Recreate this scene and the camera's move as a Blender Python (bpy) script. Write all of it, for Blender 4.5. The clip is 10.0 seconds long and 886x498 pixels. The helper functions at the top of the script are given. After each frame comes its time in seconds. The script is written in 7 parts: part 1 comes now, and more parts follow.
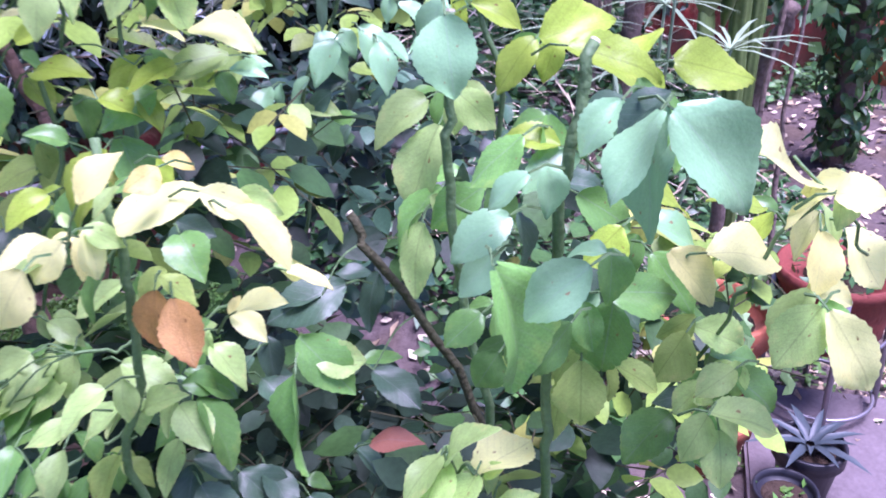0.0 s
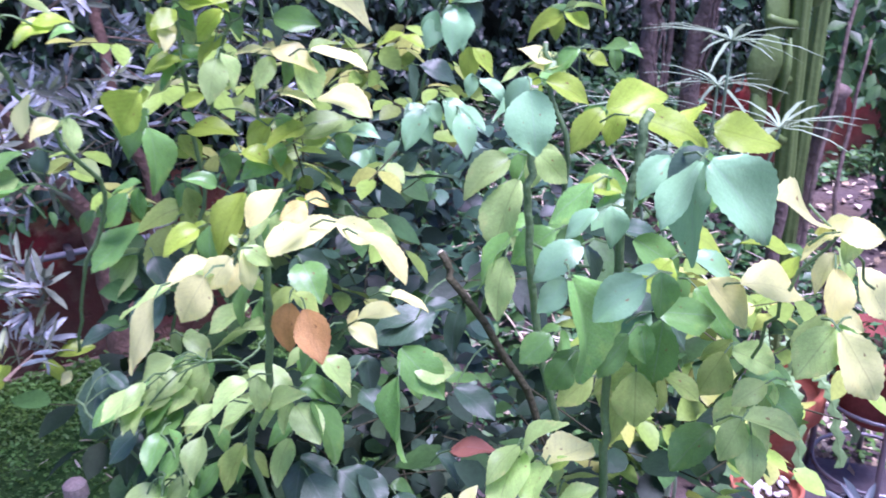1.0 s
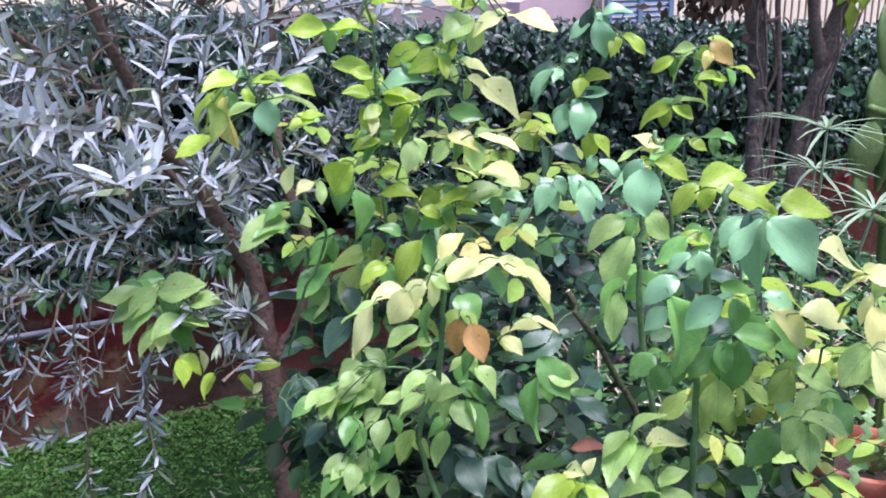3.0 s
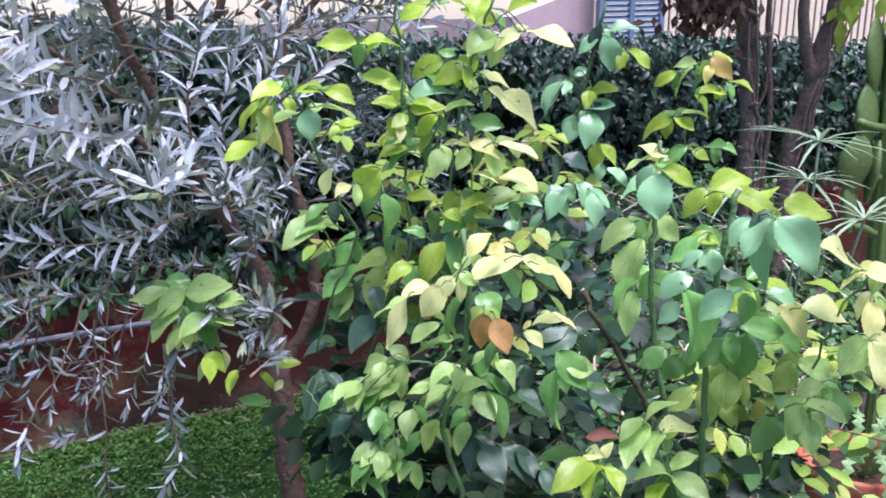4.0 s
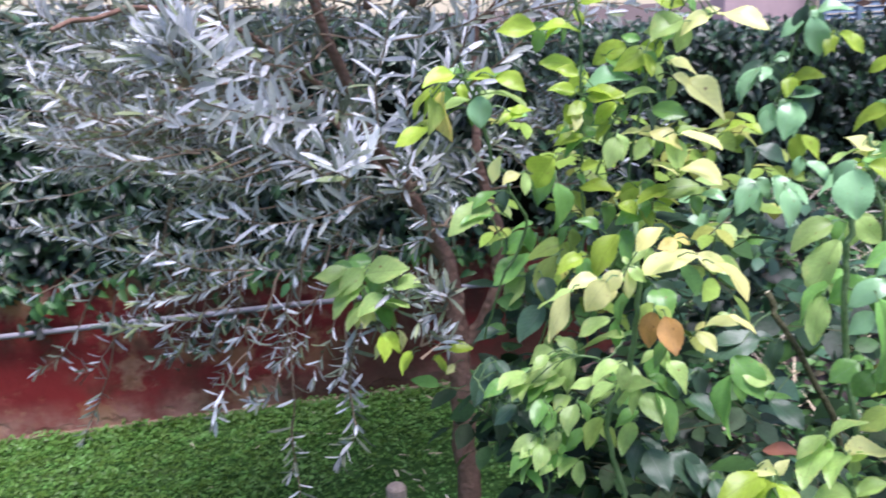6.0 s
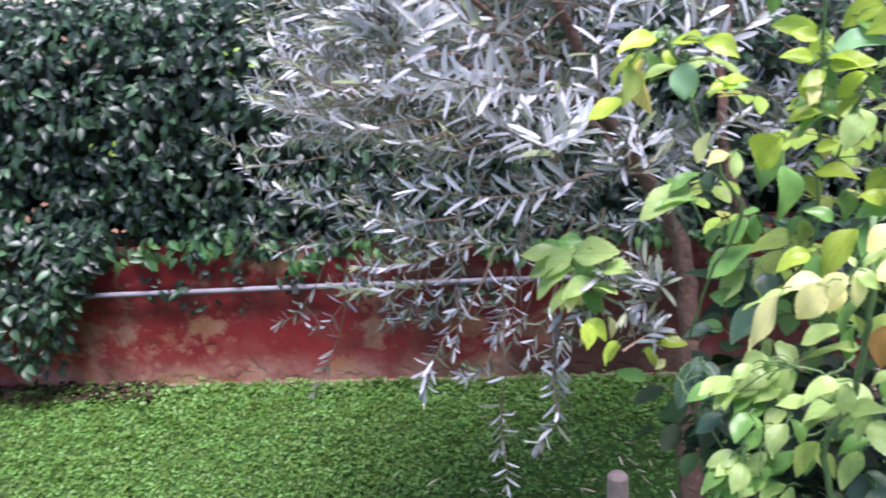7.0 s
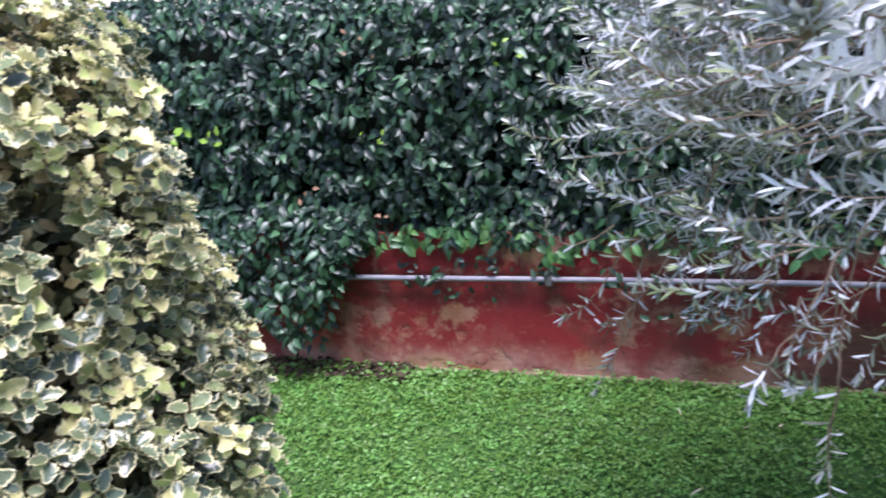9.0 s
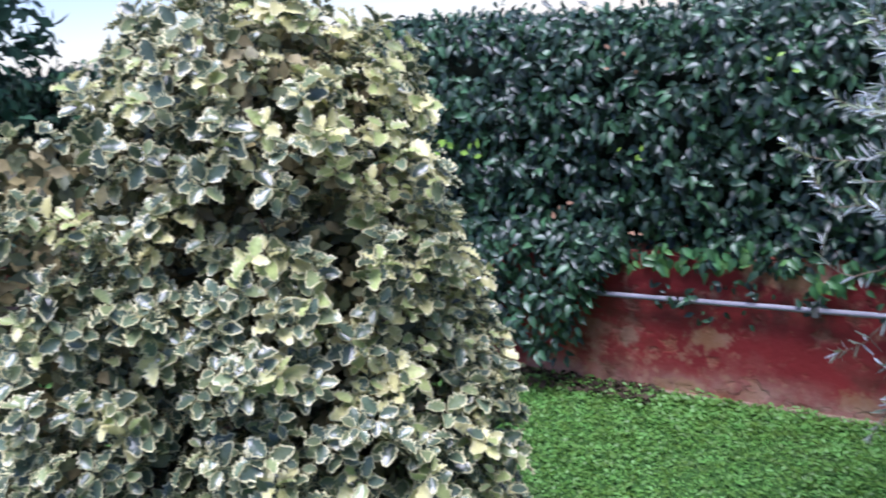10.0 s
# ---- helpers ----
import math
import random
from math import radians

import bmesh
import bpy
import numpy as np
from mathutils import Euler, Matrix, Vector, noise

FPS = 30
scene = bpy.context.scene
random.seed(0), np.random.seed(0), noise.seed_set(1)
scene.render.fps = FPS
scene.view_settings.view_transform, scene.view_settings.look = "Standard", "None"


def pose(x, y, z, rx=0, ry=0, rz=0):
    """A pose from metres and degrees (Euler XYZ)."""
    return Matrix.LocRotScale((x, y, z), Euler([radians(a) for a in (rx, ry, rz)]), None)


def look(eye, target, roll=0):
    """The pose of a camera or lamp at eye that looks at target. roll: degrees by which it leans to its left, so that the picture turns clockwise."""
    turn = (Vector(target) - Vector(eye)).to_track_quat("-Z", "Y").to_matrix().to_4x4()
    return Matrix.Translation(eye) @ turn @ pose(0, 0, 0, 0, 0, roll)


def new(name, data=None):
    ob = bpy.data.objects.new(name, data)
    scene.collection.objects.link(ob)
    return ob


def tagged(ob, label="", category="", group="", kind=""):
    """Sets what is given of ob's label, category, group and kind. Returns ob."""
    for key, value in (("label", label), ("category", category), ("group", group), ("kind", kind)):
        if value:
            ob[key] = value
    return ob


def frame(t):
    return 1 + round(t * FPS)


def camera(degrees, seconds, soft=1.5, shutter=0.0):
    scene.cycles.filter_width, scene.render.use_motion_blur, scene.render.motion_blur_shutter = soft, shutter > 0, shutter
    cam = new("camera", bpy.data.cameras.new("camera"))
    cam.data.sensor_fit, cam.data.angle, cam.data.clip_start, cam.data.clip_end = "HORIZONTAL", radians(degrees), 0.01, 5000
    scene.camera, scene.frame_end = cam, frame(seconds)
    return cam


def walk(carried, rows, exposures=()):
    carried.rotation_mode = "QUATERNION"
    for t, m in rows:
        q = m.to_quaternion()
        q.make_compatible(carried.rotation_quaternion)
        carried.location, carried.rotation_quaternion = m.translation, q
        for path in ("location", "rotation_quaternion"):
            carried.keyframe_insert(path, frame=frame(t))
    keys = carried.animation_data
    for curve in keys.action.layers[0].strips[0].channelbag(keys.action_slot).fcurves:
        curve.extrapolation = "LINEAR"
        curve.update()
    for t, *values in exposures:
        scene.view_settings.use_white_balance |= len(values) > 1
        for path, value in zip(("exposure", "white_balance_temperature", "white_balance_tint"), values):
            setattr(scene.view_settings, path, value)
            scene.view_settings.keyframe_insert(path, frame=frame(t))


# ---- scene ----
cam = camera(54.7, 10.0, soft=1.8, shutter=0.36)
PATH = [
    (0, (1.42, 1.293, 1.462), (2.44, 2.748, 0.543), -1.5),
    (0.5, (1.367, 1.254, 1.475), (2.391, 2.753, 0.635), -1.3),
    (1, (1.342, 1.216, 1.484), (2.305, 2.794, 0.722), -1.2),
    (1.5, (1.334, 1.165, 1.496), (2.15, 2.846, 0.784), -0.6),
    (2, (1.319, 1.103, 1.51), (2.044, 2.839, 0.829), -0.1),
    (2.5, (1.282, 1.077, 1.523), (2.026, 2.838, 0.937), -0.5),
    (2.7, (1.252, 1.069, 1.524), (2.021, 2.819, 0.933), -1.2),
    (3.8, (1.16, 1.022, 1.534), (1.979, 2.751, 0.952), -0.9),
    (4, (1.157, 1.019, 1.531), (1.971, 2.757, 0.967), -0.9),
    (4.5, (1.152, 1.011, 1.532), (1.948, 2.758, 0.973), -1.0),
    (5, (1.149, 1.009, 1.535), (1.903, 2.775, 0.976), -1.3),
    (5.2, (1.144, 1.012, 1.535), (1.867, 2.795, 0.989), -1.5),
    (6.3, (1.217, 1.034, 1.526), (1.413, 2.933, 0.929), -3.2),
    (6.5, (1.237, 1.05, 1.524), (1.308, 2.955, 0.917), -3.9),
    (7, (1.254, 1.074, 1.514), (1.042, 2.969, 0.909), -4.2),
    (7.5, (1.24, 1.065, 1.518), (0.813, 2.934, 0.948), -4.3),
    (8, (1.197, 1.064, 1.518), (0.652, 2.904, 0.955), -4.5),
    (8.5, (1.123, 1.077, 1.524), (0.554, 2.914, 0.973), -5.4),
    (9, (1.048, 1.075, 1.525), (0.381, 2.867, 0.939), -5.9),
    (9.5, (1.013, 1.033, 1.533), (0.109, 2.732, 0.986), -6.6),
    (10, (1.022, 1.05, 1.534), (-0.142, 2.6, 1.039), -7.0),
]
walk(cam, [(t, look(eye, target, roll)) for t, eye, target, roll in PATH],
     exposures=[(0, 1.0, 5250, 60), (1, 0.97, 5200, 58), (2, 0.92, 5250, 51), (2.5, 0.77, 5450, 34), (4.5, 0.71, 5600, 32), (6.5, 0.85, 5850, 30), (7, 1.02, 5900, 36), (8, 1.15, 6000, 34), (9, 1.05, 5700, 30), (9.5, 0.97, 5500, 26), (10, 0.68, 5350, 28)])

# ---- world, sun, exposure ----
world = bpy.data.worlds.new("overcast_sky")
scene.world = world
world.use_nodes = True
wn = world.node_tree
sky = wn.nodes.new("ShaderNodeTexSky")
sky.sky_type = 'NISHITA'
sky.sun_disc = False
sky.sun_elevation = radians(74.3)
sky.sun_rotation = radians(152.5)
sky.dust_density = 0.25
sky.air_density = 1.0
wn.links.new(sky.outputs[0], wn.nodes["Background"].inputs[0])
wn.nodes["Background"].inputs[1].default_value = 0.1
sun = new("sun", bpy.data.lights.new("sun", 'SUN'))
sun.data.energy = 4.8
sun.data.angle = radians(34)
sun.data.color = (1.0, 0.96, 0.88)
sun.matrix_world = look((2.6, -5.0, 20), (0, 0, 0))

# ---- materials ----
def material(name, color, rough=0.6, spec=0.4, var=0.25, scale=8.0, bump=0.0, bump_scale=60.0, metal=0.0, sheer=0.0, island=False, second=None, amount=0.5, veins=0.0, tip=None):
    """A procedural surface: noise in two sizes, random value per piece, fine relief, light passing through leaves."""
    m = bpy.data.materials.new(name)
    m.use_nodes = True
    t = m.node_tree
    n, l = t.nodes, t.links
    b = n["Principled BSDF"]
    b.inputs["Roughness"].default_value = rough
    b.inputs["Specular IOR Level"].default_value = spec
    b.inputs["Metallic"].default_value = metal
    co = n.new("ShaderNodeTexCoord")
    big = n.new("ShaderNodeTexNoise")
    big.inputs["Scale"].default_value = scale
    big.inputs["Detail"].default_value = 3.0
    fine = n.new("ShaderNodeTexNoise")
    fine.inputs["Scale"].default_value = scale * 9
    fine.inputs["Detail"].default_value = 1.0 if veins else 4.0
    for k in (big, fine):
        l.new(co.outputs["Object"], k.inputs["Vector"])
    add = n.new("ShaderNodeMath")
    add.operation = 'ADD'
    l.new(big.outputs["Fac"], add.inputs[0])
    l.new(fine.outputs["Fac"], add.inputs[1])
    ramp = n.new("ShaderNodeMapRange")
    ramp.inputs["From Min"].default_value = 0.6
    ramp.inputs["From Max"].default_value = 1.4
    ramp.inputs["To Min"].default_value = 1.0 - var
    ramp.inputs["To Max"].default_value = 1.0 + var
    l.new(add.outputs[0], ramp.inputs["Value"])
    value = ramp.outputs[0]
    if island:
        if island == "object":
            info = n.new("ShaderNodeObjectInfo").outputs["Random"]
        else:
            info = n.new("ShaderNodeNewGeometry").outputs["Random Per Island"]
        r2 = n.new("ShaderNodeMapRange")
        r2.inputs["To Min"].default_value = 1.0 - 1.5 * var
        r2.inputs["To Max"].default_value = 1.0 + 1.5 * var
        l.new(info, r2.inputs["Value"])
        mul = n.new("ShaderNodeMath")
        mul.operation = 'MULTIPLY'
        l.new(value, mul.inputs[0])
        l.new(r2.outputs[0], mul.inputs[1])
        value = mul.outputs[0]
    base = n.new("ShaderNodeMix")
    base.data_type = 'RGBA'
    base.inputs[6].default_value = (*color, 1)
    base.inputs[7].default_value = (*(second or color), 1)
    base.inputs[0].default_value = 0.0
    if second:
        r3 = n.new("ShaderNodeMapRange")
        r3.interpolation_type = 'SMOOTHSTEP'
        if island:
            w3 = n.new("ShaderNodeTexWhiteNoise")
            w3.noise_dimensions = '1D'
            l.new(info, w3.inputs["W"])
            src = w3.outputs["Value"]
        else:
            src = big.outputs["Fac"]
        r3.inputs["From Min"].default_value = amount - 0.12
        r3.inputs["From Max"].default_value = amount + 0.12
        l.new(src, r3.inputs["Value"])
        l.new(r3.outputs[0], base.inputs[0])
    hsv = n.new("ShaderNodeHueSaturation")
    l.new(base.outputs[2], hsv.inputs["Color"])
    l.new(value, hsv.inputs["Value"])
    if veins:
        sp = n.new("ShaderNodeSeparateXYZ")
        l.new(co.outputs["Object"], sp.inputs[0])

        def op(kind, a, c=0.0):
            k = n.new("ShaderNodeMath")
            k.operation = kind
            for s, v in zip(k.inputs, (a, c)):
                if isinstance(v, float):
                    s.default_value = v
                else:
                    l.new(v, s)
            return k.outputs[0]
        ax = op('ABSOLUTE', sp.outputs["X"])
        rib = op('LESS_THAN', ax, 0.014)
        side = op('GREATER_THAN', op('SINE', op('MULTIPLY', op('SUBTRACT', sp.outputs["Y"], op('MULTIPLY', ax, 0.75)), 52.0)), 0.93)
        lines = op('MULTIPLY', op('MAXIMUM', op('MULTIPLY', side, 0.45), rib), veins)
        vm = n.new("ShaderNodeMix")
        vm.data_type = 'RGBA'
        l.new(lines, vm.inputs[0])
        l.new(base.outputs[2], vm.inputs[6])
        vm.inputs[7].default_value = tuple(0.62 * k if sum(color) > 1.0 else min(1.0, 0.6 * k + 0.14) for k in color) + (1,)
        out = vm.outputs[2]
        if tip:
            side_y = op('ADD', op('ADD', sp.outputs["Y"], op('MULTIPLY', ax, 0.7)), op('MULTIPLY', op('SUBTRACT', big.outputs["Fac"], 0.5), 1.2))
            spot = n.new("ShaderNodeTexNoise")
            spot.inputs["Scale"].default_value = 7.0
            spot.inputs["Detail"].default_value = 2.0
            l.new(co.outputs["Object"], spot.inputs["Vector"])
            for src, lo, hi, share, shade in ((side_y, 0.85, 1.25, 0.85, tip), (spot.outputs["Fac"], 0.70, 0.74, 0.8, (0.26, 0.13, 0.045))):
                mr = n.new("ShaderNodeMapRange")
                mr.interpolation_type = 'SMOOTHSTEP'
                mr.inputs["From Min"].default_value = lo
                mr.inputs["From Max"].default_value = hi
                mr.inputs["To Max"].default_value = share
                l.new(src, mr.inputs["Value"])
                tm = n.new("ShaderNodeMix")
                tm.data_type = 'RGBA'
                l.new(mr.outputs[0], tm.inputs[0])
                l.new(out, tm.inputs[6])
                tm.inputs[7].default_value = (*shade, 1)
                out = tm.outputs[2]
        l.new(out, hsv.inputs["Color"])
    l.new(hsv.outputs[0], b.inputs["Base Color"])
    if bump:
        bp = n.new("ShaderNodeBump")
        bp.inputs["Strength"].default_value = bump
        bp.inputs["Distance"].default_value = 0.01
        bn = n.new("ShaderNodeTexNoise")
        bn.inputs["Scale"].default_value = bump_scale
        bn.inputs["Detail"].default_value = 1.0 if veins else 5.0
        l.new(co.outputs["Object"], bn.inputs["Vector"])
        l.new(bn.outputs["Fac"], bp.inputs["Height"])
        l.new(bp.outputs[0], b.inputs["Normal"])
    if sheer:
        tr = n.new("ShaderNodeBsdfTranslucent")
        l.new(hsv.outputs[0], tr.inputs["Color"])
        mx = n.new("ShaderNodeMixShader")
        mx.inputs[0].default_value = sheer
        l.new(b.outputs[0], mx.inputs[1])
        l.new(tr.outputs[0], mx.inputs[2])
        l.new(mx.outputs[0], n["Material Output"].inputs["Surface"])
    return m


ROSE = {
    "y": material("rose_leaf_yellow", (0.90, 0.92, 0.38), 0.38, 0.5, 0.12, 5, 0.05, 18, sheer=0.5, island="object", veins=0.4, tip=(0.86, 0.80, 0.28), second=(0.84, 0.80, 0.30), amount=0.85),
    "l": material("rose_leaf_lime", (0.44, 0.62, 0.07), 0.38, 0.5, 0.2, 5, 0.05, 18, sheer=0.45, island="object", veins=0.5, tip=(0.50, 0.58, 0.10)),
    "g": material("rose_leaf_green", (0.175, 0.39, 0.085), 0.36, 0.6, 0.22, 5, 0.05, 18, sheer=0.34, island="object", veins=0.5, tip=(0.24, 0.40, 0.08)),
    "p": material("rose_leaf_pale", (0.45, 0.65, 0.20), 0.38, 0.5, 0.18, 5, 0.05, 18, sheer=0.45, island="object", veins=0.5, tip=(0.58, 0.64, 0.22)),
    # Base colour made paler and bluer to carry the sky's sheen.
    "b": material("rose_leaf_bluish_sheen", (0.25, 0.49, 0.22), 0.35, 0.75, 0.1, 5, 0.05, 18, sheer=0.15, island="object", veins=0.35, tip=(0.18, 0.38, 0.16)),
    # Also given to mates behind other leaflets, darkness in place of shade.
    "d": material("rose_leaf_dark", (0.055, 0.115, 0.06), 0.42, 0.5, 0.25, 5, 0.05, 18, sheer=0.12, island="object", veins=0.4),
    "t": material("rose_leaf_tan", (0.40, 0.54, 0.13), 0.42, 0.35, 0.18, 5, 0.05, 18, sheer=0.5, island="object", veins=0.5, tip=(0.50, 0.54, 0.16)),
    "o": material("rose_leaf_gold", (0.72, 0.50, 0.14), 0.45, 0.35, 0.2, 5, 0.05, 18, sheer=0.35, island="object", veins=0.5, tip=(0.62, 0.30, 0.08), second=(0.76, 0.68, 0.2), amount=0.5),
    "n": material("rose_leaf_withered", (0.64, 0.36, 0.11), 0.55, 0.3, 0.22, 6, 0.2, 25, sheer=0.3, island="object", veins=0.4, tip=(0.5, 0.2, 0.08)),
    "r": material("rose_leaf_red", (0.46, 0.19, 0.12), 0.5, 0.3, 0.25, 40, 0.2, 160, sheer=0.15, island="object", veins=0.5),
}
# Inner leaf colours darkened to stand for shade in the gaps.
M_SLATE = material("rose_leaf_slate_shaded", (0.024, 0.05, 0.026), 0.6, 0.22, 0.3, 30, sheer=0.1, island=True, second=(0.07, 0.12, 0.055), amount=0.62)
M_INNER = material("rose_leaf_inner_shaded", (0.06, 0.145, 0.035), 0.5, 0.3, 0.3, 30, 0.1, 160, sheer=0.2, island=True, second=(0.016, 0.042, 0.018), amount=0.45)
M_BACK = material("rose_leaf_blue_inner_shaded", (0.06, 0.14, 0.075), 0.42, 0.45, 0.3, 30, sheer=0.15, island=True, second=(0.018, 0.045, 0.026), amount=0.5)
M_FRESH = material("rose_leaf_fresh_inner", (0.28, 0.43, 0.07), 0.45, 0.4, 0.25, 30, sheer=0.25, island=True, second=(0.46, 0.50, 0.11), amount=0.7)
M_CANE = material("rose_cane_bark", (0.12, 0.21, 0.08), 0.55, 0.35, 0.3, 40, 0.3, 200)
M_CANE_OLD = material("rose_cane_old_bark", (0.07, 0.07, 0.035), 0.7, 0.2, 0.3, 40, 0.5, 200)
M_CUT = material("cut_wood", (0.62, 0.55, 0.40), 0.7, 0.2, 0.15, 90)
M_HEDGE = material("hedge_leaf", (0.019, 0.041, 0.025), 0.4, 0.55, 0.4, 20, sheer=0.05, island=True, second=(0.036, 0.09, 0.038), amount=0.6)
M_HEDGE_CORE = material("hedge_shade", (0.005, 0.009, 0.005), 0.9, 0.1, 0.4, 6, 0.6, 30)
M_HEDGE_NEW = material("hedge_new_leaf", (0.28, 0.48, 0.06), 0.45, 0.4, 0.2, 20, sheer=0.25)
M_HEDGE_DEAD = material("hedge_dead_leaf", (0.26, 0.15, 0.09), 0.7, 0.2, 0.25, 20)
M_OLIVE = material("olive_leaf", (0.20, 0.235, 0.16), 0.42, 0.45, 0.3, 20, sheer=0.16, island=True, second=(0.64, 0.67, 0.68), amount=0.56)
# Paler copy of olive_leaf: sunlit brightness put into the silver colour.
M_OLIVE_LIT = material("olive_leaf_silver_lit", (0.46, 0.50, 0.44), 0.34, 0.55, 0.2, 20, sheer=0.2, island=True, second=(0.84, 0.86, 0.87), amount=0.38)
M_OLIVE_GREEN = material("olive_leaf_new", (0.36, 0.43, 0.22), 0.42, 0.4, 0.25, 20, sheer=0.2, island=True)
M_TWIG = material("olive_twig", (0.26, 0.19, 0.13), 0.75, 0.2, 0.25, 40, 0.3, 150)
M_OLIVE_BARK = material("olive_bark", (0.22, 0.135, 0.10), 0.85, 0.2, 0.35, 14, 0.9, 70)
M_HOLLY = material("holly_leaf_green", (0.085, 0.12, 0.07), 0.28, 0.7, 0.3, 20, sheer=0.12, island=True, second=(0.19, 0.23, 0.10), amount=0.72)
# Brown-dark inner leaves; their colour carries the shade inside the bush.
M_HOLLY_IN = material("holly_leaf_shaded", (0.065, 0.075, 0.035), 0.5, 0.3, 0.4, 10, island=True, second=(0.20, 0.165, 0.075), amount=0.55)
M_HOLLY_EDGE = material("holly_leaf_margin", (0.72, 0.67, 0.38), 0.36, 0.5, 0.28, 20, sheer=0.3)
M_HOLLY_CREAM = material("holly_leaf_cream", (0.70, 0.66, 0.30), 0.36, 0.5, 0.2, 20, sheer=0.25, island=True, second=(0.40, 0.47, 0.17), amount=0.48)
M_HOLLY_BARK = material("holly_bark", (0.13, 0.09, 0.06), 0.8, 0.2, 0.3, 20, 0.5, 90)
M_LAWN = material("lawn_leaf", (0.108, 0.215, 0.03), 0.5, 0.35, 0.34, 16, sheer=0.25, second=(0.12, 0.29, 0.058), amount=0.52)
M_CLOVER = material("clover_leaf", (0.112, 0.235, 0.04), 0.42, 0.45, 0.34, 14, sheer=0.35, second=(0.155, 0.335, 0.075), amount=0.55)
M_SOIL = material("lawn_ground", (0.035, 0.085, 0.02), 0.95, 0.1, 0.45, 3, 0.6, 40, second=(0.05, 0.08, 0.03), amount=0.62)
M_PAVE = material("bare_ground", (0.13, 0.102, 0.098), 0.95, 0.1, 0.4, 4, 0.9, 50, second=(0.10, 0.075, 0.06), amount=0.55)
M_LITTER = material("fallen_leaf", (0.42, 0.32, 0.2), 0.8, 0.15, 0.3, 20, island=True, second=(0.58, 0.5, 0.36), amount=0.5)
M_STRAW = material("dry_straw", (0.46, 0.38, 0.26), 0.8, 0.15, 0.3, 20, island=True, second=(0.6, 0.54, 0.42), amount=0.5)
M_DRY = material("withered_tree_leaf", (0.12, 0.075, 0.055), 0.8, 0.15, 0.35, 20, island=True)
M_PIPE = material("grey_pipe", (0.26, 0.25, 0.28), 0.5, 0.4, 0.2, 12, 0.1, 80)
M_BRACKET = material("pipe_bracket", (0.2, 0.19, 0.19), 0.5, 0.5, 0.2, 30, metal=0.6)
M_TERRA = material("terracotta", (0.42, 0.13, 0.07), 0.75, 0.25, 0.2, 12, 0.2, 120, second=(0.36, 0.17, 0.11), amount=0.6)
M_TERRA_DARK = material("dark_terracotta", (0.22, 0.055, 0.04), 0.7, 0.25, 0.25, 12, 0.2, 120)
M_BLACK = material("black_plastic", (0.02, 0.02, 0.026), 0.42, 0.4, 0.2, 20)
M_POTSOIL = material("pot_soil", (0.06, 0.042, 0.03), 0.95, 0.1, 0.4, 30, 0.9, 120)
M_STONE = material("white_pebble", (0.6, 0.56, 0.5), 0.7, 0.3, 0.2, 30, island=True)
M_WIRE = material("grey_metal", (0.3, 0.28, 0.3), 0.45, 0.5, 0.2, 30, metal=0.7)
M_BOARD = material("worn_mauve_stone", (0.16, 0.132, 0.136), 0.8, 0.2, 0.25, 9, 0.4, 60)
M_CACTUS = material("cactus_skin", (0.12, 0.19, 0.05), 0.5, 0.4, 0.25, 12, 0.25, 60)
M_FISH = material("fishbone_cactus", (0.20, 0.34, 0.12), 0.45, 0.4, 0.2, 20, sheer=0.1)
M_AGAVE = material("succulent_leaf", (0.055, 0.075, 0.082), 0.45, 0.4, 0.2, 12)
M_PAPYRUS = material("papyrus_ray", (0.34, 0.46, 0.28), 0.4, 0.4, 0.2, 20, sheer=0.2)
M_TREE = material("tree_bark", (0.19, 0.145, 0.12), 0.9, 0.15, 0.35, 10, 1.0, 50)
M_IVY = material("ivy_leaf", (0.05, 0.14, 0.045), 0.4, 0.5, 0.3, 20, sheer=0.12, island=True, second=(0.09, 0.2, 0.05), amount=0.6)
M_ORANGE = material("sunlit_red_plaster", (0.5, 0.17, 0.07), 0.9, 0.1, 0.2, 3, 0.2, 60)
M_PINK = material("pink_plaster", (0.62, 0.46, 0.44), 0.9, 0.1, 0.12, 1.5, 0.15, 40)
M_CREAM = material("cream_plaster", (0.90, 0.80, 0.58), 0.9, 0.1, 0.1, 1.5, 0.15, 40)
M_BLUE = material("blue_grey_paint", (0.17, 0.24, 0.31), 0.5, 0.4, 0.15, 5)
M_RAIL = material("brown_railing_paint", (0.36, 0.25, 0.14), 0.6, 0.3, 0.2, 20)
M_CONIFER = material("conifer_spray", (0.03, 0.075, 0.04), 0.6, 0.3, 0.35, 10, sheer=0.08, island=True)
M_LOG = material("split_log_wood", (0.56, 0.43, 0.34), 0.8, 0.2, 0.3, 14, 0.5, 70)


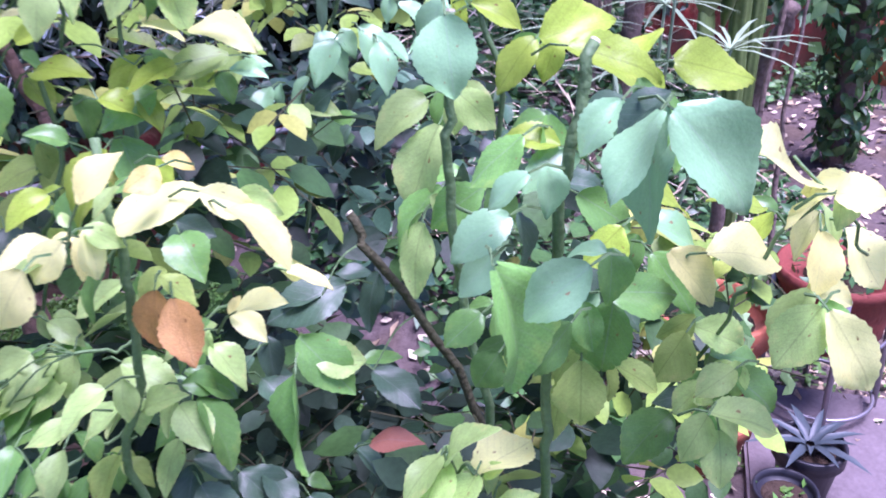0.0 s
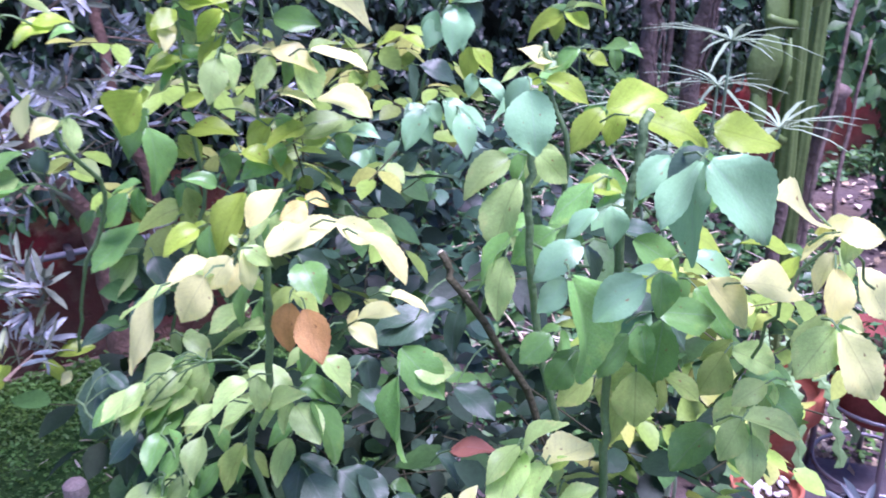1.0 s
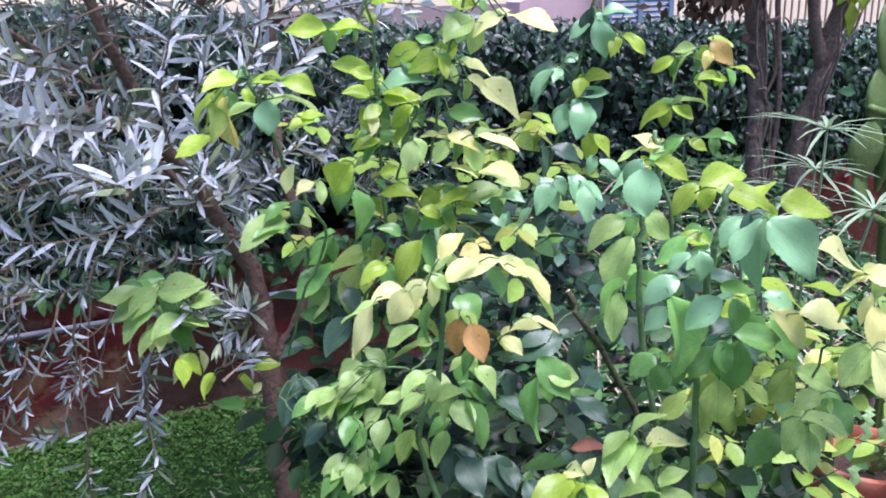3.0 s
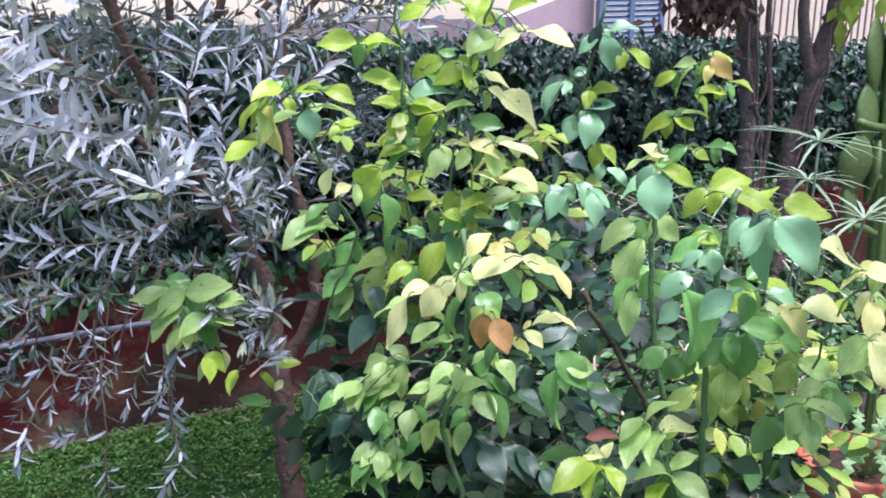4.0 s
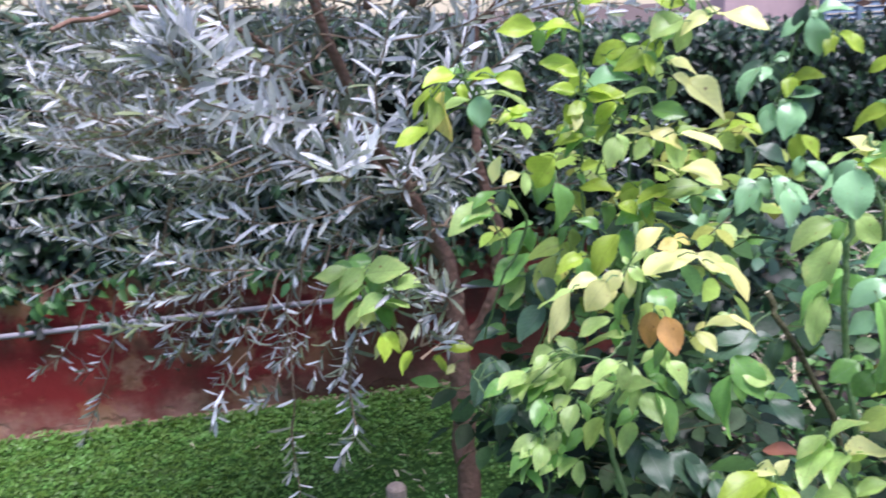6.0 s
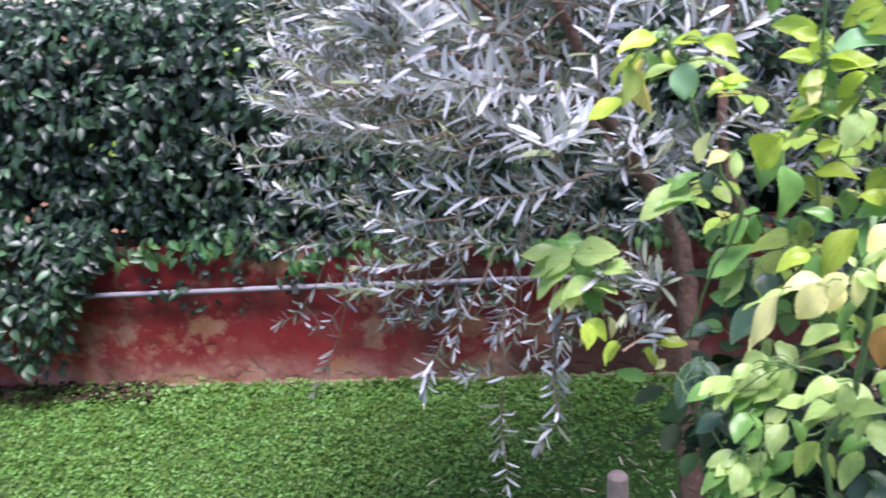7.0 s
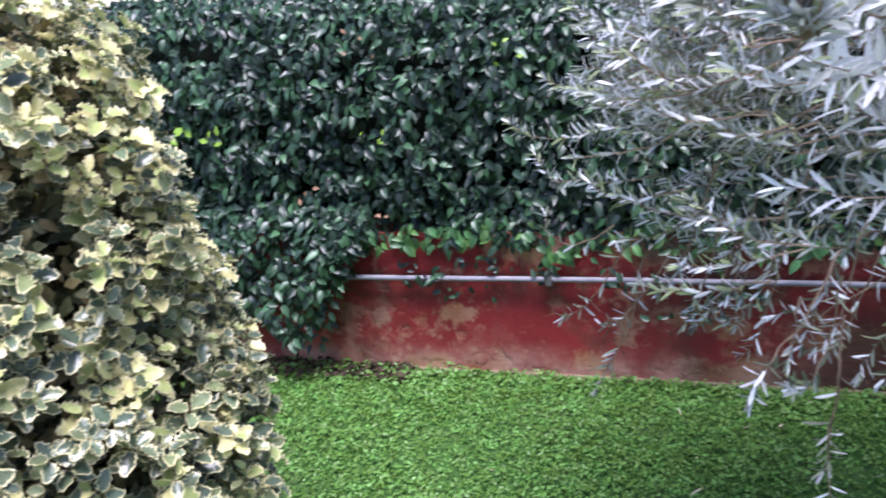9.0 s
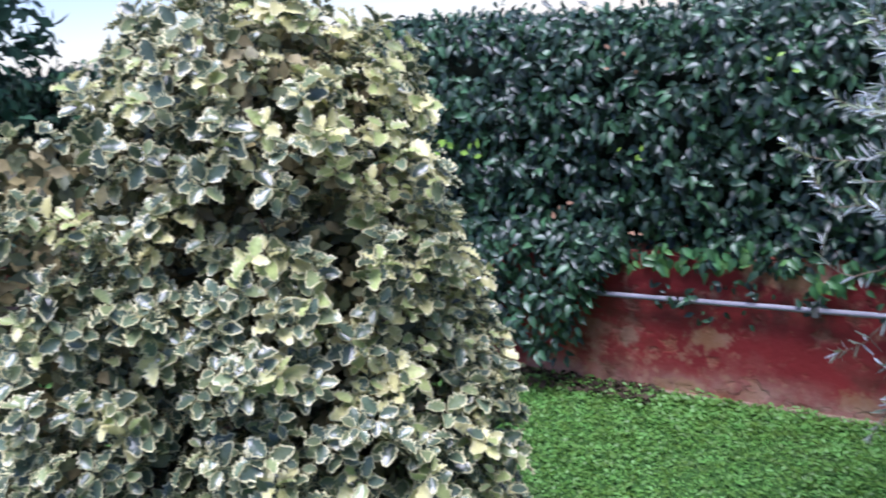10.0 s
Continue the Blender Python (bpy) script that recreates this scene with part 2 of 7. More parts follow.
def red_wall_material():
    """Dark red limewash, flaked to ochre plaster in patches, paler and worn along the foot."""
    m = bpy.data.materials.new("red_limewash")
    m.use_nodes = True
    n, l = m.node_tree.nodes, m.node_tree.links
    b = n["Principled BSDF"]
    b.inputs["Roughness"].default_value = 0.85
    b.inputs["Specular IOR Level"].default_value = 0.2
    co = n.new("ShaderNodeTexCoord")

    def nz(scale, detail=5.0, rough=0.6):
        k = n.new("ShaderNodeTexNoise")
        k.inputs["Scale"].default_value = scale
        k.inputs["Detail"].default_value = detail
        k.inputs["Roughness"].default_value = rough
        l.new(co.outputs["Object"], k.inputs["Vector"])
        return k.outputs["Fac"]

    def step(src, lo, hi):
        k = n.new("ShaderNodeMapRange")
        k.interpolation_type = 'SMOOTHSTEP'
        k.inputs["From Min"].default_value = lo
        k.inputs["From Max"].default_value = hi
        l.new(src, k.inputs["Value"])
        return k.outputs[0]

    def mix(fac, a, c):
        k = n.new("ShaderNodeMix")
        k.data_type = 'RGBA'
        l.new(fac, k.inputs[0])
        for socket, v in ((k.inputs[6], a), (k.inputs[7], c)):
            if isinstance(v, tuple):
                socket.default_value = (*v, 1)
            else:
                l.new(v, socket)
        return k.outputs[2]

    def math2(op, a, c):
        k = n.new("ShaderNodeMath")
        k.operation = op
        for socket, v in zip(k.inputs, (a, c)):
            if isinstance(v, float):
                socket.default_value = v
            else:
                l.new(v, socket)
        return k.outputs[0]

    paint = mix(step(nz(2.2), 0.35, 0.7), (0.27, 0.032, 0.030), (0.18, 0.023, 0.024))
    paint = mix(step(nz(7.0), 0.55, 0.75), paint, (0.27, 0.06, 0.05))
    sep = n.new("ShaderNodeSeparateXYZ")
    l.new(co.outputs["Object"], sep.inputs[0])
    foot = step(sep.outputs["Z"], 0.11, 0.0)
    head = step(sep.outputs["Z"], 0.45, 0.62)
    wear = math2('ADD', math2('MULTIPLY', foot, 0.10), math2('MULTIPLY', head, 0.09))
    flake = step(math2('ADD', math2('ADD', math2('MULTIPLY', nz(3.1, 6.0, 0.68), 0.6), math2('MULTIPLY', nz(12.0, 4.0), 0.4)), wear), 0.535, 0.62)
    under = mix(step(nz(5.0), 0.4, 0.62), (0.50, 0.34, 0.23), (0.42, 0.24, 0.11))
    faded = math2('MULTIPLY', step(sep.outputs["Z"], 0.17, 0.02), step(nz(4.0, 5.0, 0.65), 0.3, 0.62))
    paint = mix(math2('MULTIPLY', faded, 0.9), paint, (0.47, 0.29, 0.22))
    speck = step(math2('ADD', math2('MULTIPLY', nz(2.3, 3.0), 0.55), math2('MULTIPLY', nz(22.0, 4.0), 0.45)), 0.53, 0.62)
    paint = mix(math2('MULTIPLY', speck, 0.6), paint, (0.42, 0.23, 0.14))
    worn = None
    for cx, cz, rx, rz in ((-0.06, 0.265, 0.11, 0.05), (-0.38, 0.235, 0.05, 0.06), (0.62, 0.227, 0.08, 0.08), (0.48, 0.09, 0.1, 0.06), (0.8, 0.27, 0.1, 0.06), (0.97, 0.25, 0.12, 0.08), (0.3, 0.53, 0.16, 0.07), (0.1, 0.54, 0.05, 0.05), (0.75, 0.53, 0.2, 0.07), (-0.2, 0.05, 0.2, 0.04), (1.4, 0.2, 0.3, 0.12), (0.95, 0.08, 0.25, 0.05)):
        dx = math2('DIVIDE', math2('SUBTRACT', sep.outputs["X"], cx), rx)
        dz = math2('DIVIDE', math2('SUBTRACT', sep.outputs["Z"], cz), rz)
        spot = math2('SUBTRACT', 1.0, math2('ADD', math2('MULTIPLY', dx, dx), math2('MULTIPLY', dz, dz)))
        worn = spot if worn is None else math2('MAXIMUM', worn, spot)
    ragged = math2('ADD', math2('MULTIPLY', nz(9.0, 6.0, 0.7), 2.6), math2('MULTIPLY', nz(34.0, 4.0), 1.2))
    worn = step(math2('ADD', math2('MULTIPLY', worn, 0.55), ragged), 1.95, 2.5)
    col = mix(math2('MULTIPLY', flake, 0.35), paint, under)
    col = mix(math2('MULTIPLY', worn, 0.6), col, under)
    grime = step(nz(1.7, 6.0, 0.7), 0.5, 0.72)
    col = mix(math2('MULTIPLY', grime, 0.75), col, (0.085, 0.045, 0.025))
    # Brown stain to the right, deepened to carry the tree's shade.
    stain_shade = math2('MULTIPLY', step(math2('ADD', sep.outputs["X"], nz(3.0, 5.0, 0.7)), 1.05, 1.5), step(nz(2.6, 5.0, 0.6), 0.3, 0.6))
    col = mix(math2('MULTIPLY', stain_shade, 0.82), col, (0.06, 0.034, 0.022))
    drip = math2('MULTIPLY', math2('MULTIPLY', step(sep.outputs["Z"], 0.26, 0.4), step(sep.outputs["Z"], 0.46, 0.42)), step(nz(6.0, 5.0, 0.7), 0.42, 0.6))
    col = mix(math2('MULTIPLY', drip, 0.7), col, (0.035, 0.022, 0.018))
    l.new(col, b.inputs["Base Color"])
    bp = n.new("ShaderNodeBump")
    bp.inputs["Strength"].default_value = 0.5
    bp.inputs["Distance"].default_value = 0.008
    l.new(math2('SUBTRACT', nz(30.0), flake), bp.inputs["Height"])
    l.new(bp.outputs[0], b.inputs["Normal"])
    return m


M_RED = red_wall_material()
rng = np.random.default_rng(7)

# ---- mesh helpers ----
def mesh_from(name, verts, faces, mats, smooth=False, index=None):
    me = bpy.data.meshes.new(name)
    me.from_pydata([tuple(v) for v in verts], [], [tuple(f) for f in faces])
    for m in mats:
        me.materials.append(m)
    if index is not None:
        me.polygons.foreach_set("material_index", np.asarray(index, dtype=np.int32))
    if smooth:
        me.polygons.foreach_set("use_smooth", np.ones(len(me.polygons), dtype=bool))
    me.update()
    return me


def part(name, me, parent, label="", kind=""):
    ob = new(name, me)
    ob.parent = parent
    return tagged(ob, label=label, kind=kind)


def thing(name, base, label, category, group="", kind=""):
    ob = new(name)
    ob.location = base
    ob.empty_display_size = 0.05
    return tagged(ob, label=label, category=category, group=group, kind=kind)


def local(parent, p):
    return Vector(p) - parent.location


def unit(a):
    return a / np.maximum(np.linalg.norm(a, axis=-1, keepdims=True), 1e-9)


def scatter(name, template, pos, along, normal, size, mats, width=None, smooth=False):
    """One mesh of many small leaves: the template (x across, y along, z up) set at each place."""
    tv, tf, ti = template
    tv = np.asarray(tv, float)
    pos, along, normal = np.asarray(pos, float), unit(np.asarray(along, float)), np.asarray(normal, float)
    side = unit(np.cross(along, normal))
    up = np.cross(side, along)
    size = np.broadcast_to(np.asarray(size, float), (len(pos),))
    wid = size if width is None else size * width
    v = pos[:, None] + (tv[None, :, 0:1] * wid[:, None, None]) * side[:, None] + (tv[None, :, 1:2] * size[:, None, None]) * along[:, None] + (tv[None, :, 2:3] * size[:, None, None]) * up[:, None]
    n, k = len(pos), len(tv)
    v = v.reshape(-1, 3)
    counts = [len(f) for f in tf]
    flat = np.concatenate([np.asarray(f) for f in tf])
    loops = (flat[None] + (np.arange(n) * k)[:, None]).ravel()
    totals = np.tile(counts, n)
    me = bpy.data.meshes.new(name)
    me.vertices.add(len(v))
    me.vertices.foreach_set("co", v.ravel().astype(np.float32))
    me.loops.add(len(loops))
    me.loops.foreach_set("vertex_index", loops.astype(np.int32))
    me.polygons.add(len(totals))
    me.polygons.foreach_set("loop_start", np.concatenate([[0], np.cumsum(totals)[:-1]]).astype(np.int32))
    me.polygons.foreach_set("loop_total", totals.astype(np.int32))
    me.polygons.foreach_set("material_index", np.tile(np.asarray(ti, dtype=np.int32), n))
    if smooth:
        me.polygons.foreach_set("use_smooth", np.ones(len(totals), dtype=bool))
    for m in mats:
        me.materials.append(m)
    me.update(calc_edges=True)
    me.validate()
    return me


def blade(rows, fold=0.12, droop=0.1, wave=0.0):
    """A leaf from half-widths along its length: rows of (along, half width)."""
    v, f = [], []
    for i, (y, w) in enumerate(rows):
        z = -droop * y * y
        rip = wave * (1 if i % 2 else -1)
        v += [(-w, y, z + fold * w + rip), (0, y, z), (w, y, z + fold * w - rip)]
    for i in range(len(rows) - 1):
        a, b = 3 * i, 3 * i + 3
        f += [(a, a + 1, b + 1, b), (a + 1, a + 2, b + 2, b + 1)]
    return v, f, [0] * len(f)


LEAF_HEDGE = blade([(0, 0.04), (0.22, 0.24), (0.5, 0.26), (0.8, 0.14), (1.0, 0.01)], 0.4, 0.3)
LEAF_OLIVE = blade([(0, 0.026), (0.3, 0.084), (0.7, 0.09), (0.9, 0.048), (1.0, 0.006)], 0.35, 0.1)
LEAF_LAWN = ([(0, 0, 0), (-0.36, 0.55, 0.08), (0, 1, -0.12), (0.36, 0.55, 0.08)], [(0, 3, 2), (0, 2, 1)], [0, 0])
LEAF_CLOVER = blade([(0, 0.06), (0.35, 0.3), (0.7, 0.3), (1.0, 0.05)], 0.25, 0.3)
LEAF_SMALL = blade([(0, 0.04), (0.45, 0.3), (1.0, 0.02)], 0.2, 0.15)
LEAF_ROSE_LOW = blade([(0, 0.06), (0.2, 0.27), (0.5, 0.34), (0.8, 0.2), (1.0, 0.01)], 0.2, 0.15)


def holly_template(seed):
    """Oval leaf with uneven spines: a green middle inside a ragged cream margin, cupped along the rib and wavy."""
    r = np.random.default_rng(seed)
    ys = [0.0, 0.1, 0.22, 0.34, 0.46, 0.58, 0.7, 0.82, 0.91, 1.0]
    sides = []
    for flank in range(2):
        outer, inner = [], []
        for k, y in enumerate(ys):
            w = 0.31 * math.sin(math.pi * min(max(y, 0.02), 0.985) ** 0.9) ** 0.7 * (1.16 if k % 2 else 0.84) * r.uniform(0.9, 1.12)
            w = w if 0 < k < 9 else 0.012
            z = 0.07 * (1 if k % 2 else -0.9) * r.uniform(0.5, 1.3) - 0.28 * y * y + 0.3 * w
            outer.append((w, y + (0.03 if k % 2 else 0) * (k < 9), z))
            inner.append((max(w * r.uniform(0.74, 0.95) - 0.012, 0.01) if 0 < k < 9 else 0.006, 0.04 + y * 0.9, z * 0.8 - 0.02))
        sides.append((outer, inner))
    (lo, li), (ro, ri) = sides
    v = [(-x, y, z) for x, y, z in lo] + [(-x, y, z) for x, y, z in li] + [(0, y, -0.2 * y * y - 0.05) for x, y, z in li] + ri + ro
    f, idx = [], []
    for i in range(9):
        for c in range(4):
            f.append((10 * c + i, 10 * c + 10 + i, 10 * c + 11 + i, 10 * c + 1 + i))
            idx.append(1 if c in (0, 3) else 0)
    return v, f, idx


LEAF_HOLLY = [holly_template(k) for k in range(5)]


def tube(points, radii, sides=7, cap=True):
    """Vertices and faces of a tapered round limb along points."""
    P = [Vector(p) for p in points]
    v, f = [], []
    ref = Vector((0.31, 0.87, 0.37))
    for i, p in enumerate(P):
        d = (P[min(i + 1, len(P) - 1)] - P[max(i - 1, 0)]).normalized()
        a = d.cross(ref).normalized()
        b = d.cross(a)
        for k in range(sides):
            w = 2 * math.pi * k / sides
            v.append(p + (a * math.cos(w) + b * math.sin(w)) * radii[i])
    for i in range(len(P) - 1):
        for k in range(sides):
            k2 = (k + 1) % sides
            f.append((i * sides + k, i * sides + k2, (i + 1) * sides + k2, (i + 1) * sides + k))
    if cap:
        f.append(tuple(range(sides))[::-1])
        f.append(tuple((len(P) - 1) * sides + k for k in range(sides)))
    return v, f


def curved(points, steps=5, wob=0.0):
    """A smooth line through points, with a little waver."""
    P = [Vector(p) for p in points]
    P = [P[0] * 2 - P[1]] + P + [P[-1] * 2 - P[-2]]
    out = []
    for i in range(1, len(P) - 2):
        for s in range(steps):
            t = s / steps
            a, b, c, d = P[i - 1:i + 3]
            q = 0.5 * (2 * b + (c - a) * t + (2 * a - 5 * b + 4 * c - d) * t * t + (3 * b - a - 3 * c + d) * t ** 3)
            out.append(q + Vector(rng.normal(0, wob, 3)) if wob and s else q)
    out.append(P[-2])
    return out


def join(*pieces):
    v, f = [], []
    for pv, pf in pieces:
        o = len(v)
        v += list(pv)
        f += [tuple(i + o for i in q) for q in pf]
    return v, f


def box(x0, x1, y0, y1, z0, z1, bevel=0.0):
    bm = bmesh.new()
    bmesh.ops.create_cube(bm, size=1)
    bmesh.ops.scale(bm, vec=(x1 - x0, y1 - y0, z1 - z0), verts=bm.verts)
    bmesh.ops.translate(bm, vec=((x0 + x1) / 2, (y0 + y1) / 2, (z0 + z1) / 2), verts=bm.verts)
    if bevel:
        bmesh.ops.bevel(bm, geom=bm.edges, offset=bevel, segments=2, affect='EDGES')
    v = [x.co.copy() for x in bm.verts]
    f = [[x.index for x in q.verts] for q in bm.faces]
    bm.free()
    return v, f


def turned(profile, sides=28):
    """A round body from (radius, height) rows."""
    v, f = [], []
    for r, z in profile:
        v += [(r * math.cos(2 * math.pi * k / sides), r * math.sin(2 * math.pi * k / sides), z) for k in range(sides)]
    for i in range(len(profile) - 1):
        for k in range(sides):
            k2 = (k + 1) % sides
            f.append((i * sides + k, i * sides + k2, (i + 1) * sides + k2, (i + 1) * sides + k))
    f.append(tuple(range(sides))[::-1])
    f.append(tuple((len(profile) - 1) * sides + k for k in range(sides)))
    return v, f


def structure(name, vf, mat, label, category, smooth=False):
    ob = new(name, mesh_from(name, *vf, [mat], smooth))
    return tagged(ob, label=label, category=category, kind="structure")


# ---- ground, wall, hedge ----
def rise(x, y):
    """The planted bank that climbs to the hedge beyond the olive tree."""
    a, c = min(max((x - 2.35) / 0.7, 0), 1), min(max((y - 2.75) / 1.1, 0), 1)
    e = min(max((4.6 - x) / 0.6, 0), 1)
    return 0.66 * a * a * (3 - 2 * a) * c * c * (3 - 2 * c) * e * e * (3 - 2 * e)


def uneven_sheet(x0, x1, y0, y1, nx, ny, amp, z=0.0):
    v = []
    for j in range(ny + 1):
        for i in range(nx + 1):
            x, y = x0 + (x1 - x0) * i / nx, y0 + (y1 - y0) * j / ny
            v.append((x, y, z + amp * noise.noise((x * 2.1, y * 2.1, 0.3)) + (rise(x, y) if amp else 0)))
    f = [(j * (nx + 1) + i, j * (nx + 1) + i + 1, (j + 1) * (nx + 1) + i + 1, (j + 1) * (nx + 1) + i) for j in range(ny) for i in range(nx)]
    return v, f


structure("ground", uneven_sheet(-60, 60, -60, 60, 12, 12, 0.0, -0.03), M_PAVE, "flat brown earth reaching away beyond the garden", "ground")
lawn = structure("lawn_ground", uneven_sheet(-4.5, 2.35, -1.0, 4.1, 60, 44, 0.012), M_SOIL, "low green lawn in front of the red wall", "lawn", True)
bed = structure("pavement", uneven_sheet(2.35, 9.0, -1.0, 4.098, 60, 50, 0.014, -0.004), M_PAVE, "bare brown earth strewn with dry leaves", "ground", True)

n = 240000
px, py = rng.uniform(-3.6, 2.36, n), 4.09 - 4.0 * rng.random(n) ** 1.3
keep = rng.random(n) < np.clip(1.3 - 0.3 * np.hypot(px - 0.3, py - 3.2), 0.12, 1) * (1 - 0.7 * np.exp(-((px - 1.6) / 0.45) ** 2 - ((py - 3.3) / 0.5) ** 2))
px, py = px[keep], py[keep]
n = len(px)
ang = rng.uniform(0, 2 * np.pi, n)
al = np.stack([np.cos(ang), np.sin(ang), rng.uniform(-0.1, 1.0, n)], 1)
nr = np.stack([rng.normal(0, 0.8, n), rng.normal(0, 0.8, n), np.ones(n)], 1)
k = 42000
bx, by = rng.uniform(-2.6, 2.3, k), 4.075 - 2.5 * rng.random(k) ** 1.1
turf = rng.random(k) < 1 - 0.65 * np.exp(-((bx - 1.6) / 0.45) ** 2 - ((by - 3.3) / 0.5) ** 2)
bx, by = bx[turf], by[turf]
k = len(bx)
lush = np.array([noise.noise((a * 3.0, c * 3.0, 7.0)) for a, c in zip(bx, by)])
ba = rng.uniform(0, 2 * np.pi, k)
bz = 0.010 + 0.024 * rng.random(k) + 0.016 * np.clip(lush, -0.5, 0.6)
part("clover_leaves", scatter("clover_leaves", LEAF_CLOVER, np.stack([bx, by, bz], 1), np.stack([np.cos(ba), np.sin(ba), rng.uniform(-0.35, 0.5, k)], 1), rng.normal(0, 0.5, (k, 3)) + (0, -0.2, 1), rng.uniform(0.006, 0.017, k) * (1 + 0.6 * lush), [M_CLOVER]), lawn, "small round clover leaves", "stuff")
k = 2600
bx, by = rng.uniform(-2.6, 2.3, k), 4.075 - 0.10 * rng.random(k) ** 1.6
bz = rng.uniform(0.0, 1.0, k) * (0.045 + 0.025 * np.array([noise.noise((a * 6.0, 0.0, 9.0)) for a in bx]))
ba = rng.uniform(0, 2 * np.pi, k)
part("edge_leaves", scatter("edge_leaves", LEAF_CLOVER, np.stack([bx, by, bz], 1), np.stack([np.cos(ba), np.sin(ba), rng.uniform(-0.3, 0.9, k)], 1), rng.normal(0, 0.4, (k, 3)) + (0, -0.4, 1), rng.uniform(0.010, 0.021, k), [M_CLOVER]), lawn, "taller leaves along the wall's foot", "stuff")
part("lawn_leaves", scatter("lawn_leaves", LEAF_LAWN, np.stack([px, py, rng.uniform(0.0, 0.02, n) + 0.016 * np.array([noise.noise((a * 14, c * 14, 0.0)) for a, c in zip(px, py)])], 1), al, nr, 0.007 + 0.013 * rng.random(n) ** 1.8, [M_LAWN]), lawn, "short broad bright green lawn leaves", "stuff")

n = 130
px, py = rng.normal(1.55, 0.4, n), rng.normal(3.2, 0.35, n)
ang = rng.uniform(0, 2 * np.pi, n)
part("straw_bits", scatter("straw_bits", blade([(0, 0.05), (0.5, 0.07), (1.0, 0.03)], 0.3, 0.1), np.stack([px, np.minimum(py, 4.05), rng.uniform(0.02, 0.035, n)], 1), np.stack([np.cos(ang), np.sin(ang), rng.normal(0.1, 0.2, n)], 1), rng.normal(0, 0.4, (n, 3)) + (0, 0, 1), rng.uniform(0.015, 0.05, n), [M_STRAW]), lawn, "pale bits of straw in thin turf", "stuff")
n = 1500
px, py = rng.uniform(2.4, 5.8, n), rng.uniform(1.6, 4.05, n)
pz = np.array([rise(a, c) for a, c in zip(px, py)])
ang = rng.uniform(0, 2 * np.pi, n)
part("dry_leaves", scatter("dry_leaves", LEAF_SMALL, np.stack([px, py, pz + 0.014], 1), np.stack([np.cos(ang), np.sin(ang), rng.normal(0.1, 0.25, n)], 1), np.stack([rng.normal(0, 0.4, n), rng.normal(0, 0.4, n), np.ones(n)], 1), rng.uniform(0.025, 0.065, n), [M_LITTER]), bed, "pale brown curled dry leaves", "stuff")

n = 17000
px, py = rng.uniform(2.5, 6.2, n), rng.uniform(2.7, 4.08, n)
pick = np.array([noise.noise((a * 2.2, c * 2.2, 4.0)) for a, c in zip(px, py)]) > -0.12 - 0.3 * rng.random(n)
pick &= (px < 4.3) | (py > 3.85)
px, py = px[pick], py[pick]
n = len(px)
cover = thing("ground_cover", (3.4, 3.4, 0.0), "dark green creeping ivy covering the bank below the trees", "ivy", kind="stuff")
pz = np.array([rise(a, c) for a, c in zip(px, py)]) + 0.10 * rng.random(n) ** 1.5 + 0.01
part("leaves", scatter("leaves", LEAF_SMALL, np.stack([px, py, pz], 1) - np.array(cover.location), rng.normal(0, 1, (n, 3)) * (1, 1, 0.4), rng.normal(0, 0.45, (n, 3)) + (-0.2, -0.3, 1), rng.uniform(0.03, 0.065, n), [M_IVY]), cover, "", "stuff")
n = 700
px, py = rng.uniform(2.7, 4.2, n), rng.uniform(2.7, 3.9, n)
pz = np.array([rise(a, c) for a, c in zip(px, py)]) + 0.03 + 0.09 * rng.random(n)
part("dry_straw", scatter("dry_straw", blade([(0, 0.012), (0.5, 0.02), (1.0, 0.004)], 0.3, 0.15), np.stack([px, py, pz], 1), rng.normal(0, 1, (n, 3)) * (1, 1, 0.35), rng.normal(0, 0.4, (n, 3)) + (0, 0, 1), rng.uniform(0.08, 0.22, n), [M_STRAW]), bed, "pale dry straw and twigs", "stuff")

wall = structure("wall_north", box(-7, 9, 4.1, 4.36, -0.05, 0.6, 0.012), M_RED, "low dark red wall with flaking limewash and ochre patches", "wall")
foot = structure("trim", box(-7, 9, 4.088, 4.1, -0.03, 0.022, 0.004), material("wall_foot_plaster", (0.40, 0.28, 0.215), 0.9, 0.1, 0.45, 9, 0.6, 50), "worn ochre plaster foot along the red wall", "trim")

pipe = thing("water_pipe", (0, 4.05, 0.43), "grey metal water pipe fixed along the red wall", "pipe")
part("tube", mesh_from("tube", *tube(curved([local(pipe, p) for p in ((-1.6, 4.055, 0.418), (-0.4, 4.055, 0.428), (0.8, 4.055, 0.434), (2.2, 4.055, 0.43), (4.2, 4.055, 0.425))], 8, 0.0012), [0.0105] * 33, 10), [M_PIPE], True), pipe)
for bx in (-0.95, 0.35, 1.65, 2.9):
    part("bracket", mesh_from("bracket", *box(bx - 0.012, bx + 0.012, -0.012, 0.055, -0.02, 0.02, 0.003), [M_BRACKET]), pipe)


def hedge_top(x):
    level = float(np.interp(x, [-7, -1.6, -0.85, 0.13, 0.56, 1.5, 2.34, 2.97, 3.9, 4.6, 5.2, 9], [1.58, 1.56, 1.535, 1.485, 1.465, 1.42, 1.365, 1.325, 1.315, 1.25, 1.22, 1.2]))
    return level + 0.008 * math.sin(x * 1.7) + 0.01 * math.sin(x * 4.3 + 1) + 0.006 * math.sin(x * 11.3)


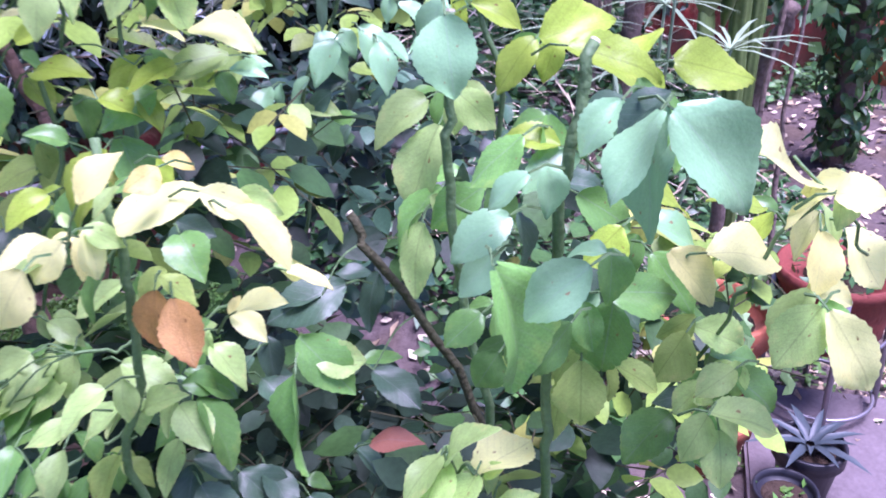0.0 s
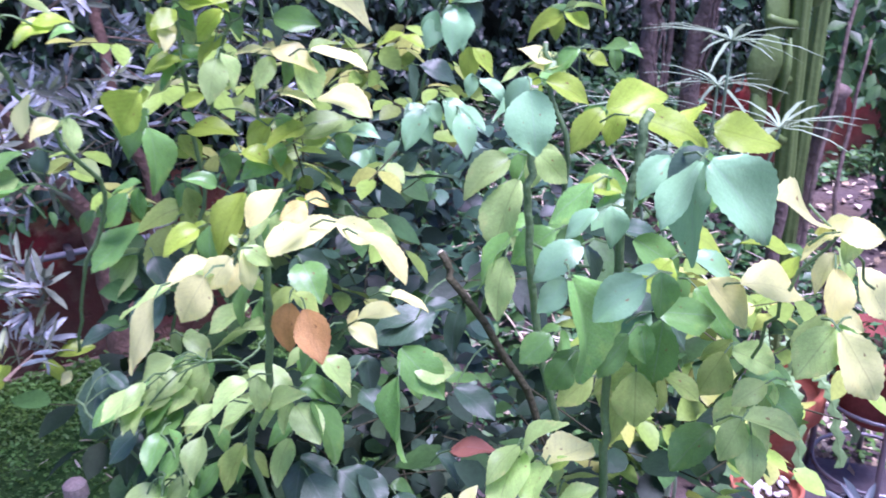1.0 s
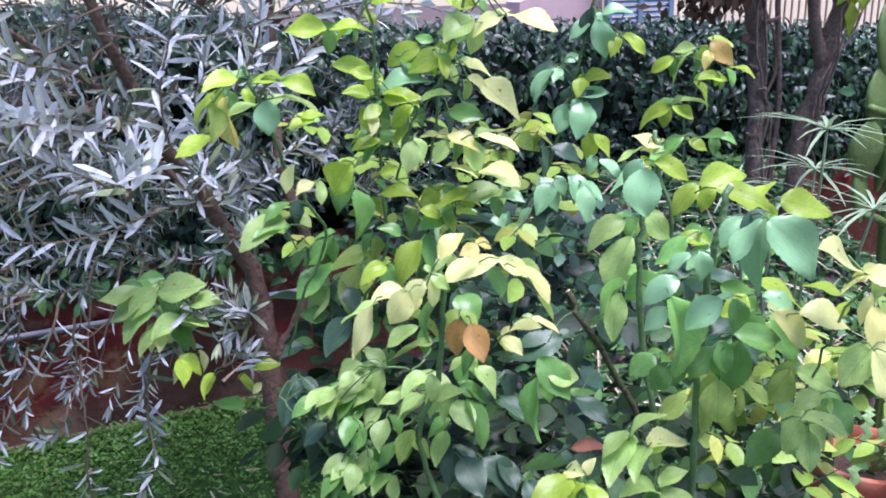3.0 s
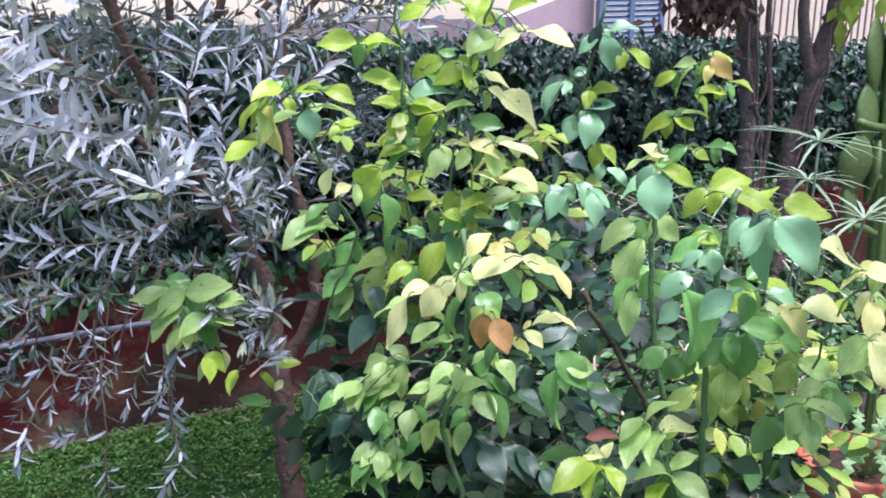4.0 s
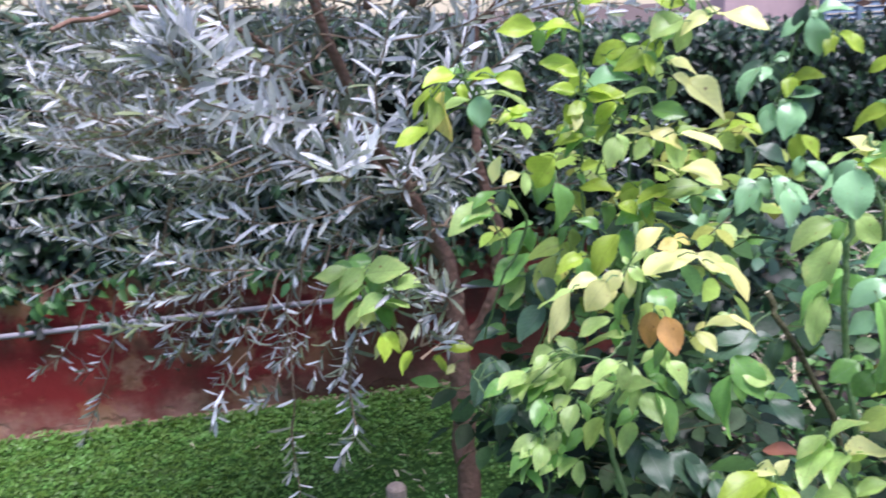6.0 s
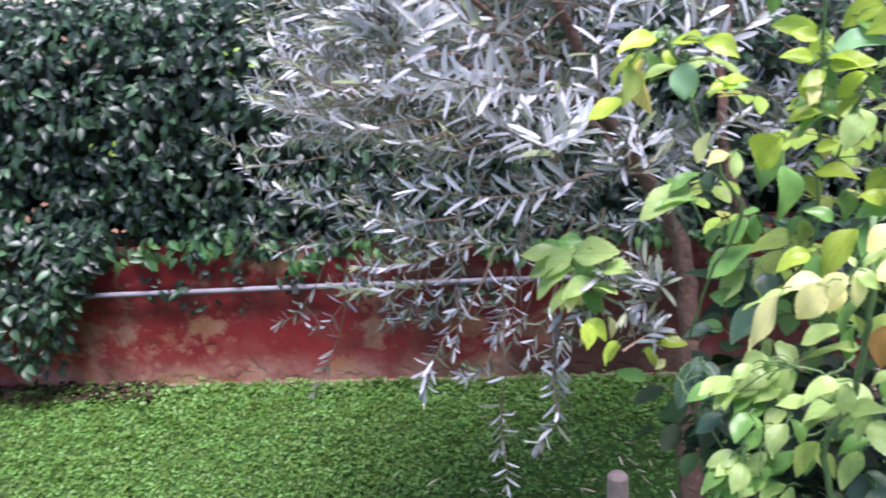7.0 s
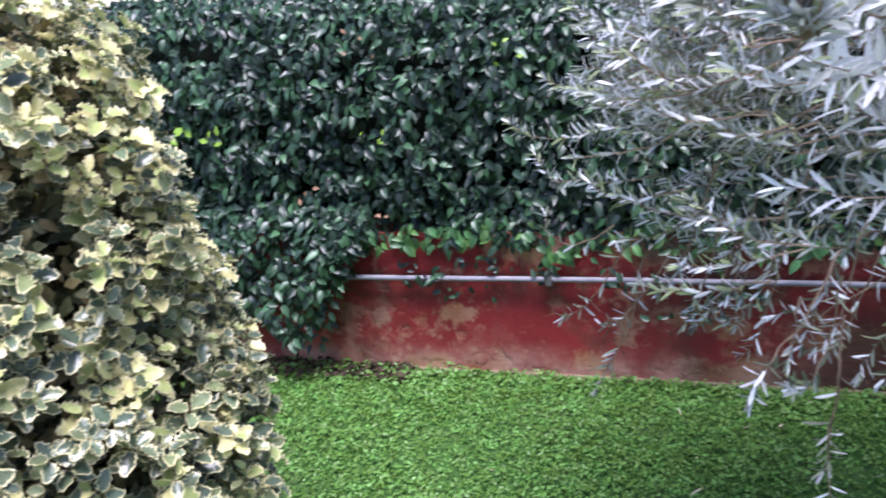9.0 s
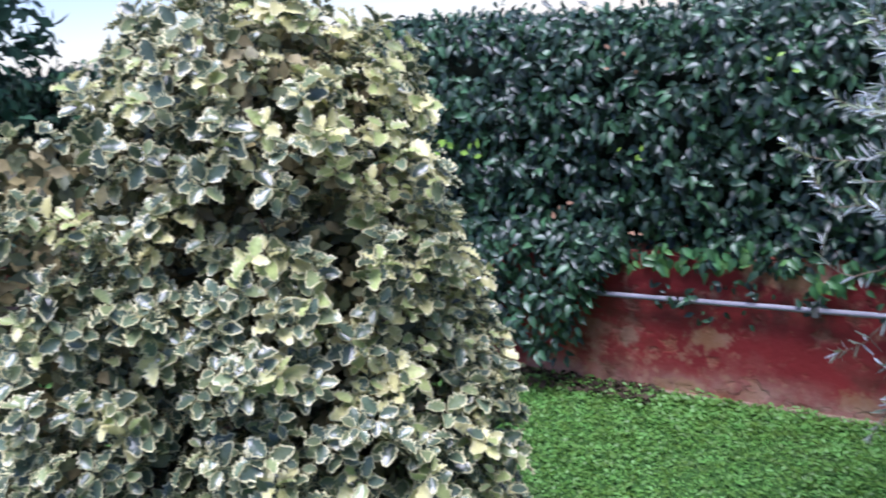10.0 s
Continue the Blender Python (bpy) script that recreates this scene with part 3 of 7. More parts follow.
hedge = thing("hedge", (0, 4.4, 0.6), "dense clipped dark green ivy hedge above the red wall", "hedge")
# Near-black sheet behind the leaves, standing for shade in the hedge.
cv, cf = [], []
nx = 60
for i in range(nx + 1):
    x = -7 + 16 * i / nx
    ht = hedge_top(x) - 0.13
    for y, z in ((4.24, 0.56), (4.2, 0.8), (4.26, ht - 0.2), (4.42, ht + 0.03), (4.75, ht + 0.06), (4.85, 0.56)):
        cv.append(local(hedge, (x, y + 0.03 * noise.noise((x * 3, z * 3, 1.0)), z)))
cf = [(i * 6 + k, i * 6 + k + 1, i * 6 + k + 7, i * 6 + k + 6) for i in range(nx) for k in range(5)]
part("shade_sheet", mesh_from("shade_sheet", cv, cf, [M_HEDGE_CORE], True), hedge, "near-black sheet in place of the shade inside the hedge")


def hedge_leaves(n, x0, x1, front, seed):
    r = np.random.default_rng(seed)
    x = r.uniform(x0, x1, n)
    ht = np.array([hedge_top(q) for q in x])
    u = r.random(n)
    z = 0.56 + u * (ht - 0.56)
    lump = np.array([noise.noise((a * 4.0, b * 4.0, 2.0)) for a, b in zip(x, z)])
    y = 4.12 + 0.14 * np.clip((z - (ht - 0.35)) / 0.35, 0, 1) ** 2 - 0.05 * lump + r.normal(0, 0.028, n)
    top = r.random(n) < 0.24
    z = np.where(top, ht + r.normal(0, 0.025, n), z)
    y = np.where(top, 4.2 + 0.5 * r.random(n) ** 1.6, y)
    z = np.where(top, z - 0.10 * np.clip((4.36 - y) / 0.16, 0, 1), z)
    out = np.stack([0.35 * r.normal(size=n), -np.ones(n) + 0.5 * r.normal(size=n), 0.55 + 0.6 * r.normal(size=n)], 1)
    out[top] = np.stack([0.5 * r.normal(size=top.sum()), -0.4 + 0.4 * r.normal(size=top.sum()), np.ones(top.sum())], 1)
    al = np.stack([r.normal(0, 0.8, n), -0.5 + 0.35 * r.normal(size=n), -0.75 + 0.55 * r.normal(size=n)], 1)
    knot = np.array([noise.noise((a * 13.0, b * 13.0, 5.0)) for a, b in zip(x, z)])
    y -= 0.025 * knot
    gaps = (lump > -0.6 + 0.2 * r.random(n)) & (top | (knot > -0.5 + 0.6 * r.random(n)))
    return np.stack([x, y, z], 1)[gaps], al[gaps], out[gaps], r


pos, al, nr, r = hedge_leaves(28000, -2.6, 2.0, True, 11)
part("leaves", scatter("leaves", LEAF_HEDGE, pos - np.array(hedge.location), al, nr, r.uniform(0.032, 0.06, len(pos)), [M_HEDGE]), hedge, "glossy dark green ivy leaves", "stuff")
pos, al, nr, r = hedge_leaves(20000, 2.0, 6.5, True, 12)
part("leaves", scatter("leaves", LEAF_HEDGE, pos - np.array(hedge.location), al, nr, r.uniform(0.03, 0.056, len(pos)), [M_HEDGE]), hedge, "glossy dark green ivy leaves", "stuff")
pos, al, nr, r = hedge_leaves(2600, -7, -2.6, True, 13)
part("leaves", scatter("leaves", LEAF_HEDGE, pos - np.array(hedge.location), al, nr, r.uniform(0.05, 0.08, len(pos)), [M_HEDGE]), hedge, "glossy dark green ivy leaves", "stuff")

# ivy trailing down over the wall
trail = thing("trailing_ivy", (-1.0, 4.06, 0.6), "dark green ivy trailing down over the red wall", "ivy")
n = 4200
x = rng.uniform(-2.6, -0.36, n)
low = 0.15 + 0.10 * np.abs(np.sin(x * 5.2 + 0.6)) + 0.05 * np.sin(x * 13.0) + np.clip((x + 0.60) / 0.24, 0, 1) * 0.36
z = low + rng.random(n) ** 0.85 * (0.74 - low)
swell = np.array([noise.noise((a * 5.0, c * 5.0, 3.0)) for a, c in zip(x, z)])
y = 4.06 - (0.05 + 0.13 * np.clip((-0.42 - x) / 0.25, 0, 1)) * np.sin(np.clip((z - low + 0.1) / (0.84 - low), 0, 1) * np.pi) * (1 + 0.8 * swell) * rng.random(n) ** 0.4
pos = np.stack([x, np.minimum(y, 4.085), z], 1)
al = np.stack([rng.normal(0, 0.8, n), -0.35 + 0.3 * rng.normal(size=n), -0.8 + 0.5 * rng.normal(size=n)], 1)
nr = np.stack([0.5 * rng.normal(size=n), -np.ones(n), 0.7 + 0.5 * rng.normal(size=n)], 1)
part("leaves", scatter("leaves", LEAF_HEDGE, pos - np.array(trail.location), al, nr, rng.uniform(0.035, 0.06, n), [M_HEDGE]), trail, "", "stuff")
# Leaf litter whose colour is darkened for the shade below the ivy.
n = 1500
px, py = rng.uniform(-1.9, -0.25, n), 4.085 - 0.12 * rng.random(n) ** 1.5
part("dry_litter", scatter("dry_litter", LEAF_SMALL, np.stack([px, py, rng.uniform(0.012, 0.035, n)], 1) - np.array(trail.location), rng.normal(0, 1, (n, 3)) * (1, 1, 0.3), rng.normal(0, 0.4, (n, 3)) + (0, 0, 1), rng.uniform(0.02, 0.045, n), [material("shaded_leaf_litter", (0.045, 0.034, 0.022), 0.9, 0.1, 0.4, 20, island=True)]), trail, "fallen leaves at the wall's foot, darkened for the shade there", "stuff")
# small runners of ivy along the wall top and the pipe
n = 440
x = rng.uniform(-0.4, 3.5, n)
z = 0.615 + rng.normal(0, 0.03, n) - 0.05 * np.abs(np.sin(x * 4.1)) ** 3
pos = np.stack([x, 4.07 + rng.normal(0, 0.02, n), z], 1)
part("runner_leaves", scatter("runner_leaves", LEAF_HEDGE, pos - np.array(trail.location), np.stack([rng.normal(0, 1, n), -0.4 * np.ones(n), -0.8 + 0.4 * rng.normal(size=n)], 1), np.stack([0.4 * rng.normal(size=n), -np.ones(n), 0.7 * np.ones(n)], 1), rng.uniform(0.035, 0.06, n), [M_IVY]), trail, "", "stuff")
for cx, cz, k in ((-0.15, 0.44, 26), (0.32, 0.47, 14), (0.12, 0.5, 12), (0.62, 0.42, 16), (1.0, 0.4, 22), (0.95, 0.33, 14), (-0.02, 0.37, 8), (0.78, 0.28, 8)):
    pos = np.stack([cx + rng.normal(0, 0.06, k), np.full(k, 4.045) + rng.normal(0, 0.012, k), cz + rng.normal(0, 0.02, k)], 1)
    part("runner_leaves", scatter("runner_leaves", LEAF_HEDGE, pos - np.array(trail.location), rng.normal(0, 1, (k, 3)) * (1, 0.3, 1), np.stack([0.4 * rng.normal(size=k), -np.ones(k), 0.7 * np.ones(k)], 1), rng.uniform(0.025, 0.045, k), [M_HEDGE]), trail, "", "stuff")
for (lx, lz), mat, nm, size in (((-0.95, 0.99), M_HEDGE_NEW, "new_leaves", 0.05), ((-0.26, 0.98), M_HEDGE_NEW, "new_leaves", 0.035), ((-1.16, 1.04), M_HEDGE_NEW, "new_leaves", 0.06), ((-0.58, 0.79), M_HEDGE_DEAD, "dead_leaves", 0.036), ((-0.33, 0.68), M_HEDGE_DEAD, "dead_leaves", 0.036), ((-0.3, 1.34), M_HEDGE_DEAD, "dead_leaves", 0.03), ((0.25, 1.3), M_HEDGE_NEW, "new_leaves", 0.035)):
    k = 4
    pos = np.stack([lx + rng.normal(0, 0.035, k), np.full(k, 4.03), lz + rng.normal(0, 0.03, k)], 1)
    part(nm, scatter(nm, LEAF_SMALL, pos - np.array(hedge.location), rng.normal(0, 1, (k, 3)) * (1, 0.3, 1), np.stack([0.5 * rng.normal(size=k), -np.ones(k), 0.5 * np.ones(k)], 1), size * rng.uniform(0.5, 0.9, k), [mat]), hedge, "", "stuff")

# ---- olive tree ----
olive = thing("olive_tree", (1.57, 2.77, 0.0), "young olive tree with drooping grey silvery leaves on the lawn", "tree")


def limb(parent, points, r0, r1, mat, name="limb", sides=8, steps=5, wob=0.004):
    line = curved([local(parent, p) for p in points], steps, wob)
    rad = [r0 + (r1 - r0) * i / (len(line) - 1) for i in range(len(line))]
    part(name, mesh_from(name, *tube(line, rad, sides), [mat], True), parent)
    return [p + parent.location for p in line]


limb(olive, [(1.575, 2.765, -0.03), (1.575, 2.765, 0.3), (1.57, 2.77, 0.62), (1.575, 2.785, 0.75)], 0.03, 0.025, M_OLIVE_BARK, "trunk", 10)
limbs = [
    limb(olive, [(1.575, 2.785, 0.73), (1.56, 2.82, 0.95), (1.47, 2.78, 1.12), (1.38, 2.7, 1.28), (1.3, 2.62, 1.5), (1.28, 2.6, 1.72)], 0.024, 0.006, M_OLIVE_BARK),
    limb(olive, [(1.575, 2.785, 0.73), (1.65, 2.77, 0.86), (1.67, 2.77, 1.0), (1.63, 2.8, 1.2), (1.66, 2.9, 1.45), (1.7, 2.95, 1.75)], 0.016, 0.007, M_OLIVE_BARK),
    limb(olive, [(1.47, 2.78, 1.12), (1.3, 2.9, 1.3), (1.12, 2.95, 1.45), (0.9, 2.9, 1.52)], 0.008, 0.003, M_OLIVE_BARK),
    limb(olive, [(1.38, 2.7, 1.28), (1.2, 2.5, 1.45), (1.05, 2.3, 1.52), (0.95, 2.15, 1.5)], 0.006, 0.003, M_OLIVE_BARK),
    limb(olive, [(1.66, 2.9, 1.45), (1.8, 2.8, 1.6), (1.95, 2.7, 1.68)], 0.009, 0.004, M_OLIVE_BARK),
    limb(olive, [(1.3, 2.9, 1.3), (1.05, 2.75, 1.35), (0.8, 2.8, 1.3)], 0.008, 0.003, M_OLIVE_BARK),
]


def olive_shoots(parent, shoots, leaf, mats, green, seed, bare=0.2):
    """Leafy shoots through given points: opposite pairs of narrow leaves that turn by a quarter from pair to pair."""
    r = np.random.default_rng(seed)
    stems, P, A, N, S = [], [], [], [], []
    for points in shoots:
        line = np.array([tuple(p) for p in curved(points, 6)])
        line[1:] += 0.006 * np.cumsum(r.normal(0, 0.5, line[1:].shape), axis=0)
        seg = np.linalg.norm(np.diff(line, axis=0), axis=1)
        length = seg.sum()
        k = max(int(length / (leaf * r.uniform(0.2, 0.32))), 4)
        along = np.concatenate([[0], np.cumsum(seg)])
        t = np.linspace(0, length, k)
        line = np.stack([np.interp(t, along, line[:, q]) for q in range(3)], 1)
        stems.append(tube([Vector(p) for p in line[::2] - np.array(parent.location)], list(np.linspace(0.0024, 0.0009, len(line[::2]))), 4, False))
        d = unit(np.gradient(line, axis=0))
        roll, wide = r.uniform(0, np.pi), r.uniform(0.7, 1.15)
        for i in range(1, k):
            s0 = unit(np.cross(d[i], [0.13, 0.07, 1]))
            an = roll + i * 1.57 + r.normal(0, 0.22)
            s1 = s0 * math.cos(an) + np.cross(d[i], s0) * math.sin(an)
            for sg in (1, -1):
                if r.random() < 0.14 + 0.7 * (i < bare * k):
                    continue
                al = unit(d[i] * r.uniform(0.35, 0.85) + sg * s1 * wide * r.uniform(0.75, 1.05) + (0, 0, r.normal(0.3, 0.16) * (1 - abs(d[i][2]))))
                P.append(line[i])
                A.append(al)
                N.append(d[i] - al * (d[i] @ al) + r.normal(0, 0.18, 3))
                S.append(leaf * r.uniform(0.75, 1.12) * (1 - 0.3 * (i / k) ** 2))
        for q in range(3):
            P.append(line[-1])
            A.append(d[-1] + r.normal(0, 0.22, 3))
            N.append(r.normal(0, 0.4, 3) + (0, -0.2, 1))
            S.append(leaf * r.uniform(0.55, 0.8))
    part("twig", mesh_from("twig", *join(*stems), [M_TWIG]), parent, "", "stuff")
    pick = r.random(len(P)) < green
    P, A, N, S = map(np.array, (P, A, N, S))
    for sel, mat in ((~pick, mats[0]), (pick, mats[1])):
        if sel.any():
            part("leaves", scatter("leaves", LEAF_OLIVE, P[sel] - np.array(parent.location), A[sel], N[sel], S[sel], [mat]), parent, "narrow silvery grey olive leaves", "stuff")


def rosette(center, way, leaf, spread, n, seed):
    """The short shoots of one bud: n of them fan out round a way."""
    r = np.random.default_rng(seed)
    c, w = Vector(center), Vector(way).normalized()
    made = []
    for i in range(n):
        e = (w + Vector(r.normal(0, spread, 3))).normalized()
        made.append([c, c + e * leaf * 0.35, c + e * leaf * r.uniform(0.6, 0.8)])
    return made


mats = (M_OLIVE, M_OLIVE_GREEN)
# the near shoots that stand out singly
near = [
    [(1.36, 2.33, 1.30), (1.35, 2.284, 1.36), (1.352, 2.24, 1.45), (1.375, 2.195, 1.56)],
    [(1.43, 2.36, 1.22), (1.40, 2.30, 1.30), (1.385, 2.26, 1.36), (1.40, 2.22, 1.42)],
    [(1.291, 2.400, 1.236), (1.217, 2.300, 1.287), (1.171, 2.270, 1.313), (1.135, 2.250, 1.342)],
    [(1.262, 2.350, 1.369), (1.172, 2.250, 1.385), (1.102, 2.200, 1.395), (1.030, 2.200, 1.419)],
    [(1.30, 2.42, 1.33), (1.20, 2.27, 1.36), (1.13, 2.16, 1.41), (1.105, 2.10, 1.49)],
    [(1.24, 2.40, 1.42), (1.17, 2.28, 1.46), (1.12, 2.18, 1.52), (1.10, 2.12, 1.60)],
    [(1.35, 2.42, 1.2), (1.25, 2.32, 1.2), (1.17, 2.26, 1.21), (1.10, 2.22, 1.235)],
    [(1.50, 2.42, 1.36), (1.56, 2.34, 1.43), (1.60, 2.3, 1.47), (1.66, 2.24, 1.49)],
    [(1.48, 2.50, 1.34), (1.52, 2.42, 1.45), (1.50, 2.36, 1.54), (1.46, 2.3, 1.62)],
    [(1.60, 2.6, 1.45), (1.69, 2.48, 1.5), (1.77, 2.4, 1.50), (1.86, 2.32, 1.47)],
]
olive_shoots(olive, near, 0.053, (M_OLIVE_LIT, M_OLIVE_GREEN), 0.05, 21, 0.08)
stars = rosette((1.104, 2.044, 1.436), (-0.1, -0.3, 1), 0.085, 0.42, 17, 1) + rosette((1.282, 2.125, 1.285), (0.05, -0.3, 1), 0.078, 0.45, 6, 2)
olive_shoots(olive, stars, 0.055, (M_OLIVE_LIT, M_OLIVE_GREEN), 0.08, 26)
small = rosette((1.409, 2.11, 1.112), (-0.7, -0.25, 0.7), 0.055, 0.45, 7, 3) + rosette((1.352, 2.005, 1.083), (0.9, 0.0, 0.25), 0.05, 0.2, 1, 9) + rosette((1.375, 2.2, 1.25), (0.1, -0.4, 1), 0.05, 0.5, 4, 4) + rosette((1.372, 2.12, 1.05), (0.8, -0.3, 0.2), 0.04, 0.3, 2, 5)
small += rosette((1.36, 2.16, 1.11), (-0.2, -0.3, 1), 0.045, 0.5, 4, 6) + rosette((1.34, 2.2, 1.06), (-0.5, -0.3, 0.7), 0.045, 0.6, 4, 7) + rosette((1.43, 2.2, 1.2), (0.2, -0.3, 1), 0.045, 0.5, 4, 8)
olive_shoots(olive, small, 0.04, mats, 0.05, 28)
def inside(p):
    """Whether a place lies within the crown's outline on its lawn side."""
    return p[0] + 0.33 * (p[1] - 2.4) > 0.82


# the outer shoots, reaching toward the open lawn with upturned tips
outer = [
    [(1.021, 2.750, 1.208), (0.832, 2.850, 1.213), (0.649, 2.870, 1.200), (0.564, 2.870, 1.233)],
    [(1.235, 2.750, 1.122), (1.044, 2.850, 1.093), (0.897, 2.870, 1.096), (0.819, 2.870, 1.158)],
    [(0.873, 2.870, 1.103), (0.745, 2.920, 1.073), (0.643, 2.950, 1.074), (0.609, 2.950, 1.125)],
    [(1.183, 2.700, 1.043), (1.045, 2.800, 0.965), (0.944, 2.850, 0.961), (0.877, 2.850, 0.993)],
    [(0.974, 2.800, 1.298), (0.840, 2.850, 1.355), (0.754, 2.870, 1.405), (0.709, 2.870, 1.466)],
    [(0.976, 2.800, 1.365), (0.868, 2.850, 1.434), (0.783, 2.870, 1.484), (0.727, 2.870, 1.545)],
    [(0.914, 2.800, 1.231), (0.786, 2.850, 1.257), (0.694, 2.870, 1.270), (0.631, 2.870, 1.291)],
]
for i in range(58):
    a = Vector((rng.uniform(0.86, 1.3), rng.uniform(2.5, 2.95), rng.uniform(0.98, 1.42)))
    an, ln = rng.uniform(2.5, 4.2), rng.uniform(0.16, 0.3)
    tip = a + Vector((ln * math.cos(an), 0.7 * ln * math.sin(an), rng.uniform(-0.05, 0.1)))
    if inside(tip):
        outer.append([a, (a + tip) / 2 + Vector((0, 0, -0.025)), tip])
olive_shoots(olive, outer, 0.042, (M_OLIVE_LIT, M_OLIVE_GREEN), 0.3, 27)
# drooping shoots in front of the wall
hang = [
    [(0.782, 2.850, 1.000), (0.696, 2.870, 0.953), (0.643, 2.870, 0.967), (0.616, 2.870, 0.994)],
    [(0.819, 2.850, 0.974), (0.740, 2.880, 0.855), (0.676, 2.900, 0.789), (0.641, 2.900, 0.781)],
    [(0.843, 2.850, 0.934), (0.804, 2.880, 0.801), (0.768, 2.900, 0.706), (0.719, 2.900, 0.592)],
    [(0.902, 2.800, 0.951), (0.860, 2.800, 0.860), (0.820, 2.800, 0.805), (0.793, 2.800, 0.791)],
    [(1.19, 2.50, 1.06), (1.15, 2.44, 0.97), (1.10, 2.37, 0.905), (1.08, 2.38, 0.835)],
    [(1.13, 2.42, 1.01), (1.115, 2.40, 0.97), (1.112, 2.40, 0.94), (1.10, 2.39, 0.91)],
    [(1.20, 2.55, 1.00), (1.185, 2.57, 0.87), (1.16, 2.52, 0.81), (1.13, 2.46, 0.82)],
    [(1.29, 2.20, 1.13), (1.285, 2.18, 1.05), (1.275, 2.24, 0.95), (1.272, 2.26, 0.895)],
    [(1.20, 2.50, 0.95), (1.19, 2.48, 0.85), (1.183, 2.473, 0.745), (1.18, 2.47, 0.70)],
    [(1.185, 2.47, 0.78), (1.183, 2.473, 0.72), (1.18, 2.47, 0.66), (1.182, 2.46, 0.60)],
    [(1.28, 2.25, 1.05), (1.28, 2.20, 0.96), (1.275, 2.17, 0.895), (1.262, 2.165, 0.86)],
    [(1.30, 2.60, 1.00), (1.22, 2.61, 0.93), (1.18, 2.615, 0.90), (1.11, 2.63, 0.905)],
]
for (x, y, z) in ((0.95, 2.75, 0.95), (0.9, 2.8, 1.02), (1.0, 2.7, 1.02), (1.12, 2.7, 0.9), (1.05, 2.8, 0.95), (1.3, 2.62, 0.95), (0.98, 2.8, 0.9), (1.1, 2.6, 0.97), (1.18, 2.66, 0.93), (1.24, 2.7, 0.9), (1.32, 2.5, 0.98), (1.38, 2.6, 0.9), (1.08, 2.72, 1.0), (1.02, 2.85, 0.88), (1.22, 2.8, 0.86)):
    ox, oy = rng.normal(0, 0.03), rng.normal(0, 0.04)
    hang.append([(x + ox + 0.05, y + oy, z + 0.14), (x + ox + 0.02, y + oy, z + 0.05), (x + ox - 0.01, y + oy, z - 0.05), (x + ox - 0.045, y + oy, z - 0.11)])
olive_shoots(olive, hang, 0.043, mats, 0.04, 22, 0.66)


crown = []
for i in range(185):
    base = limbs[(0, 2, 3, 5, 1, 4, 2, 5)[i % 8]]
    a = base[int(rng.integers(len(base) // 4, len(base)))] + Vector(rng.normal(0, 0.04, 3))
    away = Vector((a.x - 1.62, a.y - 2.86, 0))
    an = math.atan2(away.y, away.x) + rng.normal(0, 0.75)
    ln = rng.uniform(0.2, 0.42)
    dz = rng.uniform(-0.25, 0.45)
    mid = a + Vector((0.5 * ln * math.cos(an), 0.5 * ln * math.sin(an), 0.5 * ln * dz - 0.02))
    tip = a + Vector((ln * math.cos(an), ln * math.sin(an), ln * dz + 0.03))
    if not inside(tip) or (min(a.y, tip.y) < 2.72 and 1.36 < (a.x + tip.x) / 2 < 1.7 and 0.75 < (a.z + tip.z) / 2 < 1.18):
        continue
    crown.append([a, mid, tip])
# Rear shoots hidden by the crown, added to shade what lies behind.
for i in range(70):
    a = Vector((rng.uniform(0.9, 2.0), rng.uniform(2.9, 3.3), rng.uniform(1.1, 1.7)))
    d = Vector(rng.normal(0, 1, 3) * (1, 0.8, 0.6)).normalized() * rng.uniform(0.2, 0.4)
    if inside(a + d):
        crown.append([a, a + d * 0.5 + Vector((0, 0, -0.02)), a + d])
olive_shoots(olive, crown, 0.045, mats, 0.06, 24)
# Upper crown, mostly out of view, thickened to shade lawn and wall.
high_shade = []
for i in range(620):
    a = Vector((rng.uniform(1.12, 2.5), rng.uniform(2.6, 3.65), rng.uniform(1.7, 2.7)))
    # Unseen shoots toward the roses, added to shade the hanging leaves.
    if i % 7 == 0:
        a = Vector((rng.uniform(1.33, 2.1), rng.uniform(1.9, 2.55), rng.uniform(1.85, 2.4)))
    if i % 9 == 1:
        a = Vector((rng.uniform(0.85, 1.2), rng.uniform(2.6, 3.1), rng.uniform(1.6, 1.9)))
    d = Vector(rng.normal(0, 1, 3)).normalized() * rng.uniform(0.2, 0.42)
    if inside(a + d) and inside(a) and (a + d).z > 1.6:
        high_shade.append([a, a + d * 0.5 + Vector((0, 0, 0.03)), a + d])
olive_shoots(olive, high_shade, 0.06, mats, 0.05, 25)
for i in range(4):
    limb(olive, [(1.3 + 0.1 * i, 2.62 + 0.08 * i, 1.5), (1.15 + 0.25 * i, 2.8 + 0.05 * i, 1.8), (1.0 + 0.3 * i, 3.0, 2.15)], 0.008, 0.003, M_OLIVE_BARK)

# ---- variegated holly ----
holly = thing("holly_bush", (-0.374, 2.3, 0.0), "variegated holly bush with cream-edged spiny leaves on the lawn", "bush")


def holly_radius(z):
    if z > 1.35:
        return 0.355 * math.sqrt(max(0.0, 1 - ((z - 1.35) / 0.34) ** 2)) + 0.01
    return float(np.interp(z, [0, 0.3, 0.63, 0.9, 1.11, 1.27, 1.35], [0.39, 0.435, 0.45, 0.44, 0.40, 0.365, 0.36]))


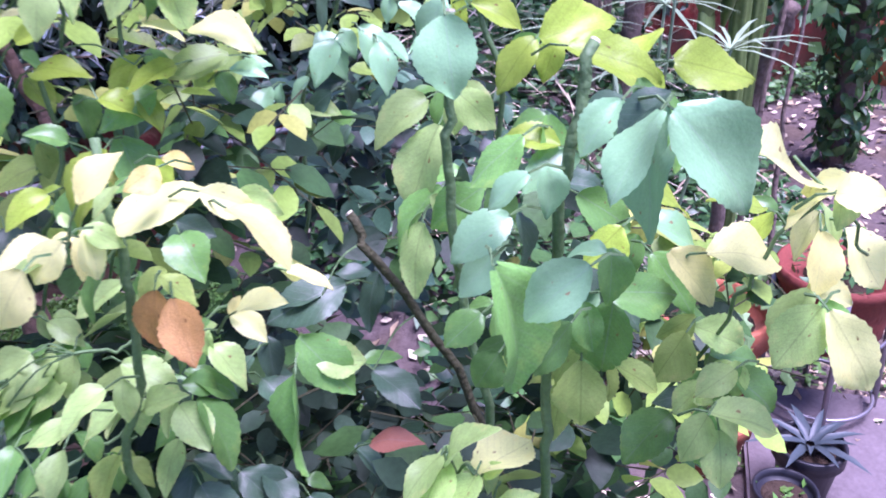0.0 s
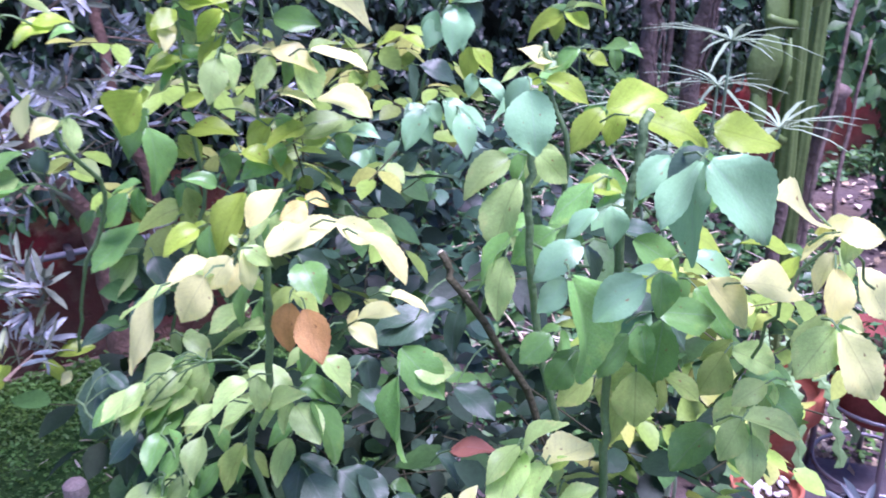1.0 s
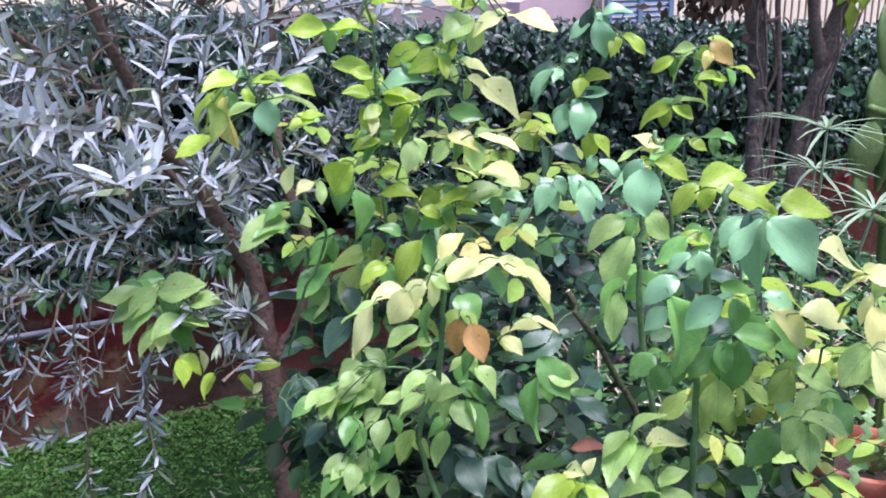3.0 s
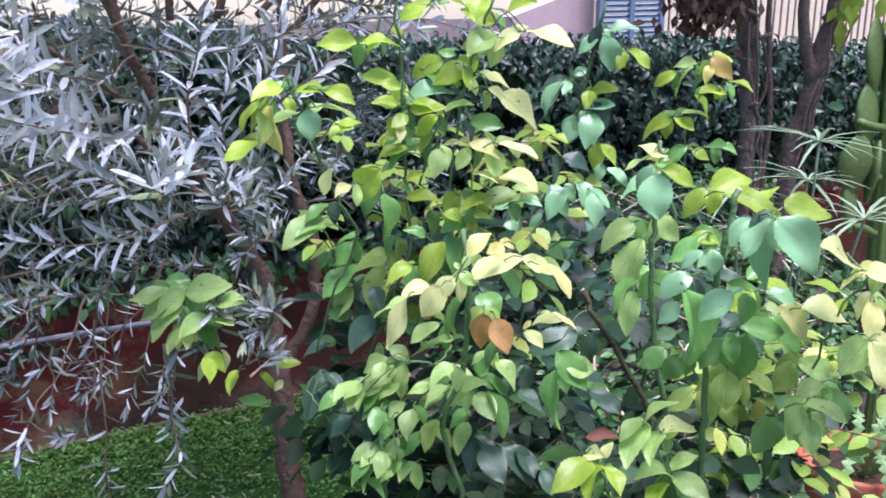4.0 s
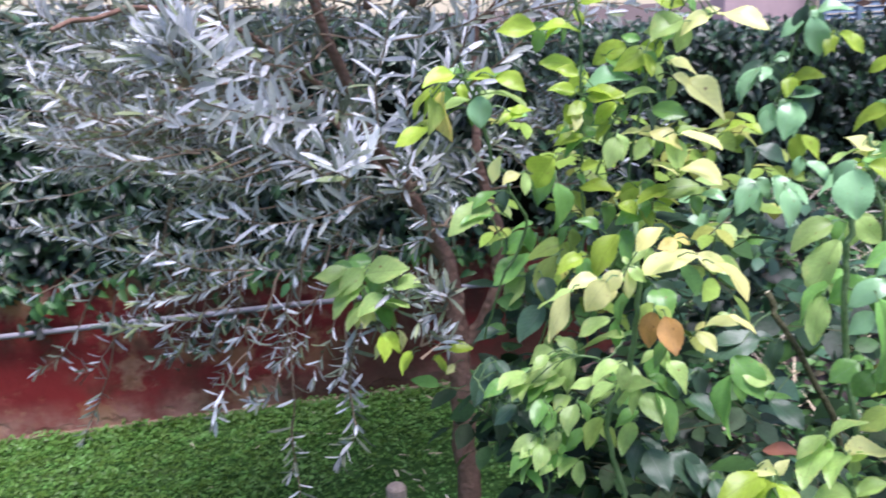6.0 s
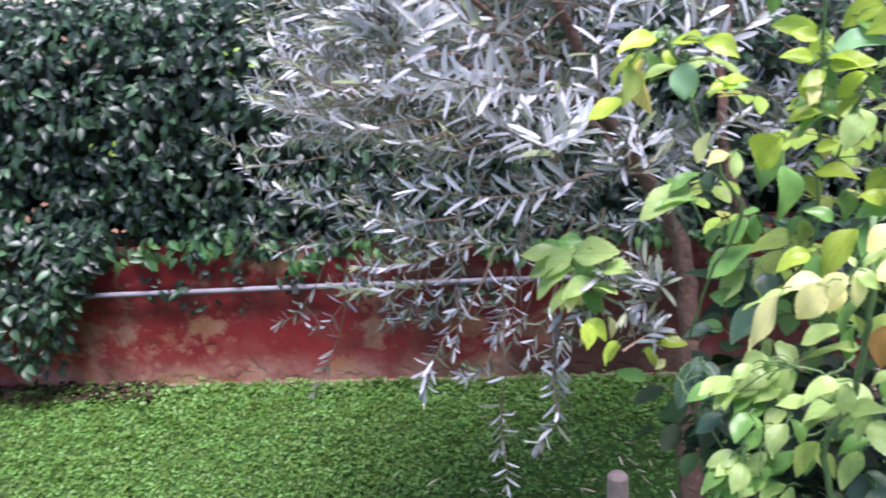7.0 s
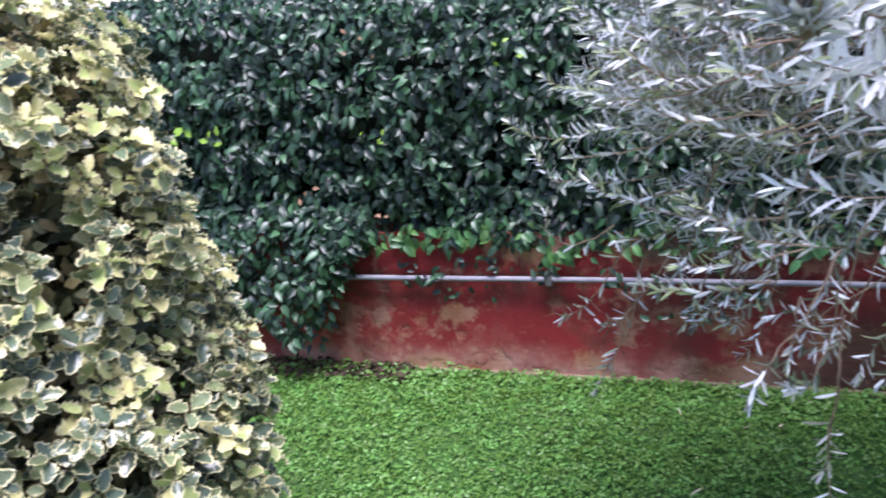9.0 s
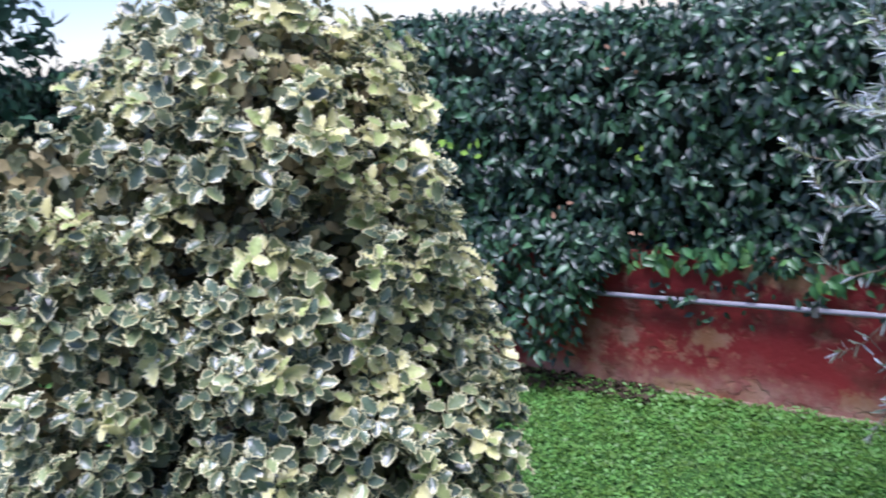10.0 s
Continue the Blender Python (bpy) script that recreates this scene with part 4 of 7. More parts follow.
limb(holly, [(-0.374, 2.3, -0.02), (-0.37, 2.29, 0.6), (-0.38, 2.31, 1.2), (-0.374, 2.3, 1.62)], 0.03, 0.006, M_HOLLY_BARK, "trunk")
for i in range(26):
    z = 0.25 + 1.2 * i / 26
    an = i * 2.4
    q = holly_radius(z + 0.1) * 0.85
    limb(holly, [(-0.374, 2.3, z), (-0.374 + 0.5 * q * math.cos(an), 2.3 + 0.5 * q * math.sin(an), z + 0.06), (-0.374 + q * math.cos(an), 2.3 + q * math.sin(an), z + 0.16)], 0.008, 0.003, M_HOLLY_BARK, "branch", 5, 3)


def holly_clumps(n, seed):
    """Leaf whorls at the ends of shoots, on an uneven cone."""
    r = np.random.default_rng(seed)
    P, A, N, S, C = [], [], [], [], []
    for i in range(n):
        z = 1.69 * (1 - r.random() ** 0.75 * 0.93)
        an = r.uniform(0, 2 * np.pi)
        lobe = i % 3 == 0
        if lobe:
            z = 1.5 * (1 - r.random() ** 0.7 * 0.9)
        lump = 1 + 0.2 * noise.noise((3 * math.cos(an), 3 * math.sin(an), 3.6 * z))
        depth = r.random() ** 0.5
        rad = 1.03 * holly_radius(z) * lump * (0.72 + 0.32 * depth if z < 1.2 else 1.02 * depth)
        if lobe:
            rad = 0.43 * math.sqrt(max(0.0, 1 - (z / 1.6) ** 7)) * lump * (0.7 + 0.32 * depth)
        c = np.array([-0.374 - 0.3 * lobe + rad * math.cos(an), 2.3 - 0.26 * lobe + rad * math.sin(an), z + r.normal(0, 0.02)])
        way = unit(np.array([math.cos(an), math.sin(an), r.uniform(0.7, 1.9) if z > 1.2 or math.cos(an) > 0.3 else r.uniform(0.1, 1.1)]) + r.normal(0, 0.35, 3))
        s0 = unit(np.cross(way, [0.2, 0.1, 1]))
        s1 = np.cross(way, s0)
        # Pale leaves set thicker on the +x side and top, standing for sunlight.
        young = r.random() < 0.04 + (0 if lobe else 0.75 * max(math.cos(an) - 0.45, 0)) + 0.28 * min(max((z - 0.9) / 0.35, 0), 1)
        big = r.uniform(0.8, 1.15)
        for q in range(int(r.integers(6, 10))):
            turn = q * 2.4 + r.normal(0, 0.25)
            steep = r.uniform(0.1, 0.9) if q > 3 else r.uniform(-0.3, 0.4)
            al = unit((s0 * math.cos(turn) + s1 * math.sin(turn)) + way * steep)
            P.append(c - way * (0.04 - 0.005 * q) * big + al * 0.004)
            A.append(al)
            N.append(way - al * (way @ al) + r.normal(0, 0.42, 3))
            S.append(r.uniform(0.034, 0.053) * big * (1 - 0.05 * max(q - 4, 0)))
            C.append(young and r.random() < 0.75)
    return map(np.array, (P, A, N, S, C))


P, A, N, S, C = holly_clumps(3000, 31)
kind = rng.integers(0, 5, len(P))
for k in range(5):
    for pick, mats, label in ((~C & (kind == k), [M_HOLLY, M_HOLLY_EDGE], "spiny dark leaves with cream margins"), (C & (kind == k), [M_HOLLY_CREAM, M_HOLLY_EDGE], "pale yellow new leaves, more of them where sunlight would fall")):
        part("leaves", scatter("leaves", LEAF_HOLLY[k], P[pick] - np.array(holly.location), A[pick], N[pick], S[pick], mats), holly, label, "stuff")
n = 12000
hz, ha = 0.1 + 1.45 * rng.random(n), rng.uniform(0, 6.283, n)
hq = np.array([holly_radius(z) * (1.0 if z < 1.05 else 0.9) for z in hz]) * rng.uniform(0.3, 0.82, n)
part("inner_leaves", scatter("inner_leaves", LEAF_SMALL, np.stack([hq * np.cos(ha), hq * np.sin(ha), hz], 1), rng.normal(0, 1, (n, 3)), np.stack([np.cos(ha), np.sin(ha), 0.3 * np.ones(n)], 1), rng.uniform(0.028, 0.05, n), [M_HOLLY_IN]), holly, "leaves inside the bush, coloured dark in place of shade", "stuff")
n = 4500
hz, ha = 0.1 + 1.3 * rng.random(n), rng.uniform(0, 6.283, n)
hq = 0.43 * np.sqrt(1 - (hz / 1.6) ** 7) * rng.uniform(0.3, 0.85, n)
part("inner_leaves", scatter("inner_leaves", LEAF_SMALL, np.stack([hq * np.cos(ha) - 0.3, hq * np.sin(ha) - 0.26, hz], 1), rng.normal(0, 1, (n, 3)), np.stack([np.cos(ha), np.sin(ha), 0.3 * np.ones(n)], 1), rng.uniform(0.03, 0.05, n), [M_HOLLY_IN]), holly, "leaves inside the bush, coloured dark in place of shade", "stuff")

# ---- rose bushes ----
def rose_blade(seed, serr=0.013):
    """A finely toothed oval rose leaflet, one unit long and one wide, folded along its rib and curled."""
    r = np.random.default_rng(seed)
    k = 20
    fold, curl, twist = r.uniform(0.08, 0.6), r.uniform(0.0, 0.42), r.normal(0, 0.22)
    bow, early, full = r.normal(0, 0.07), r.uniform(0.78, 1.0), r.uniform(0.56, 0.7)
    v, f = [], []
    for i in range(k + 1):
        t = i / k
        u = max(t, 0.012) ** early
        w = 0.5 * max(math.sin(math.pi * u), 0.0) ** (full if u < 0.5 else full + 0.3)
        if i == k:
            w = 0.006
        tooth = (serr * (1 if i % 2 else -1) + r.normal(0, 0.005)) if 1 < i < k else 0
        z = -curl * (t - 0.2) ** 2 + 0.015 * math.sin(7 * t + seed)
        tw = twist * (t - 0.5)
        for s in (-1, -0.5, 0, 0.5, 1):
            x = s * (w + (tooth if abs(s) == 1 else 0))
            v.append((x + bow * math.sin(math.pi * t), t, z + fold * abs(x) * (1 - 0.45 * abs(s)) + tw * x + 0.05 * math.sin(8 * t + s * 2.4 + seed) * abs(s) * (1 - 0.4 * t)))
    for i in range(k):
        for j in range(4):
            a = i * 5 + j
            f.append((a, a + 1, a + 6, a + 5))
    return mesh_from("leaf", v, f, [M_INNER], True)


BLADES = [rose_blade(s) for s in range(24)]
OPEN_SIDE = Vector((1.22, 1.08, 1.62))


def rose_leaves(bush, leaves):
    """Leaflets: colour, stalk end, tip and how broad each shows from the open side; some have a mate behind, often
    coloured darker for shade.
    """
    if not leaves:
        return
    full, stalks = [], []
    for row in leaves:
        full.append(row)
        c, x0, y0, z0, x1, y1, z1, w = row
        a, d = Vector((x0, y0, z0)), Vector((x1 - x0, y1 - y0, z1 - z0))
        inward = (a - OPEN_SIDE).normalized()
        side = d.cross(inward)
        root = a - d.normalized() * 0.018 + inward * 0.012 + Vector((0, 0, -0.008))
        stalks.append(tube([local(bush, root), local(bush, (root + a) / 2 + Vector((0, 0, 0.003))), local(bush, a)], [0.0009, 0.0008, 0.0006], 4, False))
        for sg in (1, -1):
            if rng.random() < 0.55 and d.length < 0.055:
                q = a - d * rng.uniform(0.1, 0.5) + inward * rng.uniform(0.006, 0.045)
                e = q + (d * rng.uniform(0.3, 0.7) + side * sg * rng.uniform(0.4, 0.8)) * rng.uniform(0.7, 0.95) + Vector((0, 0, -0.008))
                mate = c if rng.random() < 0.45 and c not in "nro" else {"y": "p", "p": "g", "l": "g", "t": "g", "o": "l", "n": "t"}.get(c, "g" if rng.random() < 0.4 else "d")
                full.append((mate, *q, *e, rng.uniform(0.35, 0.66)))
    part("stalk", mesh_from("stalk", *join(*stalks), [M_CANE]), bush, "", "stuff")
    for c, x0, y0, z0, x1, y1, z1, w in full:
        a, b = Vector((x0, y0, z0)), Vector((x1, y1, z1))
        d = b - a
        length = d.length * 1.06
        y = d.normalized()
        face = OPEN_SIDE - a
        face = (face - y * face.dot(y)).normalized()
        lean = math.acos(min(w / 0.64, 1.0)) + rng.normal(0, 0.2)
        n = max((Matrix.Rotation(sg * lean, 3, y) @ face for sg in (1, -1)), key=lambda q: q.z)
        x = y.cross(n).normalized()
        ob = new("leaf", BLADES[int(rng.integers(len(BLADES)))])
        ob.parent = bush
        m = Matrix((x * length * max(0.92 * w, 0.6), y * length, x.cross(y) * length)).transposed().to_4x4()
        m.translation = local(bush, a)
        ob.matrix_basis = m
        ob.material_slots[0].link = 'OBJECT'
        ob.material_slots[0].material = ROSE[c]


def rose_cane(bush, stem, radius, leaves):
    """A cane from its tip down to the root of its bush, with its leaflets and their stalks."""
    pts = [local(bush, p) for p in stem]
    n0 = len(pts)
    q = pts[-1]
    if radius >= 0.004:
        pts += [Vector((q.x * 0.6, q.y * 0.6 + 0.02, q.z * 0.5)), Vector((0.01 * rng.normal(), 0.01 * rng.normal(), -0.02))]
    elif radius >= 0.002:
        pts += [q + Vector((-0.02, 0.03, -0.07)), q + Vector((-0.03, 0.07, -0.15))]
    line = curved(pts, 5, 0.0015)
    rad = [radius * (0.7 + 0.1 * i / len(line)) * (1.0 if i < 5 * n0 else 0.75) for i in range(len(line))]
    cane = part("cane", mesh_from("cane", *tube(line, rad, 7), [M_CANE_OLD if abs(radius - 0.0045) < 1e-6 else M_CANE], True), bush)
    if radius >= 0.004:
        tip = line[0]
        d = (line[0] - line[1]).normalized()
        part("cut_end", mesh_from("cut_end", *tube([tip, tip + d * 0.0015], [rad[0] * 0.9, rad[0] * 0.85], 7), [M_CUT]), cane, "pale cut end of the cane")
    stalks = []
    for c, x0, y0, z0, *_ in leaves:
        a = local(bush, (x0, y0, z0))
        near = min(line, key=lambda p: (p - a).length)
        if (near - a).length < 0.075:
            mid = (near + a) / 2 + Vector((0, 0, 0.008))
            stalks.append(tube(curved([near, mid, a], 3), [0.0008] * 7, 4, False))
    if stalks:
        part("stalk", mesh_from("stalk", *join(*stalks), [M_CANE]), cane, "", "stuff")
    rose_leaves(bush, leaves)


left_rose = thing("rose_bush", (1.6, 1.98, 0.0), "tall rose bush with yellowing green leaves", "rose bush", "rose bushes")
right_rose = thing("rose_bush", (1.85, 1.75, 0.0), "leafy green rose bush with pruned green canes", "rose bush", "rose bushes")
back_rose = thing("rose_bush", (2.0, 2.3, 0.0), "bluish green rose bush with thin upright canes", "rose bush", "rose bushes")
low_rose = thing("rose_bush", (1.72, 1.82, 0.0), "low rose shoots with old brown pruned cane", "rose bush", "rose bushes")
rose_cane(left_rose, [(1.363, 1.78, 1.466), (1.368, 1.776, 1.445), (1.387, 1.785, 1.396), (1.4, 1.796, 1.365), (1.439, 1.831, 1.295)], 0.0022, [
    ("l", 1.354, 1.768, 1.457, 1.325, 1.757, 1.45, 0.5), ("l", 1.368, 1.772, 1.452, 1.386, 1.75, 1.454, 0.5), ("l", 1.387, 1.749, 1.454, 1.407, 1.732, 1.445, 0.6),
    ("l", 1.342, 1.805, 1.442, 1.32, 1.809, 1.42, 0.4), ("l", 1.341, 1.792, 1.408, 1.302, 1.785, 1.398, 0.4), ("o", 1.345, 1.778, 1.441, 1.342, 1.764, 1.402, 0.36),
    ("t", 1.333, 1.768, 1.438, 1.331, 1.75, 1.412, 0.4), ("b", 1.376, 1.763, 1.437, 1.374, 1.757, 1.411, 0.85),
    ("p", 1.376, 1.788, 1.431, 1.342, 1.782, 1.429, 0.3), ("p", 1.382, 1.762, 1.439, 1.413, 1.749, 1.437, 0.25), ("l", 1.407, 1.774, 1.42, 1.427, 1.771, 1.424, 0.5)])
rose_leaves(left_rose, [
    ("l", 1.419, 1.777, 1.418, 1.395, 1.765, 1.411, 0.5)])
rose_leaves(left_rose, [
    ("g", 1.378, 1.758, 1.332, 1.364, 1.764, 1.348, 0.5), ("g", 1.384, 1.751, 1.333, 1.352, 1.744, 1.333, 0.4), ("p", 1.38, 1.752, 1.339, 1.34, 1.741, 1.327, 0.35),
    ("y", 1.408, 1.753, 1.367, 1.391, 1.745, 1.36, 0.5), ("y", 1.398, 1.779, 1.379, 1.387, 1.773, 1.357, 0.4)])
rose_cane(left_rose, [(1.512, 1.89, 1.55), (1.515, 1.889, 1.498), (1.52, 1.894, 1.455), (1.524, 1.899, 1.347), (1.524, 1.895, 1.248)], 0.0024, [
    ("l", 1.48, 1.922, 1.485, 1.442, 1.939, 1.484, 0.5), ("l", 1.477, 1.903, 1.485, 1.51, 1.881, 1.491, 0.3), ("l", 1.498, 1.9, 1.487, 1.483, 1.897, 1.475, 0.5),
    ("l", 1.511, 1.872, 1.511, 1.526, 1.853, 1.524, 0.5), ("l", 1.517, 1.901, 1.444, 1.481, 1.896, 1.455, 0.5), ("l", 1.506, 1.863, 1.439, 1.484, 1.87, 1.446, 0.5),
    ("l", 1.506, 1.874, 1.421, 1.48, 1.879, 1.425, 0.5), ("l", 1.507, 1.879, 1.387, 1.497, 1.875, 1.408, 0.6), ("b", 1.528, 1.904, 1.424, 1.565, 1.873, 1.44, 0.45),
    ("l", 1.52, 1.875, 1.421, 1.547, 1.847, 1.418, 0.4), ("y", 1.516, 1.886, 1.398, 1.502, 1.876, 1.385, 0.6), ("l", 1.514, 1.867, 1.375, 1.491, 1.877, 1.37, 0.4)])
rose_leaves(left_rose, [
    ("l", 1.509, 1.861, 1.342, 1.524, 1.851, 1.349, 0.5)])
rose_leaves(left_rose, [
    ("l", 1.517, 1.884, 1.318, 1.542, 1.855, 1.324, 0.4)])
rose_cane(left_rose, [(1.618, 1.857, 1.537), (1.597, 1.877, 1.465), (1.591, 1.895, 1.413), (1.581, 1.903, 1.32), (1.574, 1.887, 1.25)], 0.0022, [
    ("l", 1.623, 1.868, 1.504, 1.591, 1.882, 1.521, 0.6), ("y", 1.632, 1.834, 1.494, 1.605, 1.838, 1.48, 0.6), ("y", 1.638, 1.828, 1.495, 1.675, 1.797, 1.484, 0.35),
    ("p", 1.607, 1.838, 1.489, 1.574, 1.855, 1.482, 0.6), ("l", 1.572, 1.898, 1.464, 1.541, 1.918, 1.449, 0.6), ("l", 1.604, 1.875, 1.466, 1.579, 1.892, 1.443, 0.6),
    ("l", 1.573, 1.853, 1.458, 1.575, 1.837, 1.438, 0.5), ("y", 1.611, 1.881, 1.446, 1.643, 1.865, 1.437, 0.5), ("y", 1.606, 1.854, 1.435, 1.627, 1.847, 1.423, 0.5),
    ("y", 1.62, 1.856, 1.427, 1.659, 1.832, 1.396, 0.5), ("p", 1.56, 1.868, 1.412, 1.58, 1.845, 1.423, 0.35), ("g", 1.587, 1.86, 1.4, 1.61, 1.831, 1.397, 0.5)])
rose_leaves(left_rose, [
    ("y", 1.556, 1.868, 1.374, 1.597, 1.856, 1.376, 0.3)])
rose_leaves(left_rose, [
    ("l", 1.509, 1.92, 1.381, 1.5, 1.914, 1.372, 0.5), ("y", 1.581, 1.841, 1.346, 1.595, 1.813, 1.342, 0.4), ("y", 1.602, 1.821, 1.342, 1.628, 1.787, 1.334, 0.4),
    ("p", 1.63, 1.833, 1.319, 1.583, 1.84, 1.314, 0.4), ("b", 1.618, 1.805, 1.317, 1.634, 1.787, 1.316, 0.5)])
rose_cane(left_rose, [(1.585, 1.859, 1.442), (1.572, 1.873, 1.417), (1.552, 1.887, 1.378), (1.542, 1.902, 1.325)], 0.0018, [
    ("l", 1.55, 1.869, 1.407, 1.529, 1.884, 1.388, 0.5), ("l", 1.54, 1.864, 1.386, 1.526, 1.862, 1.369, 0.5), ("y", 1.514, 1.902, 1.354, 1.493, 1.901, 1.343, 0.5),
    ("l", 1.58, 1.875, 1.313, 1.56, 1.871, 1.289, 0.6), ("l", 1.593, 1.831, 1.32, 1.56, 1.835, 1.308, 0.5), ("g", 1.522, 1.844, 1.281, 1.501, 1.847, 1.292, 0.5),
    ("l", 1.546, 1.849, 1.302, 1.575, 1.837, 1.289, 0.5), ("l", 1.503, 1.842, 1.251, 1.474, 1.836, 1.241, 0.6)])
rose_cane(left_rose, [(1.515, 1.737, 1.315), (1.512, 1.726, 1.276), (1.512, 1.72, 1.231), (1.509, 1.728, 1.168), (1.494, 1.747, 1.098), (1.512, 1.743, 1.007)], 0.0038, [
    ("g", 1.501, 1.714, 1.256, 1.483, 1.711, 1.232, 0.5)])
rose_cane(left_rose, [(1.543, 1.824, 1.156), (1.52, 1.815, 1.143), (1.49, 1.817, 1.149)], 0.0016, [
    ("p", 1.467, 1.826, 1.154, 1.441, 1.837, 1.139, 0.5), ("p", 1.446, 1.862, 1.115, 1.411, 1.849, 1.116, 0.5), ("p", 1.443, 1.861, 1.109, 1.426, 1.867, 1.092, 0.5),
    ("p", 1.445, 1.841, 1.112, 1.426, 1.819, 1.107, 0.45), ("g", 1.465, 1.849, 1.111, 1.438, 1.832, 1.102, 0.5), ("p", 1.465, 1.86, 1.123, 1.441, 1.859, 1.108, 0.5),
    ("p", 1.528, 1.818, 1.121, 1.495, 1.834, 1.108, 0.4)])
rose_cane(left_rose, [(1.512, 1.784, 1.104), (1.477, 1.773, 1.104), (1.436, 1.761, 1.098)], 0.0016, [
    ("g", 1.44, 1.783, 1.12, 1.423, 1.76, 1.108, 0.5), ("p", 1.45, 1.76, 1.094, 1.432, 1.76, 1.079, 0.6), ("p", 1.428, 1.769, 1.088, 1.401, 1.768, 1.079, 0.5),
    ("g", 1.418, 1.768, 1.078, 1.393, 1.748, 1.063, 0.45), ("p", 1.429, 1.755, 1.087, 1.416, 1.737, 1.072, 0.7), ("g", 1.445, 1.755, 1.073, 1.433, 1.752, 1.057, 0.6),
    ("p", 1.548, 1.745, 1.177, 1.527, 1.745, 1.171, 0.5), ("p", 1.559, 1.75, 1.163, 1.572, 1.727, 1.141, 0.4), ("g", 1.552, 1.723, 1.199, 1.525, 1.716, 1.181, 0.5)])
rose_cane(left_rose, [(1.401, 1.929, 1.086), (1.42, 1.907, 1.054), (1.482, 1.888, 0.956)], 0.002, [
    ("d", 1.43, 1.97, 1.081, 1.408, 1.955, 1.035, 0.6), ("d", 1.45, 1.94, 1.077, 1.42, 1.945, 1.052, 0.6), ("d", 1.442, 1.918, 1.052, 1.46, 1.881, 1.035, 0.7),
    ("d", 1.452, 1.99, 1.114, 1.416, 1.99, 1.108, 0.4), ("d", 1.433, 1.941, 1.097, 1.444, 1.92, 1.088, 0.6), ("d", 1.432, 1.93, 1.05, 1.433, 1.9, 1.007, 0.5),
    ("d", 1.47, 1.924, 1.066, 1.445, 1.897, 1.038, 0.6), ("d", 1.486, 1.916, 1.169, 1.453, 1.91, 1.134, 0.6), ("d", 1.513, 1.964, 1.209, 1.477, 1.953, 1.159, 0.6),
    ("g", 1.478, 1.965, 1.25, 1.45, 1.97, 1.224, 0.5), ("g", 1.486, 1.971, 1.218, 1.437, 1.958, 1.193, 0.45), ("p", 1.477, 1.97, 1.19, 1.448, 1.954, 1.163, 0.5)])
rose_leaves(left_rose, [
    ("g", 1.449, 1.964, 1.24, 1.434, 1.967, 1.223, 0.6)])
rose_cane(left_rose, [(1.378, 2.175, 1.135), (1.346, 2.179, 1.131), (1.31, 2.188, 1.142)], 0.0015, [
    ("g", 1.307, 2.187, 1.151, 1.265, 2.192, 1.144, 0.4), ("p", 1.309, 2.176, 1.158, 1.288, 2.175, 1.133, 0.5), ("g", 1.325, 2.173, 1.157, 1.31, 2.15, 1.129, 0.7),
    ("p", 1.345, 2.184, 1.146, 1.362, 2.171, 1.151, 0.5), ("g", 1.35, 2.179, 1.126, 1.377, 2.177, 1.118, 0.6), ("p", 1.305, 2.194, 1.124, 1.278, 2.174, 1.119, 0.5),
    ("p", 1.326, 2.166, 1.113, 1.348, 2.153, 1.101, 0.5), ("p", 1.312, 2.174, 1.104, 1.283, 2.173, 1.093, 0.4), ("y", 1.298, 2.171, 1.091, 1.286, 2.149, 1.08, 0.5),
    ("l", 1.405, 2.117, 1.039, 1.444, 2.114, 1.043, 0.4), ("y", 1.418, 2.112, 1.02, 1.405, 2.111, 1.007, 0.6), ("y", 1.338, 2.175, 1.047, 1.31, 2.165, 1.022, 0.4)])
rose_leaves(left_rose, [
    ("l", 1.363, 2.145, 1.028, 1.343, 2.137, 1.009, 0.5)])
rose_cane(low_rose, [(1.665, 1.749, 1.224), (1.672, 1.732, 1.196), (1.709, 1.704, 1.12), (1.734, 1.69, 1.041), (1.743, 1.676, 0.974)], 0.0045, [
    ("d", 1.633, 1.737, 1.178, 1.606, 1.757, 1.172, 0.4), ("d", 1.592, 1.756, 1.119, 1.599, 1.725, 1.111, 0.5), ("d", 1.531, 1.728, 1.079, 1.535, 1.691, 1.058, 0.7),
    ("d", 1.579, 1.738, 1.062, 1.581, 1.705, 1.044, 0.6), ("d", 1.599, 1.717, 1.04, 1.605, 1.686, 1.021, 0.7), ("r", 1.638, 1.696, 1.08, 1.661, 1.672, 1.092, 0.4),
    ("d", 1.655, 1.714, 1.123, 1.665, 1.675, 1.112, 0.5)])
